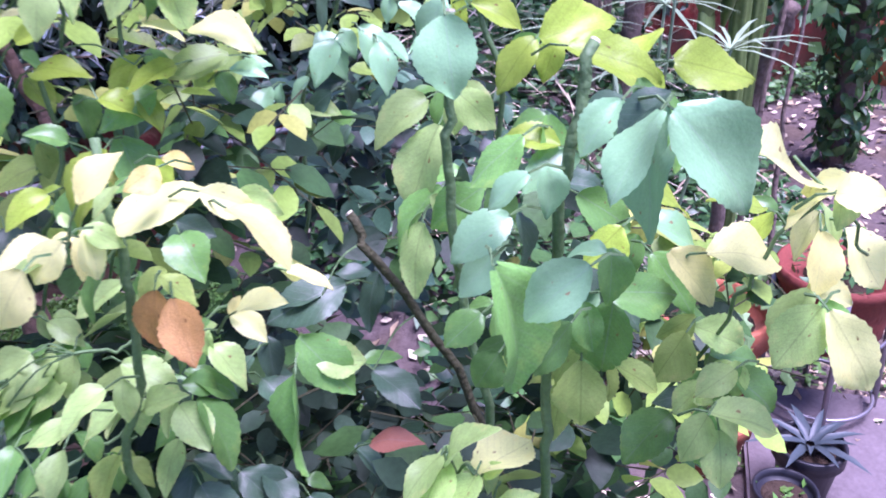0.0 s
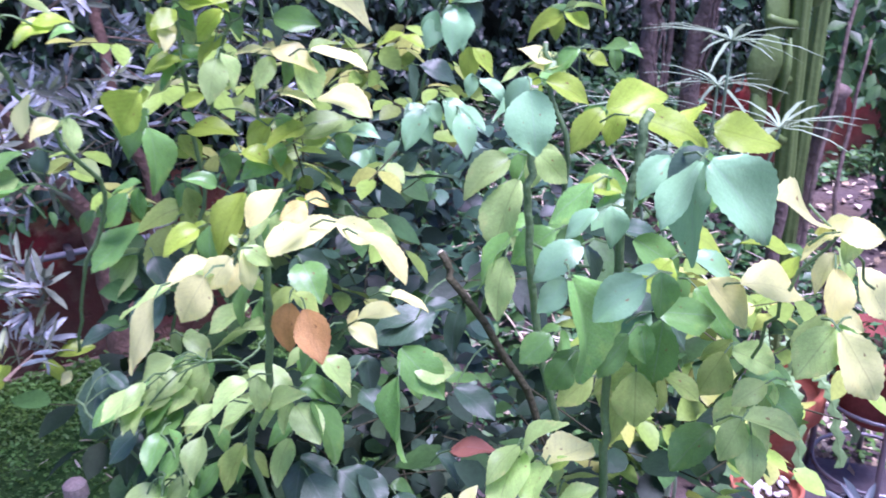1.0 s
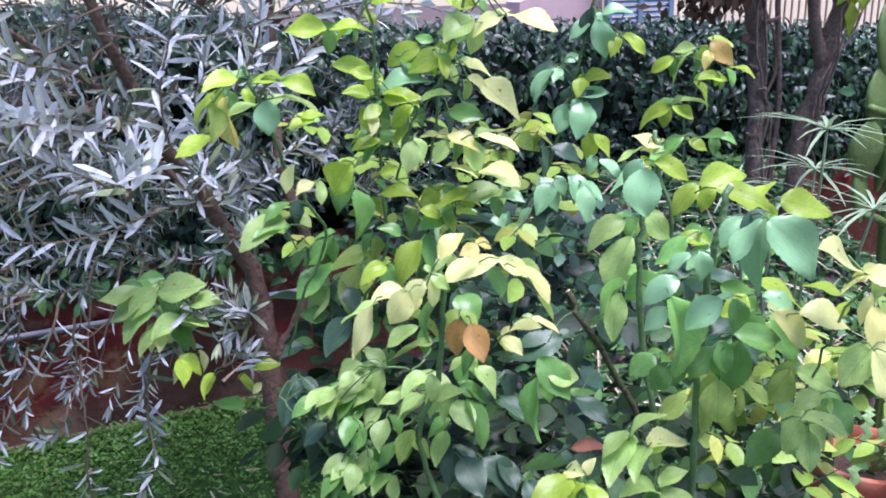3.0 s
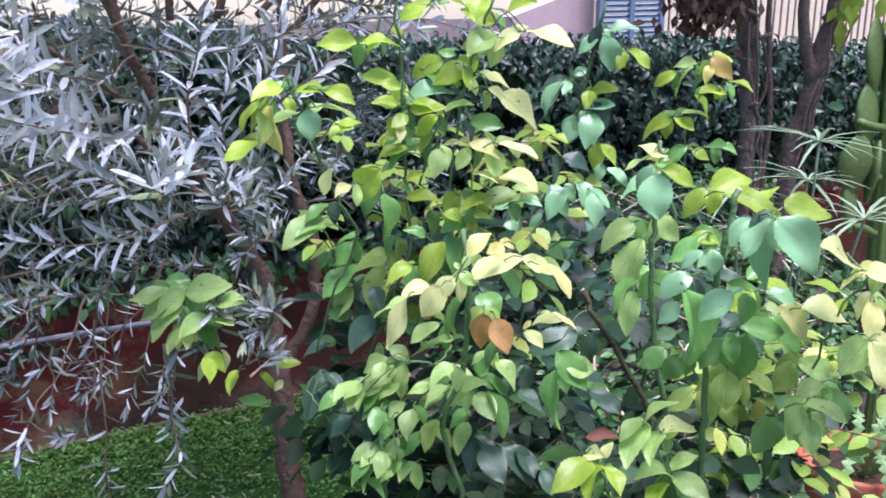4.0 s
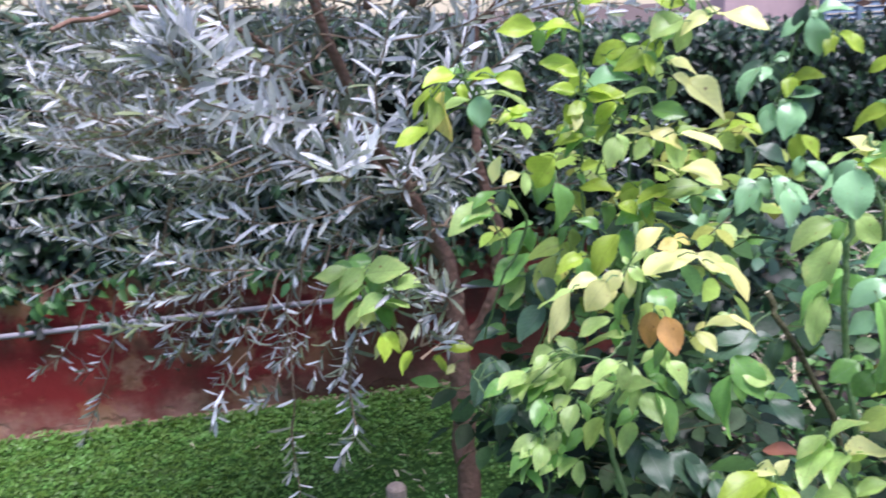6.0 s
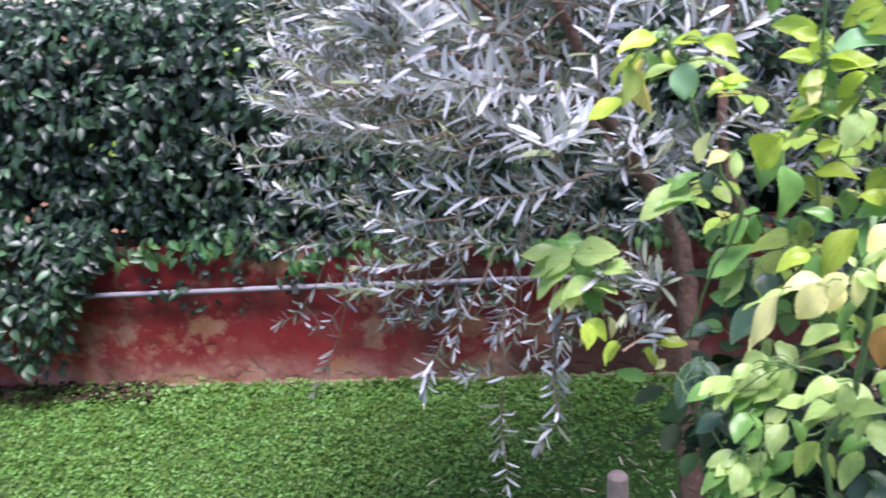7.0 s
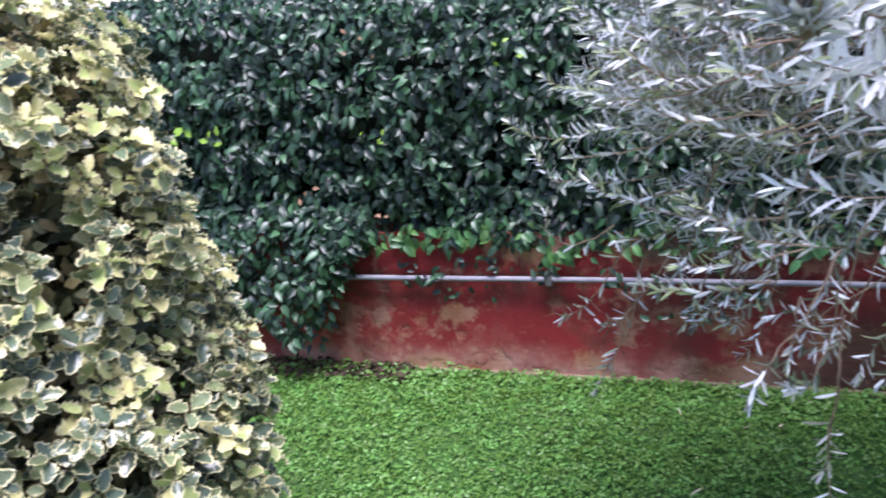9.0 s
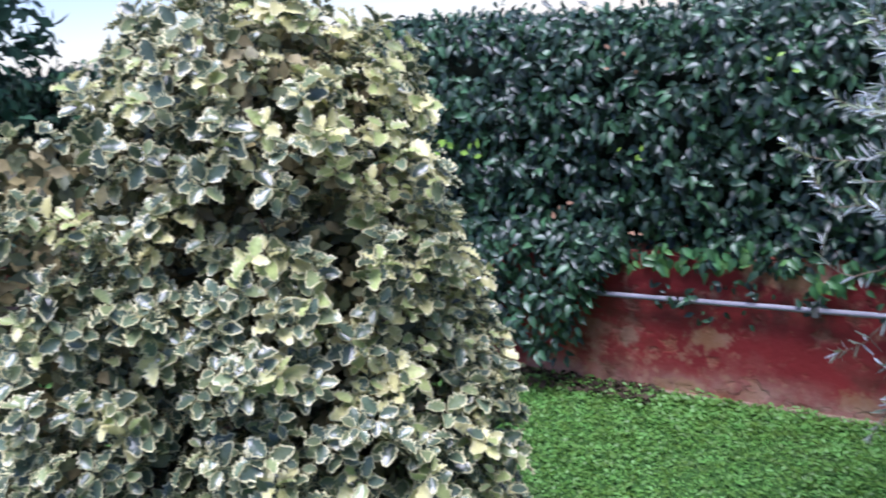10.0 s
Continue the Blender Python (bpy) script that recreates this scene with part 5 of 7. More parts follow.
rose_cane(low_rose, [(1.622, 1.58, 1.154), (1.632, 1.579, 1.128), (1.645, 1.575, 1.1), (1.648, 1.574, 1.066)], 0.0022, [
    ("p", 1.617, 1.577, 1.156, 1.632, 1.563, 1.186, 0.45), ("y", 1.634, 1.571, 1.144, 1.681, 1.583, 1.139, 0.42), ("p", 1.616, 1.579, 1.162, 1.587, 1.574, 1.155, 0.5),
    ("p", 1.62, 1.582, 1.155, 1.581, 1.559, 1.138, 0.52), ("p", 1.63, 1.569, 1.148, 1.601, 1.551, 1.141, 0.5), ("p", 1.641, 1.567, 1.104, 1.604, 1.561, 1.122, 0.55),
    ("p", 1.643, 1.567, 1.107, 1.667, 1.56, 1.12, 0.5), ("p", 1.644, 1.566, 1.103, 1.658, 1.533, 1.094, 0.6), ("l", 1.639, 1.565, 1.096, 1.607, 1.555, 1.089, 0.5),
    ("p", 1.642, 1.577, 1.136, 1.647, 1.567, 1.148, 0.5), ("t", 1.666, 1.591, 1.107, 1.701, 1.585, 1.103, 0.3), ("g", 1.657, 1.574, 1.076, 1.674, 1.56, 1.058, 0.5)])
rose_cane(low_rose, [(1.564, 1.573, 1.138), (1.574, 1.568, 1.102), (1.602, 1.57, 1.058)], 0.0018, [
    ("l", 1.557, 1.571, 1.139, 1.513, 1.565, 1.131, 0.5), ("l", 1.562, 1.567, 1.135, 1.532, 1.543, 1.124, 0.5), ("l", 1.566, 1.565, 1.133, 1.565, 1.539, 1.123, 0.55),
    ("y", 1.558, 1.582, 1.139, 1.559, 1.56, 1.147, 0.7), ("y", 1.572, 1.574, 1.135, 1.58, 1.575, 1.148, 0.7), ("l", 1.569, 1.554, 1.106, 1.574, 1.528, 1.1, 0.55),
    ("p", 1.551, 1.562, 1.103, 1.52, 1.551, 1.099, 0.5)])
rose_cane(right_rose, [(1.688, 1.663, 1.366), (1.68, 1.655, 1.318), (1.679, 1.653, 1.272), (1.683, 1.646, 1.178), (1.698, 1.64, 1.075)], 0.004, [])
rose_cane(right_rose, [(1.679, 1.648, 1.262), (1.683, 1.617, 1.259), (1.693, 1.593, 1.259)], 0.0016, [])
rose_cane(right_rose, [(1.687, 1.556, 1.37), (1.675, 1.554, 1.332), (1.674, 1.559, 1.273), (1.687, 1.578, 1.169), (1.694, 1.582, 1.055)], 0.004, [])
rose_cane(right_rose, [(1.777, 1.483, 1.311), (1.767, 1.508, 1.259), (1.776, 1.535, 1.196), (1.79, 1.587, 1.104)], 0.0016, [])
rose_cane(right_rose, [(1.746, 1.49, 1.323), (1.757, 1.469, 1.304), (1.796, 1.473, 1.265)], 0.0011, [])
rose_cane(back_rose, [(1.881, 2.026, 1.521), (1.871, 2.042, 1.444), (1.864, 2.052, 1.384), (1.852, 2.081, 1.294), (1.817, 2.118, 1.175), (1.82, 2.137, 1.037)], 0.003, [
    ("b", 1.868, 2.009, 1.478, 1.877, 1.999, 1.432, 0.65), ("b", 1.884, 2.023, 1.483, 1.912, 1.997, 1.492, 0.4), ("b", 1.877, 2.034, 1.477, 1.846, 2.039, 1.459, 0.45),
    ("l", 1.894, 1.995, 1.455, 1.875, 1.986, 1.436, 0.6), ("l", 1.915, 2.016, 1.456, 1.941, 2.001, 1.432, 0.4), ("b", 1.838, 2.062, 1.414, 1.804, 2.058, 1.375, 0.4),
    ("b", 1.856, 2.067, 1.421, 1.877, 2.058, 1.429, 0.5), ("b", 1.839, 2.05, 1.415, 1.821, 2.036, 1.402, 0.7), ("l", 1.873, 2.046, 1.406, 1.871, 2.041, 1.381, 0.8),
    ("l", 1.869, 2.034, 1.404, 1.885, 2, 1.407, 0.4), ("b", 1.862, 2.042, 1.376, 1.883, 2.006, 1.388, 0.4), ("b", 1.855, 2.031, 1.375, 1.854, 2.005, 1.334, 0.65)])
rose_leaves(back_rose, [
    ("b", 1.84, 2.034, 1.369, 1.831, 2.039, 1.335, 0.6)])
rose_leaves(back_rose, [
    ("l", 1.878, 2.023, 1.327, 1.896, 2.007, 1.297, 0.5)])
rose_cane(back_rose, [(1.905, 1.926, 1.341), (1.905, 1.913, 1.285), (1.928, 1.918, 1.16)], 0.004, [
    ("p", 1.89, 1.921, 1.324, 1.854, 1.934, 1.31, 0.4), ("y", 1.914, 1.922, 1.325, 1.877, 1.93, 1.339, 0.4), ("y", 1.913, 1.909, 1.32, 1.892, 1.935, 1.318, 0.4),
    ("l", 1.944, 1.907, 1.329, 1.963, 1.893, 1.318, 0.5), ("g", 1.924, 1.895, 1.338, 1.901, 1.91, 1.317, 0.5), ("g", 1.973, 1.885, 1.336, 1.988, 1.869, 1.329, 0.5),
    ("g", 1.945, 1.886, 1.336, 1.956, 1.857, 1.344, 0.4), ("d", 1.785, 1.98, 1.324, 1.818, 1.96, 1.309, 0.5), ("b", 1.793, 2.019, 1.277, 1.803, 1.988, 1.242, 0.6),
    ("b", 1.821, 1.99, 1.279, 1.831, 1.961, 1.236, 0.6), ("d", 1.786, 1.991, 1.227, 1.759, 2.005, 1.202, 0.5), ("d", 1.787, 1.963, 1.201, 1.762, 1.965, 1.171, 0.6)])
rose_cane(back_rose, [(2.094, 2.043, 1.443), (2.088, 2.043, 1.392), (2.076, 2.072, 1.338), (2.085, 2.08, 1.235)], 0.0018, [
    ("o", 2.084, 2.035, 1.439, 2.102, 2.008, 1.411, 0.7), ("o", 2.074, 2.028, 1.428, 2.06, 2.021, 1.404, 0.6), ("p", 2.065, 2.053, 1.425, 2.043, 2.075, 1.387, 0.3),
    ("l", 2.041, 2.063, 1.417, 2.016, 2.083, 1.4, 0.4), ("l", 2.064, 2.036, 1.387, 2.098, 2.015, 1.391, 0.45), ("l", 2.099, 2.011, 1.403, 2.111, 1.975, 1.4, 0.35),
    ("l", 2.091, 2.02, 1.39, 2.089, 2.028, 1.376, 0.6), ("l", 2.052, 2.078, 1.343, 2.017, 2.108, 1.318, 0.45), ("l", 2.049, 2.07, 1.347, 2.059, 2.037, 1.333, 0.6),
    ("p", 2.053, 2.058, 1.355, 2.077, 2.027, 1.355, 0.25)])
rose_leaves(left_rose, [
    ("l", 1.542, 1.884, 1.523, 1.513, 1.879, 1.512, 0.5), ("l", 1.562, 1.877, 1.529, 1.583, 1.853, 1.526, 0.3), ("l", 1.6, 1.859, 1.531, 1.586, 1.846, 1.508, 0.9),
    ("l", 1.624, 1.844, 1.515, 1.645, 1.824, 1.526, 0.35), ("p", 1.608, 1.845, 1.494, 1.575, 1.84, 1.473, 0.8), ("l", 1.591, 1.873, 1.46, 1.551, 1.874, 1.447, 0.6),
    ("g", 1.555, 1.908, 1.454, 1.583, 1.878, 1.441, 0.5), ("l", 1.52, 1.871, 1.417, 1.548, 1.846, 1.421, 0.45), ("l", 1.515, 1.871, 1.411, 1.495, 1.863, 1.4, 0.6),
    ("y", 1.506, 1.872, 1.399, 1.502, 1.856, 1.387, 0.6), ("g", 1.54, 1.894, 1.375, 1.501, 1.893, 1.358, 0.4), ("l", 1.522, 1.901, 1.371, 1.493, 1.899, 1.367, 0.4)])
rose_leaves(left_rose, [
    ("g", 1.385, 1.752, 1.352, 1.361, 1.746, 1.345, 0.45), ("g", 1.582, 1.847, 1.302, 1.544, 1.846, 1.286, 0.6), ("l", 1.573, 1.85, 1.298, 1.577, 1.83, 1.281, 0.55),
    ("l", 1.541, 1.838, 1.273, 1.507, 1.827, 1.234, 0.55), ("t", 1.504, 1.921, 1.229, 1.477, 1.906, 1.185, 0.5), ("d", 1.48, 1.904, 1.211, 1.482, 1.882, 1.189, 0.7),
    ("y", 1.486, 1.755, 1.257, 1.455, 1.753, 1.249, 0.45)])
rose_leaves(left_rose, [
    ("p", 1.517, 1.718, 1.294, 1.499, 1.71, 1.284, 0.5), ("p", 1.485, 1.701, 1.192, 1.458, 1.696, 1.182, 0.5), ("p", 1.468, 1.713, 1.173, 1.442, 1.711, 1.169, 0.4),
    ("t", 1.491, 1.751, 1.109, 1.468, 1.741, 1.087, 0.6), ("g", 1.473, 1.756, 1.099, 1.452, 1.747, 1.082, 0.5), ("p", 1.426, 1.729, 1.196, 1.408, 1.72, 1.187, 0.5),
    ("g", 1.543, 1.737, 1.138, 1.553, 1.707, 1.103, 0.5), ("p", 1.508, 1.733, 1.147, 1.525, 1.716, 1.162, 0.5)])
rose_leaves(left_rose, [
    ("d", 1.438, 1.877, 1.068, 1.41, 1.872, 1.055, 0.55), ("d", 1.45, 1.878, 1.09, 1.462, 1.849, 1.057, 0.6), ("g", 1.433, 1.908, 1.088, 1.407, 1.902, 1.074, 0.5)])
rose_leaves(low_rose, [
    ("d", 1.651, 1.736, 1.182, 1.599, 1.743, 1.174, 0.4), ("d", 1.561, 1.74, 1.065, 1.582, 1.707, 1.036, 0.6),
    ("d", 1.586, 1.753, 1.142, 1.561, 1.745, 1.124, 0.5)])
rose_leaves(back_rose, [
    ("b", 1.835, 2.058, 1.413, 1.797, 2.049, 1.372, 0.45), ("b", 1.853, 2.014, 1.372, 1.833, 1.997, 1.333, 0.8), ("b", 1.845, 2.037, 1.362, 1.822, 2.026, 1.336, 0.7),
    ("g", 1.923, 1.91, 1.326, 1.889, 1.907, 1.31, 0.4), ("l", 1.857, 2.022, 1.403, 1.841, 2.009, 1.384, 0.7), ("l", 1.742, 1.947, 1.362, 1.757, 1.924, 1.355, 0.4),
    ("l", 1.724, 1.952, 1.352, 1.739, 1.936, 1.367, 0.3), ("b", 1.792, 1.988, 1.275, 1.763, 1.977, 1.244, 0.6), ("b", 1.827, 1.97, 1.27, 1.825, 1.945, 1.232, 0.6),
    ("b", 1.74, 2.021, 1.233, 1.71, 2.015, 1.214, 0.5), ("b", 1.773, 2.008, 1.24, 1.749, 1.997, 1.213, 0.5), ("p", 1.758, 2.005, 1.21, 1.787, 1.977, 1.207, 0.35)])
rose_leaves(back_rose, [
    ("b", 1.713, 2.038, 1.248, 1.737, 2.017, 1.259, 0.4), ("b", 1.847, 1.961, 1.305, 1.861, 1.935, 1.285, 0.5)])
rose_leaves(left_rose, [
    ("p", 1.442, 1.852, 1.119, 1.417, 1.835, 1.114, 0.5), ("p", 1.44, 1.848, 1.106, 1.421, 1.832, 1.1, 0.5), ("p", 1.465, 1.851, 1.118, 1.438, 1.834, 1.11, 0.5),
    ("p", 1.483, 1.855, 1.132, 1.452, 1.838, 1.123, 0.5), ("g", 1.47, 1.844, 1.099, 1.437, 1.829, 1.092, 0.5), ("p", 1.484, 1.849, 1.114, 1.457, 1.832, 1.107, 0.5)])
rose_leaves(left_rose, [
    ("p", 1.541, 1.839, 1.09, 1.498, 1.821, 1.077, 0.5), ("p", 1.489, 1.841, 1.091, 1.468, 1.824, 1.083, 0.5), ("g", 1.45, 1.778, 1.109, 1.428, 1.76, 1.095, 0.5),
    ("p", 1.437, 1.769, 1.08, 1.407, 1.755, 1.078, 0.5), ("g", 1.425, 1.766, 1.068, 1.402, 1.748, 1.056, 0.5), ("p", 1.451, 1.767, 1.075, 1.426, 1.749, 1.061, 0.65),
    ("g", 1.47, 1.768, 1.081, 1.446, 1.753, 1.075, 0.5), ("p", 1.47, 1.762, 1.06, 1.444, 1.747, 1.056, 0.5), ("g", 1.416, 1.762, 1.056, 1.427, 1.743, 1.042, 0.5),
    ("t", 1.495, 1.77, 1.089, 1.508, 1.751, 1.078, 0.6), ("p", 1.533, 1.769, 1.089, 1.51, 1.749, 1.069, 0.5)])
rose_leaves(left_rose, [
    ("p", 1.303, 2.162, 1.158, 1.268, 2.15, 1.127, 0.6), ("p", 1.296, 2.157, 1.134, 1.251, 2.151, 1.105, 0.4), ("p", 1.306, 2.159, 1.152, 1.357, 2.123, 1.167, 0.45),
    ("p", 1.339, 2.139, 1.137, 1.372, 2.11, 1.148, 0.5), ("p", 1.328, 2.139, 1.123, 1.289, 2.133, 1.101, 0.55), ("p", 1.322, 2.139, 1.115, 1.355, 2.108, 1.118, 0.45),
    ("p", 1.3, 2.147, 1.108, 1.271, 2.135, 1.083, 0.4), ("y", 1.295, 2.148, 1.104, 1.296, 2.125, 1.088, 0.6), ("p", 1.284, 2.17, 1.158, 1.235, 2.174, 1.152, 0.35),
    ("p", 1.285, 2.165, 1.143, 1.244, 2.162, 1.129, 0.45), ("l", 1.319, 2.126, 1.07, 1.319, 2.1, 1.044, 0.4), ("l", 1.356, 2.103, 1.051, 1.335, 2.089, 1.03, 0.4)])
rose_leaves(left_rose, [
    ("n", 1.522, 1.709, 1.235, 1.515, 1.702, 1.204, 0.65), ("n", 1.526, 1.691, 1.237, 1.522, 1.662, 1.214, 0.65), ("y", 1.48, 1.687, 1.286, 1.464, 1.689, 1.269, 0.8),
    ("y", 1.459, 1.67, 1.285, 1.442, 1.675, 1.259, 0.8), ("y", 1.433, 1.687, 1.272, 1.411, 1.684, 1.232, 0.36), ("y", 1.508, 1.704, 1.279, 1.545, 1.676, 1.299, 0.55),
    ("y", 1.488, 1.673, 1.308, 1.507, 1.671, 1.329, 0.6), ("o", 1.529, 1.684, 1.312, 1.511, 1.679, 1.307, 0.8), ("o", 1.538, 1.705, 1.308, 1.552, 1.702, 1.3, 0.55),
    ("y", 1.542, 1.669, 1.301, 1.564, 1.656, 1.291, 0.6), ("y", 1.546, 1.647, 1.299, 1.563, 1.617, 1.282, 0.5), ("g", 1.563, 1.785, 1.227, 1.563, 1.756, 1.21, 0.9)])
rose_leaves(left_rose, [
    ("y", 1.548, 1.66, 1.236, 1.563, 1.64, 1.249, 0.42), ("y", 1.6, 1.711, 1.22, 1.62, 1.694, 1.211, 0.32), ("p", 1.534, 1.837, 1.179, 1.501, 1.841, 1.163, 0.42),
    ("p", 1.548, 1.831, 1.161, 1.503, 1.842, 1.149, 0.42), ("p", 1.487, 1.874, 1.147, 1.501, 1.852, 1.135, 0.6), ("p", 1.495, 1.846, 1.135, 1.483, 1.836, 1.102, 0.58),
    ("p", 1.511, 1.78, 1.154, 1.534, 1.752, 1.138, 0.5), ("g", 1.535, 1.741, 1.149, 1.555, 1.735, 1.139, 0.75), ("p", 1.531, 1.741, 1.135, 1.535, 1.711, 1.119, 0.75),
    ("p", 1.5, 1.741, 1.15, 1.472, 1.742, 1.133, 0.5), ("p", 1.462, 1.748, 1.13, 1.446, 1.727, 1.111, 0.55), ("g", 1.572, 1.652, 1.191, 1.561, 1.635, 1.14, 0.36)])
rose_leaves(left_rose, [
    ("p", 1.593, 1.671, 1.182, 1.618, 1.658, 1.177, 0.8), ("l", 1.48, 1.866, 1.355, 1.463, 1.881, 1.322, 0.9), ("g", 1.481, 1.857, 1.33, 1.482, 1.842, 1.286, 0.28),
    ("t", 1.514, 1.905, 1.264, 1.518, 1.906, 1.236, 0.55), ("p", 1.517, 1.791, 1.386, 1.506, 1.782, 1.36, 0.7), ("p", 1.577, 1.843, 1.373, 1.561, 1.843, 1.352, 0.65),
    ("y", 1.577, 1.844, 1.379, 1.601, 1.819, 1.37, 0.4), ("y", 1.59, 1.8, 1.383, 1.623, 1.78, 1.371, 0.32)])
rose_leaves(right_rose, [
    ("b", 1.678, 1.654, 1.367, 1.672, 1.639, 1.33, 0.85), ("b", 1.79, 1.798, 1.33, 1.752, 1.802, 1.308, 0.4), ("l", 1.798, 1.788, 1.338, 1.829, 1.768, 1.32, 0.55),
    ("l", 1.714, 1.625, 1.355, 1.691, 1.629, 1.333, 0.5), ("l", 1.749, 1.646, 1.345, 1.738, 1.645, 1.324, 0.75), ("l", 1.699, 1.585, 1.361, 1.736, 1.558, 1.347, 0.38),
    ("l", 1.744, 1.559, 1.351, 1.782, 1.539, 1.342, 0.58), ("b", 1.659, 1.487, 1.363, 1.686, 1.462, 1.324, 0.6), ("b", 1.645, 1.481, 1.367, 1.619, 1.479, 1.343, 0.52),
    ("b", 1.684, 1.535, 1.35, 1.664, 1.537, 1.331, 0.58), ("b", 1.689, 1.564, 1.316, 1.66, 1.568, 1.305, 0.55), ("b", 1.637, 1.54, 1.327, 1.621, 1.549, 1.315, 0.55)])
rose_leaves(right_rose, [
    ("p", 1.723, 1.739, 1.294, 1.686, 1.748, 1.271, 0.58), ("p", 1.72, 1.722, 1.281, 1.694, 1.723, 1.23, 0.58), ("p", 1.701, 1.676, 1.317, 1.719, 1.661, 1.296, 0.7),
    ("p", 1.664, 1.661, 1.251, 1.649, 1.655, 1.211, 0.55), ("g", 1.71, 1.707, 1.246, 1.673, 1.714, 1.215, 0.5), ("g", 1.699, 1.65, 1.267, 1.672, 1.667, 1.245, 0.7),
    ("b", 1.641, 1.556, 1.301, 1.614, 1.563, 1.286, 0.6), ("b", 1.649, 1.578, 1.268, 1.634, 1.585, 1.249, 0.7), ("g", 1.601, 1.518, 1.305, 1.613, 1.515, 1.242, 0.44),
    ("b", 1.629, 1.494, 1.306, 1.609, 1.507, 1.284, 0.7), ("b", 1.705, 1.564, 1.24, 1.681, 1.566, 1.212, 0.62), ("g", 1.755, 1.629, 1.255, 1.786, 1.612, 1.229, 0.6)])
rose_leaves(right_rose, [
    ("l", 1.705, 1.548, 1.279, 1.685, 1.552, 1.264, 0.85), ("g", 1.688, 1.541, 1.252, 1.722, 1.524, 1.247, 0.62), ("g", 1.757, 1.571, 1.238, 1.763, 1.543, 1.212, 0.58),
    ("g", 1.701, 1.546, 1.24, 1.699, 1.549, 1.194, 0.75), ("t", 1.689, 1.554, 1.204, 1.683, 1.546, 1.171, 0.85), ("t", 1.705, 1.579, 1.17, 1.686, 1.573, 1.143, 0.5),
    ("t", 1.72, 1.586, 1.187, 1.694, 1.601, 1.163, 0.5), ("t", 1.749, 1.536, 1.207, 1.733, 1.541, 1.18, 0.75), ("p", 1.764, 1.542, 1.202, 1.791, 1.525, 1.187, 0.62),
    ("p", 1.76, 1.471, 1.25, 1.74, 1.477, 1.222, 0.75), ("y", 1.758, 1.466, 1.251, 1.771, 1.443, 1.214, 0.6), ("p", 1.753, 1.506, 1.198, 1.733, 1.512, 1.187, 0.75)])
rose_leaves(right_rose, [
    ("p", 1.764, 1.53, 1.171, 1.748, 1.537, 1.153, 0.7), ("p", 1.73, 1.501, 1.184, 1.761, 1.482, 1.17, 0.55), ("p", 1.728, 1.501, 1.183, 1.719, 1.507, 1.154, 0.62),
    ("p", 1.738, 1.5, 1.169, 1.732, 1.489, 1.141, 0.62), ("g", 1.763, 1.55, 1.137, 1.732, 1.557, 1.113, 0.75),
    ("g", 1.688, 1.637, 1.193, 1.665, 1.642, 1.177, 0.8), ("g", 1.645, 1.568, 1.22, 1.636, 1.576, 1.197, 0.8), ("t", 1.757, 1.668, 1.121, 1.728, 1.675, 1.102, 0.65),
    ("t", 1.703, 1.544, 1.202, 1.718, 1.527, 1.188, 0.6), ("l", 1.682, 1.569, 1.32, 1.662, 1.585, 1.325, 0.38), ("y", 1.788, 1.494, 1.272, 1.777, 1.484, 1.244, 0.6)])
rose_leaves(right_rose, [
    ("y", 1.802, 1.489, 1.27, 1.819, 1.472, 1.239, 0.6), ("y", 1.733, 1.518, 1.268, 1.775, 1.501, 1.259, 0.36), ("y", 1.741, 1.466, 1.315, 1.724, 1.475, 1.302, 0.5),
    ("y", 1.737, 1.463, 1.317, 1.764, 1.454, 1.311, 0.5), ("g", 1.663, 1.574, 1.328, 1.64, 1.584, 1.307, 0.5), ("l", 1.821, 1.654, 1.238, 1.865, 1.628, 1.221, 0.36),
    ("b", 1.731, 1.556, 1.271, 1.758, 1.54, 1.258, 0.48), ("g", 1.77, 1.519, 1.182, 1.794, 1.504, 1.153, 0.7), ("y", 1.713, 1.487, 1.333, 1.764, 1.49, 1.308, 0.45),
    ("l", 1.794, 1.53, 1.27, 1.763, 1.542, 1.28, 0.35), ("g", 1.664, 1.538, 1.245, 1.65, 1.547, 1.217, 0.6)])


# a lane between the bushes through which the ground beyond shows
GAP_FROM = np.array([1.628, 1.647, 1.157])
GAP_WAY = unit(np.array([3.098, 3.613, 0.0]) - GAP_FROM)


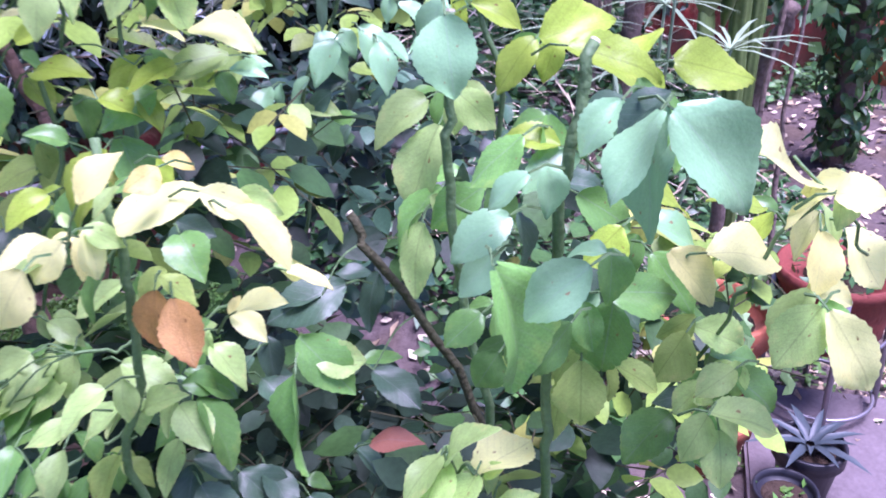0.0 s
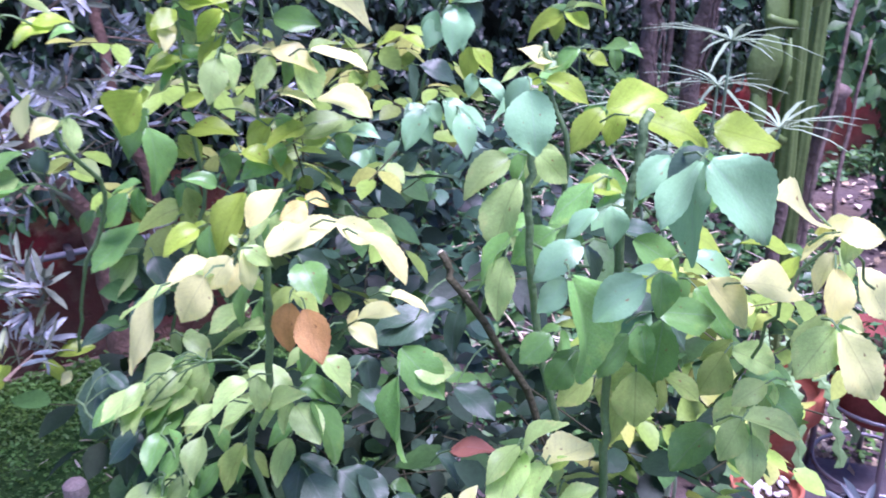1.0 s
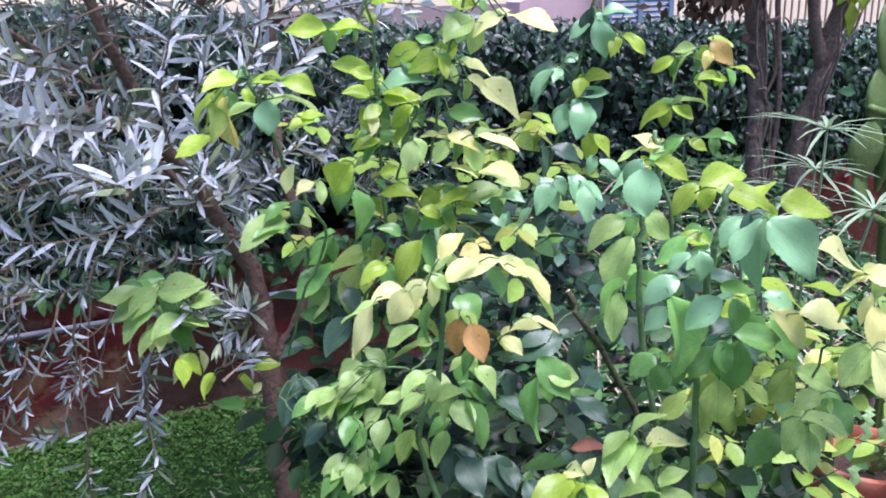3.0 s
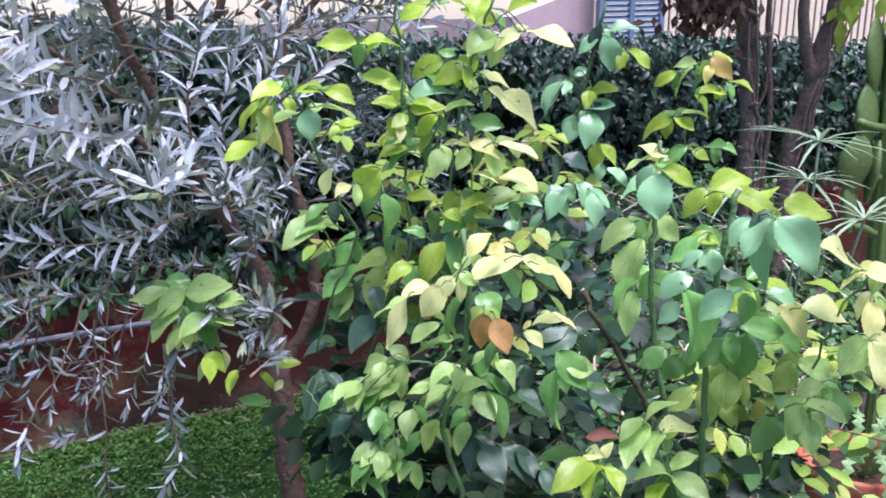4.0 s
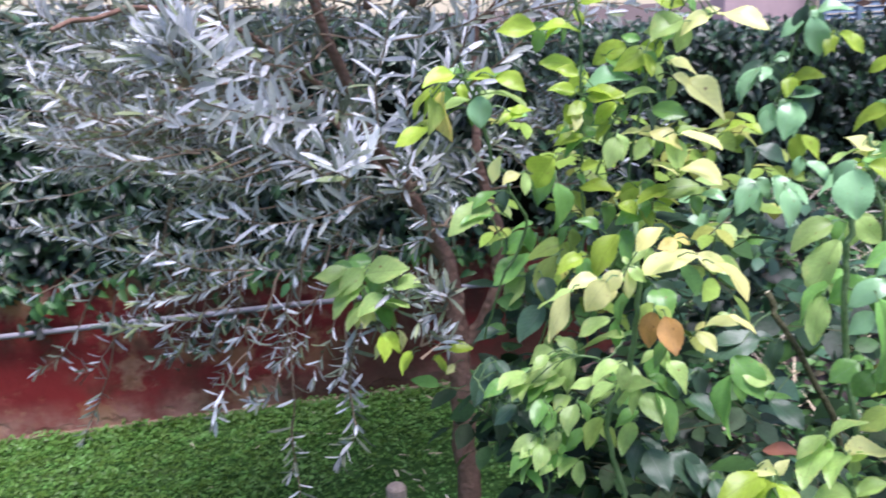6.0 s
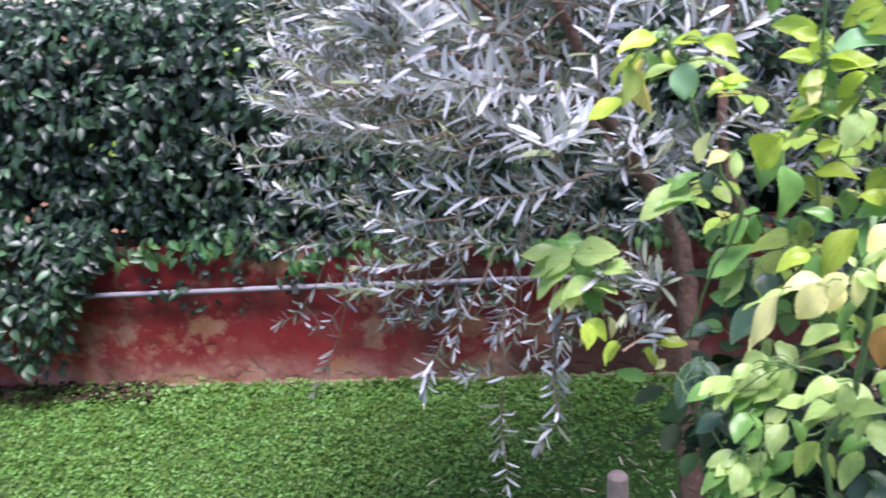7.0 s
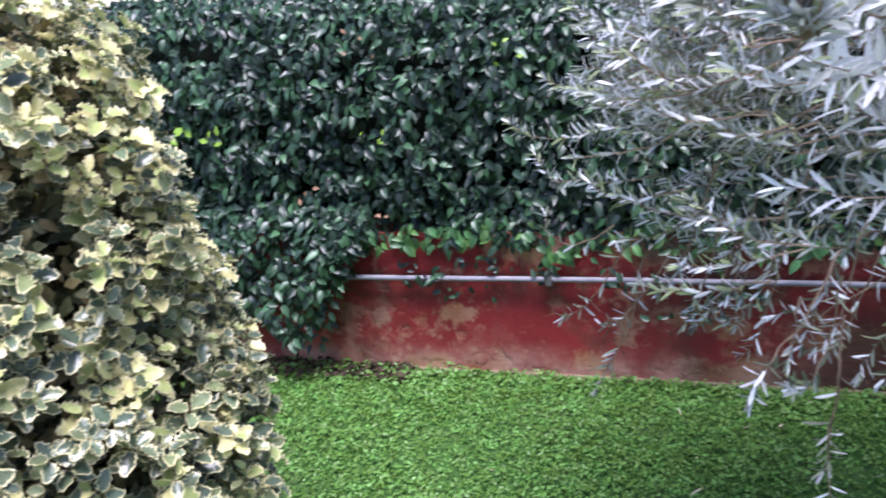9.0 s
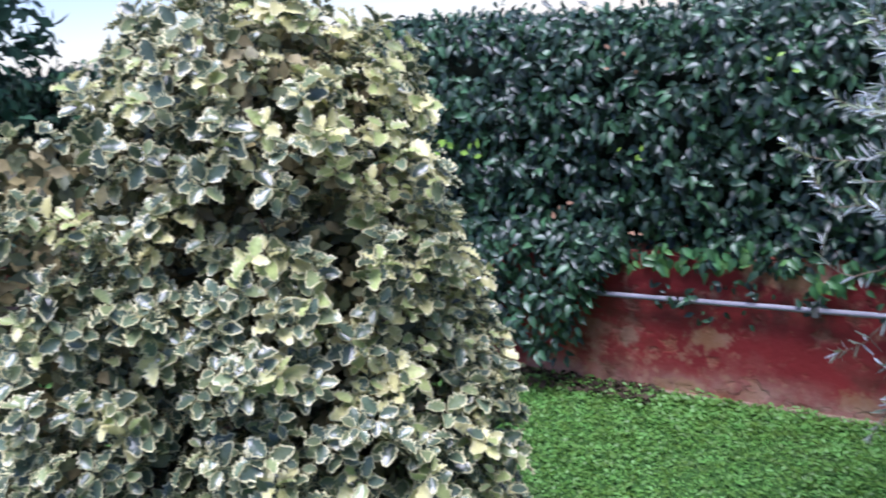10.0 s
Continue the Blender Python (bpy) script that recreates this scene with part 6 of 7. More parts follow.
def rose_fill(bush, center, spread, n, seed, size=(0.032, 0.05), mat=None):
    """The leaves deeper in a bush, in sprays of five."""
    r = np.random.default_rng(seed)
    P, A, N, S = [], [], [], []
    stems = []
    for i in range(n):
        d = r.normal(0, 1, 3)
        c = np.array(center) + d / np.linalg.norm(d) * np.array(spread) * r.random() ** 0.4
        if np.linalg.norm(np.cross(c - GAP_FROM, GAP_WAY)) < 0.075:
            continue
        out = unit(np.array([r.normal(0, 1), r.normal(0, 1), r.normal(-0.1, 0.35)]))
        side = unit(np.cross(out, [0, 0, 1]))
        s = r.uniform(*size)
        stems.append(tube([Vector(c - out * 0.03 - np.array(bush.location)), Vector(c + out * s * 1.6 - np.array(bush.location))], [0.0009, 0.0007], 4, False))
        for k, (u, v, a) in enumerate(((0.1, 0.06, 1), (0.1, -0.06, -1), (0.8, 0.06, 1), (0.8, -0.06, -1), (1.5, 0, 0))):
            P.append(c + out * u * s + side * v * s)
            A.append(out * (0.45 if a else 1) + side * a * 0.9 + (0, 0, r.normal(-0.25, 0.25)))
            N.append(np.array([0, -0.2, 1]) + r.normal(0, 0.35, 3))
            S.append(s * r.uniform(0.8, 1.1))
    P, A, N, S = map(np.array, (P, A, N, S))
    part("stalk", mesh_from("stalk", *join(*stems), [M_CANE_OLD]), bush, "", "stuff")
    part("inner_leaves", scatter("inner_leaves", LEAF_ROSE_LOW, P - np.array(bush.location), A, N, S, [mat or M_INNER], smooth=True), bush, "green leaves inside the bush, most coloured dark for the shade", "stuff")


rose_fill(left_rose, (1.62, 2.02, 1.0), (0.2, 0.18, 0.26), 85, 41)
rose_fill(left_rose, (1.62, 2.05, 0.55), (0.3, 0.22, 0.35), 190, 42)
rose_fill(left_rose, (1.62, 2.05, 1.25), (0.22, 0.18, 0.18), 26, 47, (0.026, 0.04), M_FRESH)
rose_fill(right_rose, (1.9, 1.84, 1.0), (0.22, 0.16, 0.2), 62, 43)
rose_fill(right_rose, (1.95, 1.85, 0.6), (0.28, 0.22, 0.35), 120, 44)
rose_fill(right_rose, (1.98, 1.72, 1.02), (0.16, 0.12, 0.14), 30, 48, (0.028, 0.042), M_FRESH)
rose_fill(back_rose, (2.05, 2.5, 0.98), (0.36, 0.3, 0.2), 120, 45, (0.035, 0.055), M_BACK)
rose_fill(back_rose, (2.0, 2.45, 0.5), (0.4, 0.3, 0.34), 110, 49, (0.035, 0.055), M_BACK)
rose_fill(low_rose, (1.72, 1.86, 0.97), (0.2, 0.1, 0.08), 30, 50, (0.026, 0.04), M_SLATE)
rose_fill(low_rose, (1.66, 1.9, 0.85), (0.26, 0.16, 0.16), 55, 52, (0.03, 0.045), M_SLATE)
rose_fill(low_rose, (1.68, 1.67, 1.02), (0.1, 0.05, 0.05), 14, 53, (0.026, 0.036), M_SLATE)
rose_fill(back_rose, (1.9, 2.4, 1.22), (0.3, 0.3, 0.12), 22, 46, (0.028, 0.042), M_FRESH)

# ---- the trees by the hedge ----
def bark_tree(points, r0, r1, label):
    ob = thing("tree", (*points[0][:2], 0.0), label, "tree", "trees by the hedge")
    line = limb(ob, points, r0, r1, M_TREE, "trunk", 12, 6, 0.006)
    return ob, line


tree_a, line_a = bark_tree([(3.66, 3.52, -0.03), (3.65, 3.52, 0.85), (3.67, 3.57, 1.3), (3.64, 3.6, 1.7), (3.6, 3.62, 2.6)], 0.034, 0.027, "rough brown tree trunk with stubs standing before the hedge")
limb(tree_a, [(3.66, 3.57, 1.33), (3.6, 3.6, 1.5), (3.45, 3.66, 1.62), (3.3, 3.7, 1.8)], 0.03, 0.015, M_TREE)
limb(tree_a, [(3.71, 3.5, 0.7), (3.73, 3.5, 1.1), (3.72, 3.54, 1.5), (3.74, 3.56, 2.0)], 0.012, 0.01, M_TREE)
limb(tree_a, [(3.5, 3.62, 1.56), (3.42, 3.6, 1.66), (3.3, 3.58, 1.63)], 0.045, 0.02, M_TREE)
tree_b, line_b = bark_tree([(3.74, 3.42, -0.03), (3.77, 3.42, 0.9), (3.82, 3.40, 1.15), (3.87, 3.38, 1.4), (3.9, 3.37, 1.6), (4.0, 3.35, 2.6)], 0.036, 0.03, "leaning grey-brown tree trunk with peeling bark before the hedge")
limb(tree_b, [(3.83, 3.4, 1.2), (3.78, 3.42, 1.4), (3.76, 3.45, 1.8)], 0.03, 0.015, M_TREE)
r = np.random.default_rng(51)
for tree, cx, cy in ((tree_a, 3.4, 3.65), (tree_b, 3.95, 3.3)):
    n = 700
    pos = np.stack([cx + r.normal(0, 0.45, n), cy + r.normal(0, 0.4, n), 2.35 + r.normal(0, 0.28, n)], 1)
    part("crown", scatter("crown", LEAF_SMALL, pos - np.array(tree.location), r.normal(0, 1, (n, 3)), r.normal(0, 0.5, (n, 3)) + (0, 0, 1), r.uniform(0.05, 0.09, n), [ROSE["l"] if tree is tree_b else M_IVY]), tree, "", "stuff")
n = 520
pos = np.stack([3.47 + r.normal(0, 0.075, n), 3.6 + r.normal(0, 0.06, n), 1.53 + r.normal(0, 0.06, n)], 1)
part("dry_leaves", scatter("dry_leaves", LEAF_SMALL, pos - np.array(tree_a.location), r.normal(0, 0.5, (n, 3)) + (0, 0, -0.8), r.normal(0, 0.5, (n, 3)) + (-0.3, -1, 0.3), r.uniform(0.03, 0.06, n), [M_DRY]), tree_a, "dark brown withered leaves", "stuff")
for k in range(9):
    z = 0.85 + 0.085 * k
    an = -2.2 + 1.1 * r.normal()
    limb(tree_a, [(3.66, 3.54, z), (3.66 + 0.06 * math.cos(an), 3.54 + 0.06 * math.sin(an), z + 0.02)], 0.012, 0.008, M_TREE, "stub", 6, 2)
for k in range(3):
    limb(tree_a, [(3.63 + 0.04 * k, 3.48, 0.6), (3.70 - 0.03 * k, 3.50, 0.95), (3.62 + 0.05 * k, 3.52, 1.25), (3.66 - 0.04 * k, 3.55, 1.6)], 0.007, 0.005, M_TREE, "vine", 5, 4, 0.008)
    limb(tree_b, [(3.74 + 0.04 * k, 3.38, 0.85), (3.81 - 0.02 * k, 3.36, 1.1), (3.83 + 0.04 * k, 3.34, 1.35), (3.9, 3.33, 1.6)], 0.006, 0.004, M_TREE, "vine", 5, 4, 0.008)
n = 16
pos = np.stack([3.86 + r.normal(0, 0.09, n), 3.3 + r.normal(0, 0.05, n), 1.5 + r.normal(0, 0.06, n)], 1)
part("leaves", scatter("leaves", LEAF_SMALL, pos - np.array(tree_b.location), r.normal(0, 0.4, (n, 3)) + (0, 0, -1), r.normal(0, 0.3, (n, 3)) + (-0.5, -1, 0.3), r.uniform(0.06, 0.1, n), [ROSE["l"]]), tree_b, "drooping yellow-green leaves", "stuff")

# ---- papyrus, cactus, ivy column ----
papyrus = thing("papyrus_plant", (2.72, 2.42, 0.0), "umbrella papyrus with long thin drooping green rays", "plant")
for k, (hx, hy, hz, rad, cnt) in enumerate(((2.6, 2.27, 1.235, 0.155, 17), (2.68, 2.36, 1.13, 0.13, 15), (2.5, 2.4, 1.11, 0.13, 14), (2.7, 2.22, 1.07, 0.15, 14), (2.62, 2.42, 1.0, 0.13, 12))):
    limb(papyrus, [(2.72 + 0.02 * math.cos(k), 2.42 + 0.02 * math.sin(k), -0.02), ((2.72 + hx) / 2, (2.42 + hy) / 2 + 0.01, hz * 0.55), (hx, hy, hz)], 0.005, 0.003, M_PAPYRUS, "stem", 6)
    rows = [(0, 0.014), (0.3, 0.03), (0.7, 0.024), (1.0, 0.003)]
    an = np.arange(cnt) * 2 * np.pi / cnt + r.normal(0, 0.12, cnt)
    el = r.uniform(0.0, 0.75, cnt)
    al = np.stack([np.cos(an), np.sin(an), el], 1)
    part("umbel", scatter("umbel", blade(rows, 0.3, 0.35), np.tile(np.array([hx, hy, hz]) - np.array(papyrus.location), (cnt, 1)), al, np.tile([0, 0, 1.0], (cnt, 1)), rad * r.uniform(0.7, 1.1, cnt), [M_PAPYRUS]), papyrus, "", "stuff")


def ribbed_column(parent, base, top, radius, ribs=9, name="column"):
    a, b = Vector(base), Vector(top)
    v, f = [], []
    sides, rows = ribs * 4, 16
    for i in range(rows + 1):
        t = i / rows
        c = a.lerp(b, t) - parent.location
        taper = 1.0 if t < 0.85 else math.sqrt(max(0.0, 1 - ((t - 0.85) / 0.15) ** 2)) * 0.95 + 0.05
        for k in range(sides):
            w = 2 * math.pi * k / sides
            q = radius * taper * (1 + 0.13 * math.cos(w * ribs)) * (1 + 0.04 * math.sin(t * 22))
            v.append(c + Vector((q * math.cos(w), q * math.sin(w), 0)))
    f = [(i * sides + k, i * sides + (k + 1) % sides, (i + 1) * sides + (k + 1) % sides, (i + 1) * sides + k) for i in range(rows) for k in range(sides)]
    f.append(tuple(rows * sides + k for k in range(sides)))
    return part(name, mesh_from(name, v, f, [M_CACTUS], True), parent)


def pad(parent, center, turn, tilt, h, w):
    """A flat oval cactus pad with thickness."""
    v, f = [], []
    m = pose(*local(parent, center), tilt, 0, turn)
    sides, rows = 16, 10
    for i in range(rows + 1):
        t = i / rows
        ww = w * math.sin(math.pi * min(max(t, 0.02), 0.985)) ** 0.6 * (0.75 + 0.35 * t)
        for k in range(sides):
            an = 2 * math.pi * k / sides
            v.append(m @ Vector((ww * math.cos(an), 0.012 * math.sin(an) * (0.4 + math.sin(math.pi * t)), h * t)))
    f = [(i * sides + k, i * sides + (k + 1) % sides, (i + 1) * sides + (k + 1) % sides, (i + 1) * sides + k) for i in range(rows) for k in range(sides)]
    return part("pad", mesh_from("pad", v, f, [M_CACTUS], True), parent)


cactus = thing("cactus", (3.33, 2.65, 0.0), "tall green columnar cactus with flat pads and a woody stem", "cactus")
limb(cactus, [(3.34, 2.65, -0.02), (3.335, 2.65, 0.4), (3.318, 2.645, 0.8)], 0.02, 0.02, M_TREE, "stem", 10)
ribbed_column(cactus, (3.318, 2.645, 0.74), (3.262, 2.64, 1.6), 0.024, 6, "stem")
ribbed_column(cactus, (3.45, 2.70, -0.02), (3.455, 2.70, 1.5), 0.021, 7, "stem")
for c in (((3.17, 2.63, 0.88), 20, -6, 0.17, 0.05), ((3.15, 2.63, 0.99), -15, 6, 0.17, 0.055), ((3.22, 2.65, 1.1), 10, -4, 0.19, 0.06), ((3.22, 2.63, 0.96), 50, 5, 0.18, 0.05), ((3.24, 2.66, 1.26), 15, -5, 0.2, 0.06), ((3.37, 2.66, 1.2), -50, 6, 0.2, 0.06)):
    pad(cactus, *c)
for p in ((3.318, 2.645, 0.86), (3.30, 2.643, 1.02), (3.285, 2.642, 1.16)):
    limb(cactus, [p, (p[0] - 0.05, p[1], p[2] + 0.01), (p[0] - 0.12, p[1] - 0.005, p[2] + 0.03)], 0.013, 0.011, M_CACTUS, "joint", 7, 3)
bare = thing("shrub", (3.45, 2.5, 0.0), "bare brown stems leaning beside the cactus", "shrub")
limb(bare, [(3.66, 2.9, -0.02), (3.6, 2.8, 0.35), (3.562, 2.75, 0.65), (3.557, 2.71, 0.82), (3.55, 2.656, 0.965)], 0.03, 0.022, M_TREE, "stem", 8)
limb(bare, [(3.42, 2.5, -0.02), (3.47, 2.56, 0.4), (3.5, 2.6, 0.75), (3.58, 2.62, 1.1)], 0.011, 0.004, M_TREE, "stem", 6)
limb(bare, [(3.4, 2.62, -0.02), (3.43, 2.64, 0.4), (3.5, 2.66, 0.85), (3.62, 2.7, 1.3)], 0.012, 0.005, M_TREE, "stem", 6)

ivy_post = thing("ivy_column", (4.9, 3.2, 0.0), "post overgrown with dark green ivy", "ivy")
limb(ivy_post, [(4.9, 3.2, -0.02), (4.9, 3.2, 0.8), (4.88, 3.22, 1.7)], 0.05, 0.05, M_TREE, "post")
n = 1500
an, z = r.uniform(0, 6.283, n), r.uniform(0.06, 1.7, n)
q = (0.07 + 0.10 * np.clip(z, 0, 1)) * r.uniform(0.6, 1.25, n)
pos = np.stack([4.9 + q * np.cos(an), 3.2 + q * np.sin(an), z], 1)
part("leaves", scatter("leaves", LEAF_HEDGE, pos - np.array(ivy_post.location), r.normal(0, 0.6, (n, 3)) + (0, 0, -0.7), np.stack([np.cos(an), np.sin(an), 0.5 * np.ones(n)], 1) + r.normal(0, 0.3, (n, 3)), r.uniform(0.04, 0.07, n), [M_IVY]), ivy_post, "", "stuff")
n = 420
pos = np.stack([4.55 + r.normal(0, 0.16, n), 3.3 + r.normal(0, 0.12, n), 0.98 + r.normal(0, 0.16, n)], 1)
part("leaves", scatter("leaves", LEAF_SMALL, pos - np.array(ivy_post.location), r.normal(0, 0.6, (n, 3)) + (-0.3, 0, -0.5), r.normal(0, 0.4, (n, 3)) + (-0.5, -0.5, 0.8), r.uniform(0.05, 0.1, n), [M_IVY]), ivy_post, "broad drooping leaves", "stuff")
for tip in ((4.6, 3.3, 1.1), (4.5, 3.32, 0.95), (4.58, 3.25, 0.85)):
    limb(ivy_post, [(4.9, 3.2, 0.7), (4.75, 3.25, 0.5 + 0.5 * tip[2]), tip], 0.012, 0.004, M_TREE, "branch", 6, 3)

# Added end wall; its orange stands for the red wall in sunlight.
structure("wall_east", box(6.2, 6.4, -2, 4.09, -0.03, 0.3, 0.01), M_ORANGE, "low wall added at the garden's end, orange as sunlit red plaster", "wall")
screen = thing("shrub", (6.8, 2.0, 0.0), "dark green shrubs massed behind the orange wall", "shrub")
n = 3800
pos = np.stack([6.7 + r.normal(0, 0.3, n), r.uniform(-1.0, 4.0, n), 0.2 + 1.7 * r.random(n)], 1)
part("leaves", scatter("leaves", LEAF_SMALL, pos - np.array(screen.location), r.normal(0, 1, (n, 3)), r.normal(0, 0.5, (n, 3)) + (-1, 0, 0.6), r.uniform(0.08, 0.15, n), [M_IVY]), screen, "", "stuff")
for k in range(5):
    limb(screen, [(6.8, 0.0 + k * 0.9, -0.02), (6.8, 0.05 + k * 0.9, 0.8), (6.75, k * 0.9, 1.6)], 0.03, 0.01, M_TREE, "stem", 6)

# ---- pots beside the roses ----
slab = thing("stone_slab", (3.05, 2.03, 0.0), "mauve-grey worn stone slab lying on the earth", "slab")
sv, sf = box(-0.36, 0.36, -0.2, 0.2, -0.02, 0.03, 0.008)
turn = pose(0, 0, 0, 0, 0, 39.5)
part("top", mesh_from("top", [turn @ Vector(p) for p in sv], sf, [M_BOARD]), slab)


def flower_pot(base, radius, height, mat, label, soil=M_POTSOIL):
    ob = thing("flower_pot", base, label, "pot", "flower pots")
    prof = [(radius * 0.68, 0.0), (radius * 0.86, height * 0.74), (radius * 0.88, height * 0.76), (radius, height * 0.77), (radius, height * 0.985), (radius * 0.985, height), (radius * 0.9, height), (radius * 0.88, height * 0.9), (radius * 0.86, height * 0.86)]
    part("body", mesh_from("body", *turned(prof), [mat], True), ob)
    soil_part = part("soil", mesh_from("soil", *turned([(radius * 0.87, height * 0.83), (radius * 0.6, height * 0.88), (0.004, height * 0.89)], 20), [soil], True), ob)
    return ob, soil_part


pot_a, soil_a = flower_pot((2.89, 2.265, -0.005), 0.087, 0.155, M_TERRA, "terracotta flower pot topped with white pebbles")
n = 26
pos = np.stack([r.normal(0, 0.03, n), r.normal(0, 0.03, n), np.full(n, 0.142)], 1)
pebble_mesh = mesh_from("pebble", *turned([(0.002, -0.006), (0.009, -0.003), (0.0115, 0.002), (0.008, 0.007), (0.002, 0.009)], 7), [M_STONE], True)
for p in pos:
    part("pebble", pebble_mesh, soil_a).matrix_basis = pose(*p, r.normal(0, 12), r.normal(0, 12), r.uniform(0, 360)) @ Matrix.Diagonal((*r.uniform(0.7, 1.25, 3), 1))
pot_b, soil_b = flower_pot((2.78, 2.0, 0.03), 0.068, 0.14, M_BLACK, "small black plastic nursery pot with seedlings")
n = 14
part("seedlings", scatter("seedlings", LEAF_SMALL, np.stack([r.normal(0, 0.02, n), r.normal(0, 0.02, n), np.full(n, 0.125)], 1), r.normal(0, 1, (n, 3)) + (0, 0, 0.8), r.normal(0, 0.3, (n, 3)) + (0, 0, 1), np.full(n, 0.02), [M_LAWN]), soil_b, "tiny green seedlings", "stuff")
pot_c, soil_c = flower_pot((2.94, 2.05, 0.03), 0.08, 0.15, M_BLACK, "black plastic pot with a grey-green succulent")
an = np.arange(14) * 2.4
part("succulent", scatter("succulent", blade([(0, 0.08), (0.3, 0.1), (0.7, 0.075), (1.0, 0.005)], 0.5, 0.35), np.stack([0.01 * np.cos(an), 0.01 * np.sin(an), np.full(14, 0.145)], 1), np.stack([np.cos(an), np.sin(an), 0.25 + 0.06 * np.arange(14)], 1), np.tile([0, 0, 1.0], (14, 1)), np.linspace(0.13, 0.07, 14), [M_AGAVE], smooth=True), soil_c, "grey-green succulent rosette")
pot_d, soil_d = flower_pot((3.07, 2.44, -0.005), 0.155, 0.305, M_TERRA, "terracotta pot with a trailing fishbone cactus")


def fishbone(parent, points, width):
    """A flat zigzag stem with deep teeth."""
    line = curved(points, 8)
    v, f = [], []
    for i, p in enumerate(line):
        d = (line[min(i + 1, len(line) - 1)] - line[max(i - 1, 0)]).normalized()
        s = d.cross(Vector((-0.6, -0.6, 0.5))).normalized()
        w1 = width * (1.0 if i % 2 else 0.3)
        w2 = width * (0.3 if i % 2 else 1.0)
        up = d.cross(s) * 0.002
        v += [p - s * w1, p + up, p + s * w2, p - up]
    for i in range(len(line) - 1):
        a, b = 4 * i, 4 * i + 4
        f += [(a, a + 1, b + 1, b), (a + 1, a + 2, b + 2, b + 1), (a + 2, a + 3, b + 3, b + 2), (a + 3, a, b, b + 3)]
    return part("cactus_stem", mesh_from("cactus_stem", v, f, [M_FISH]), parent, "zigzag green cactus stem")


for k in range(7):
    an = -2.6 + k * 0.55
    fishbone(soil_d, [(0.04 * math.cos(an), 0.04 * math.sin(an), 0.26), (0.10 * math.cos(an), 0.10 * math.sin(an), 0.37), (0.18 * math.cos(an), 0.18 * math.sin(an), 0.34), (0.24 * math.cos(an), 0.24 * math.sin(an), 0.16)], 0.018)

stand = thing("plant_stand", (3.28, 2.24, 0.0), "grey metal ring plant stand", "stand")
for z in (0.065, 0.27):
    ring = [(0.14 * math.cos(a * math.pi / 14), 0.14 * math.sin(a * math.pi / 14), z) for a in range(29)]
    part("ring", mesh_from("ring", *tube(ring, [0.0055] * 29, 6), [M_WIRE], True), stand)
for k in range(4):
    a = k * math.pi / 2 - 0.88
    part("leg", mesh_from("leg", *tube([(0.15 * math.cos(a), 0.15 * math.sin(a), 0.42), (0.14 * math.cos(a), 0.14 * math.sin(a), 0.27), (0.15 * math.cos(a), 0.15 * math.sin(a), -0.02)], [0.008] * 3, 7), [M_WIRE], True), stand)
bowl = thing("flower_pot", (3.28, 2.24, 0.2), "dark red terracotta bowl held in a metal stand", "pot", "flower pots")
part("body", mesh_from("body", *turned([(0.05, -0.005), (0.09, 0.02), (0.125, 0.07), (0.13, 0.12), (0.14, 0.2), (0.15, 0.2), (0.15, 0.235), (0.14, 0.235), (0.13, 0.2)]), [M_TERRA_DARK], True), bowl)
part("soil", mesh_from("soil", *turned([(0.131, 0.19), (0.06, 0.205), (0.004, 0.207)], 20), [M_POTSOIL], True), bowl)
n = 120
part("leaves", scatter("leaves", LEAF_SMALL, np.stack([r.normal(0, 0.06, n), r.normal(0, 0.06, n), 0.2 + 0.09 * r.random(n)], 1), r.normal(0, 1, (n, 3)), r.normal(0, 0.4, (n, 3)) + (0, 0, 1), r.uniform(0.02, 0.04, n), [M_IVY]), bowl, "", "stuff")

k = 2600
lx, ly = r.uniform(2.9, 4.4, k), r.uniform(1.8, 2.75, k)
la = r.uniform(0, 6.283, k)
for sel, mat, nm, lb in ((slice(0, 1500), M_LITTER, "small_litter", "small pale fallen leaves"), (slice(1500, k), M_CLOVER, "ground_weeds", "small green weeds on the earth")):
    m = len(lx[sel])
    part(nm, scatter(nm, LEAF_SMALL, np.stack([lx[sel], ly[sel], 0.012 + 0.012 * r.random(m)], 1), np.stack([np.cos(la[sel]), np.sin(la[sel]), r.normal(0.1, 0.3, m)], 1), r.normal(0, 0.4, (m, 3)) + (0, 0, 1), r.uniform(0.015, 0.035, m), [mat]), bed, lb, "stuff")

log = thing("stump", (1.465, 3.24, 0.0), "small pale cut stump in the lawn", "stump")
part("wood", mesh_from("wood", *turned([(0.035, -0.02), (0.032, 0.05), (0.03, 0.12), (0.022, 0.128), (0.004, 0.13)], 9), [M_LOG]), log)
stone = new("stone", mesh_from("stone", *turned([(0.03, -0.01), (0.05, 0.02), (0.042, 0.05), (0.015, 0.065), (0.003, 0.066)], 8), [M_STONE], True))
stone.location = (1.6, 2.98, 0)
tagged(stone, "pale rounded stone lying in the lawn", "stone")

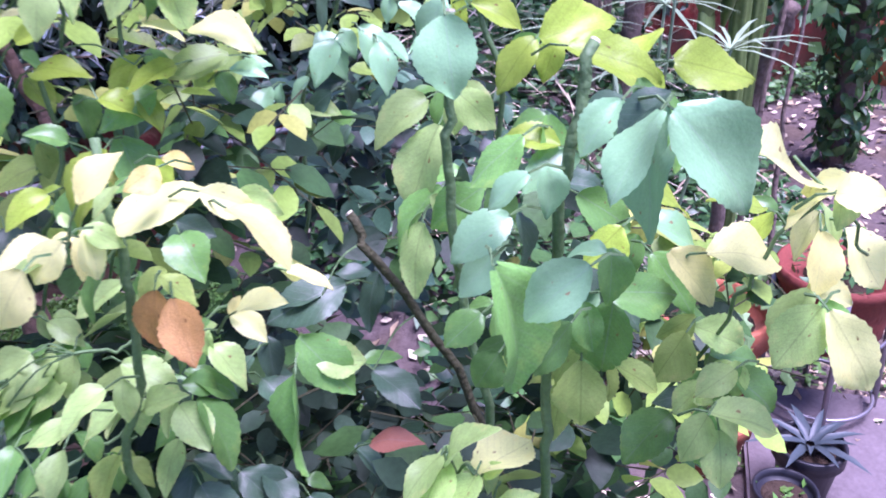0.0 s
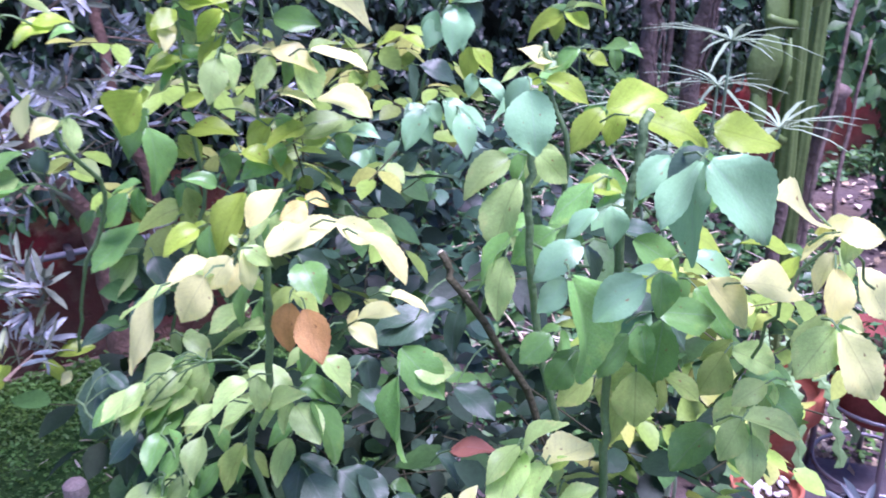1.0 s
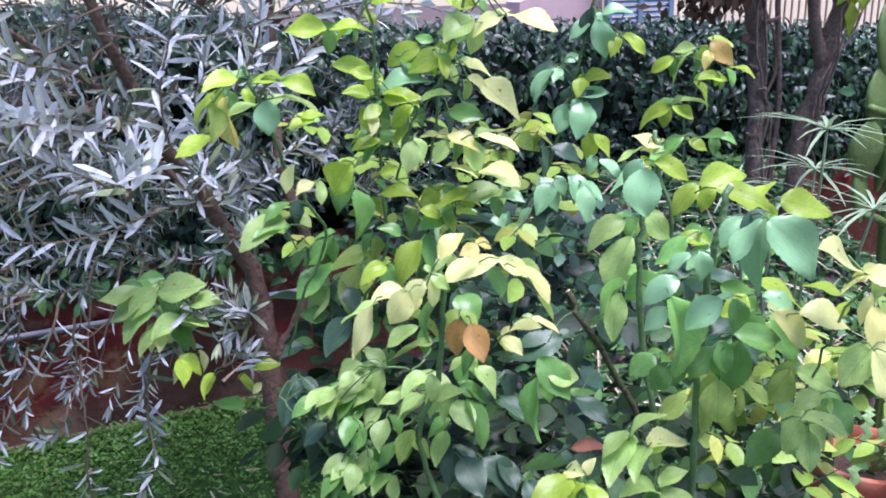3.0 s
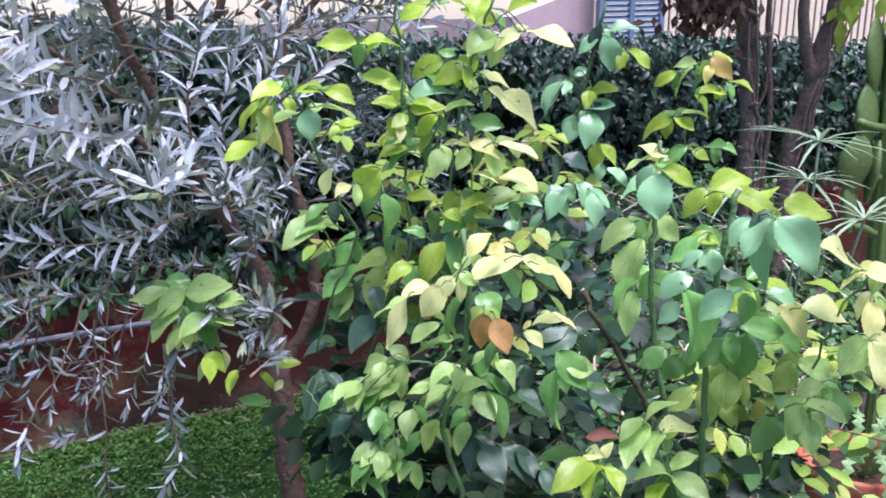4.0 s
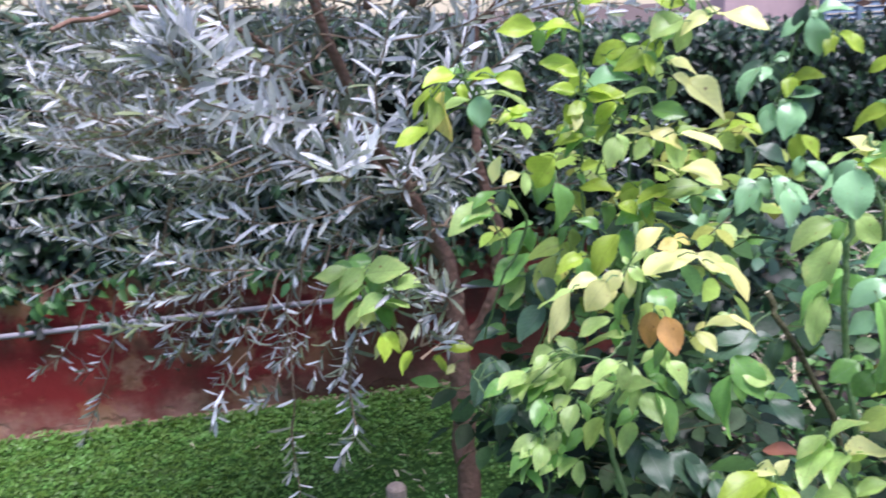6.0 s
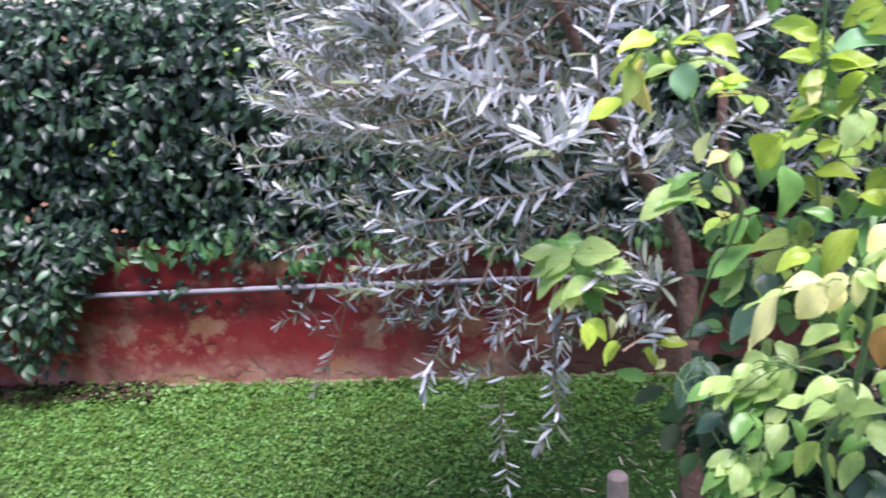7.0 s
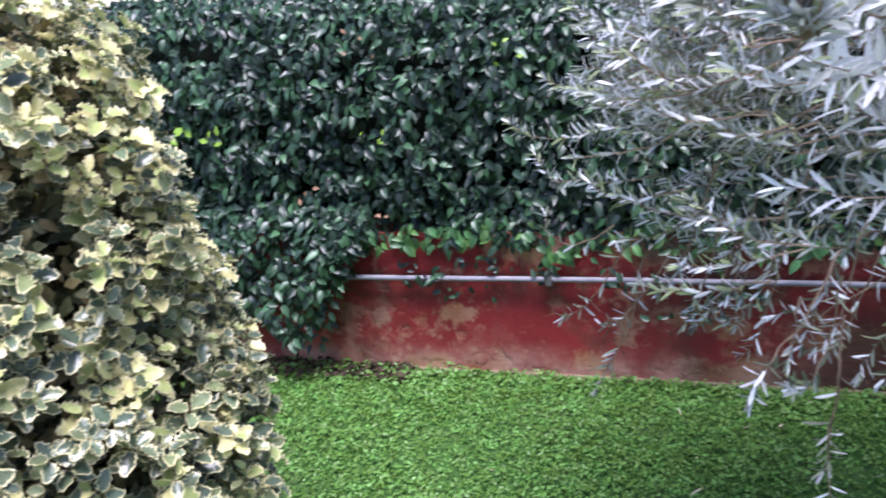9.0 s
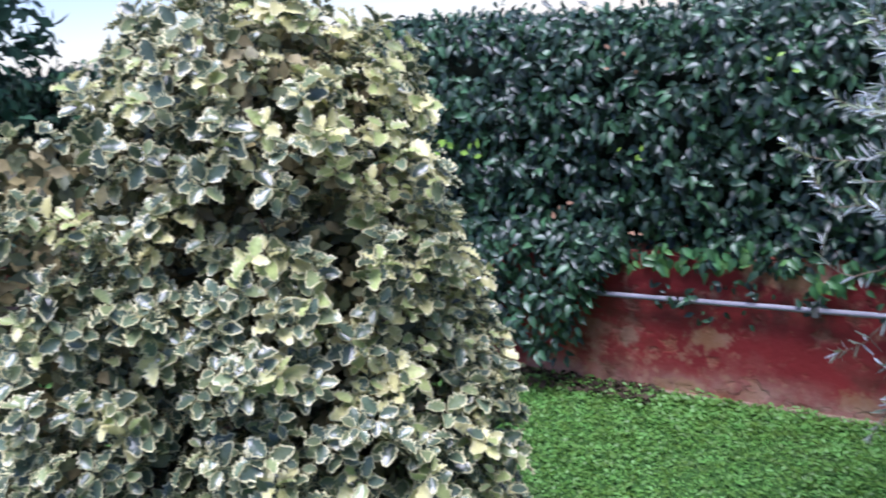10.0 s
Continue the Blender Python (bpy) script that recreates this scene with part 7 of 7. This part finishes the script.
# ---- beyond the hedge ----
house = thing("house", (5.5, 9.3, 0.0), "pink plastered house wall beyond the hedge", "house")
hv = [(0.4, 0, -0.03), (1.45, 0, -0.03), (1.45, 0, 1.9), (1.25, 0, 1.58), (0.4, 0, 1.32), (0.4, 0.3, -0.03), (1.45, 0.3, -0.03), (1.45, 0.3, 1.9), (1.25, 0.3, 1.58), (0.4, 0.3, 1.32)]
part("wall", mesh_from("wall", hv, [(0, 1, 2, 3, 4), (9, 8, 7, 6, 5), (0, 5, 6, 1), (1, 6, 7, 2), (2, 7, 8, 3), (3, 8, 9, 4), (4, 9, 5, 0)], [M_PINK]), house)
gate = thing("gate", (7.33, 9.1, 0.0), "blue-grey louvred metal gate", "gate")
for gx in (-0.44, -0.02, 0.40):
    part("gate_frame", mesh_from("gate_frame", *box(gx - 0.035, gx + 0.035, -0.03, 0.03, -0.03, 2.4, 0.006), [M_BLUE]), gate)
for k in range(34):
    for g0, g1 in ((-0.405, -0.055), (0.015, 0.365)):
        part("louvre", mesh_from("louvre", [(g0, -0.018, 0.3 + 0.06 * k), (g1, -0.018, 0.3 + 0.06 * k), (g1, 0.018, 0.345 + 0.06 * k), (g0, 0.018, 0.345 + 0.06 * k), (g0, -0.012, 0.296 + 0.06 * k), (g1, -0.012, 0.296 + 0.06 * k), (g1, 0.024, 0.341 + 0.06 * k), (g0, 0.024, 0.341 + 0.06 * k)], [(0, 1, 2, 3), (7, 6, 5, 4), (0, 4, 5, 1), (3, 2, 6, 7)], [M_BLUE]), gate)
fence = thing("fence", (9.8, 9.1, 0.0), "brown metal railing before a cream wall", "fence")
for k in range(34):
    part("bar", mesh_from("bar", *box(-1.95 + 0.115 * k - 0.009, -1.95 + 0.115 * k + 0.009, -0.012, 0.012, 0.1, 1.75 + 0.06 * (k % 2), 0.003), [M_RAIL]), fence)
for z in (0.3, 1.5):
    part("rail", mesh_from("rail", *box(-2.0, 2.0, -0.018, 0.018, z, z + 0.04, 0.004), [M_RAIL]), fence)
structure("backdrop", box(7.8, 14, 10.5, 10.7, -0.03, 3.5, 0.02), M_CREAM, "sunny cream house wall beyond the railing", "wall")
conifer = thing("conifer", (-5.2, 3.6, 0.0), "tall dark clipped conifer beyond the garden", "tree")
limb(conifer, [(-5.2, 3.6, -0.02), (-5.2, 3.6, 2.0), (-5.2, 3.6, 3.8)], 0.08, 0.03, M_TREE, "trunk")
n = 5000
cx, cy = r.uniform(-0.75, 0.75, n), r.uniform(-0.75, 0.75, n)
edge = r.random(n) < 0.75
flip = r.random(n) < 0.5
cx = np.where(edge & flip, np.sign(cx) * 0.75, cx)
cy = np.where(edge & ~flip, np.sign(cy) * 0.75, cy)
pos = np.stack([cx, cy, 0.2 + 3.6 * r.random(n)], 1) + r.normal(0, 0.03, (n, 3))
part("foliage", scatter("foliage", LEAF_SMALL, pos, r.normal(0, 0.6, (n, 3)) + (0, 0, 0.4), np.stack([cx, cy, 0.3 * np.ones(n)], 1) + r.normal(0, 0.3, (n, 3)), r.uniform(0.08, 0.16, n), [M_CONIFER]), conifer, "", "stuff")
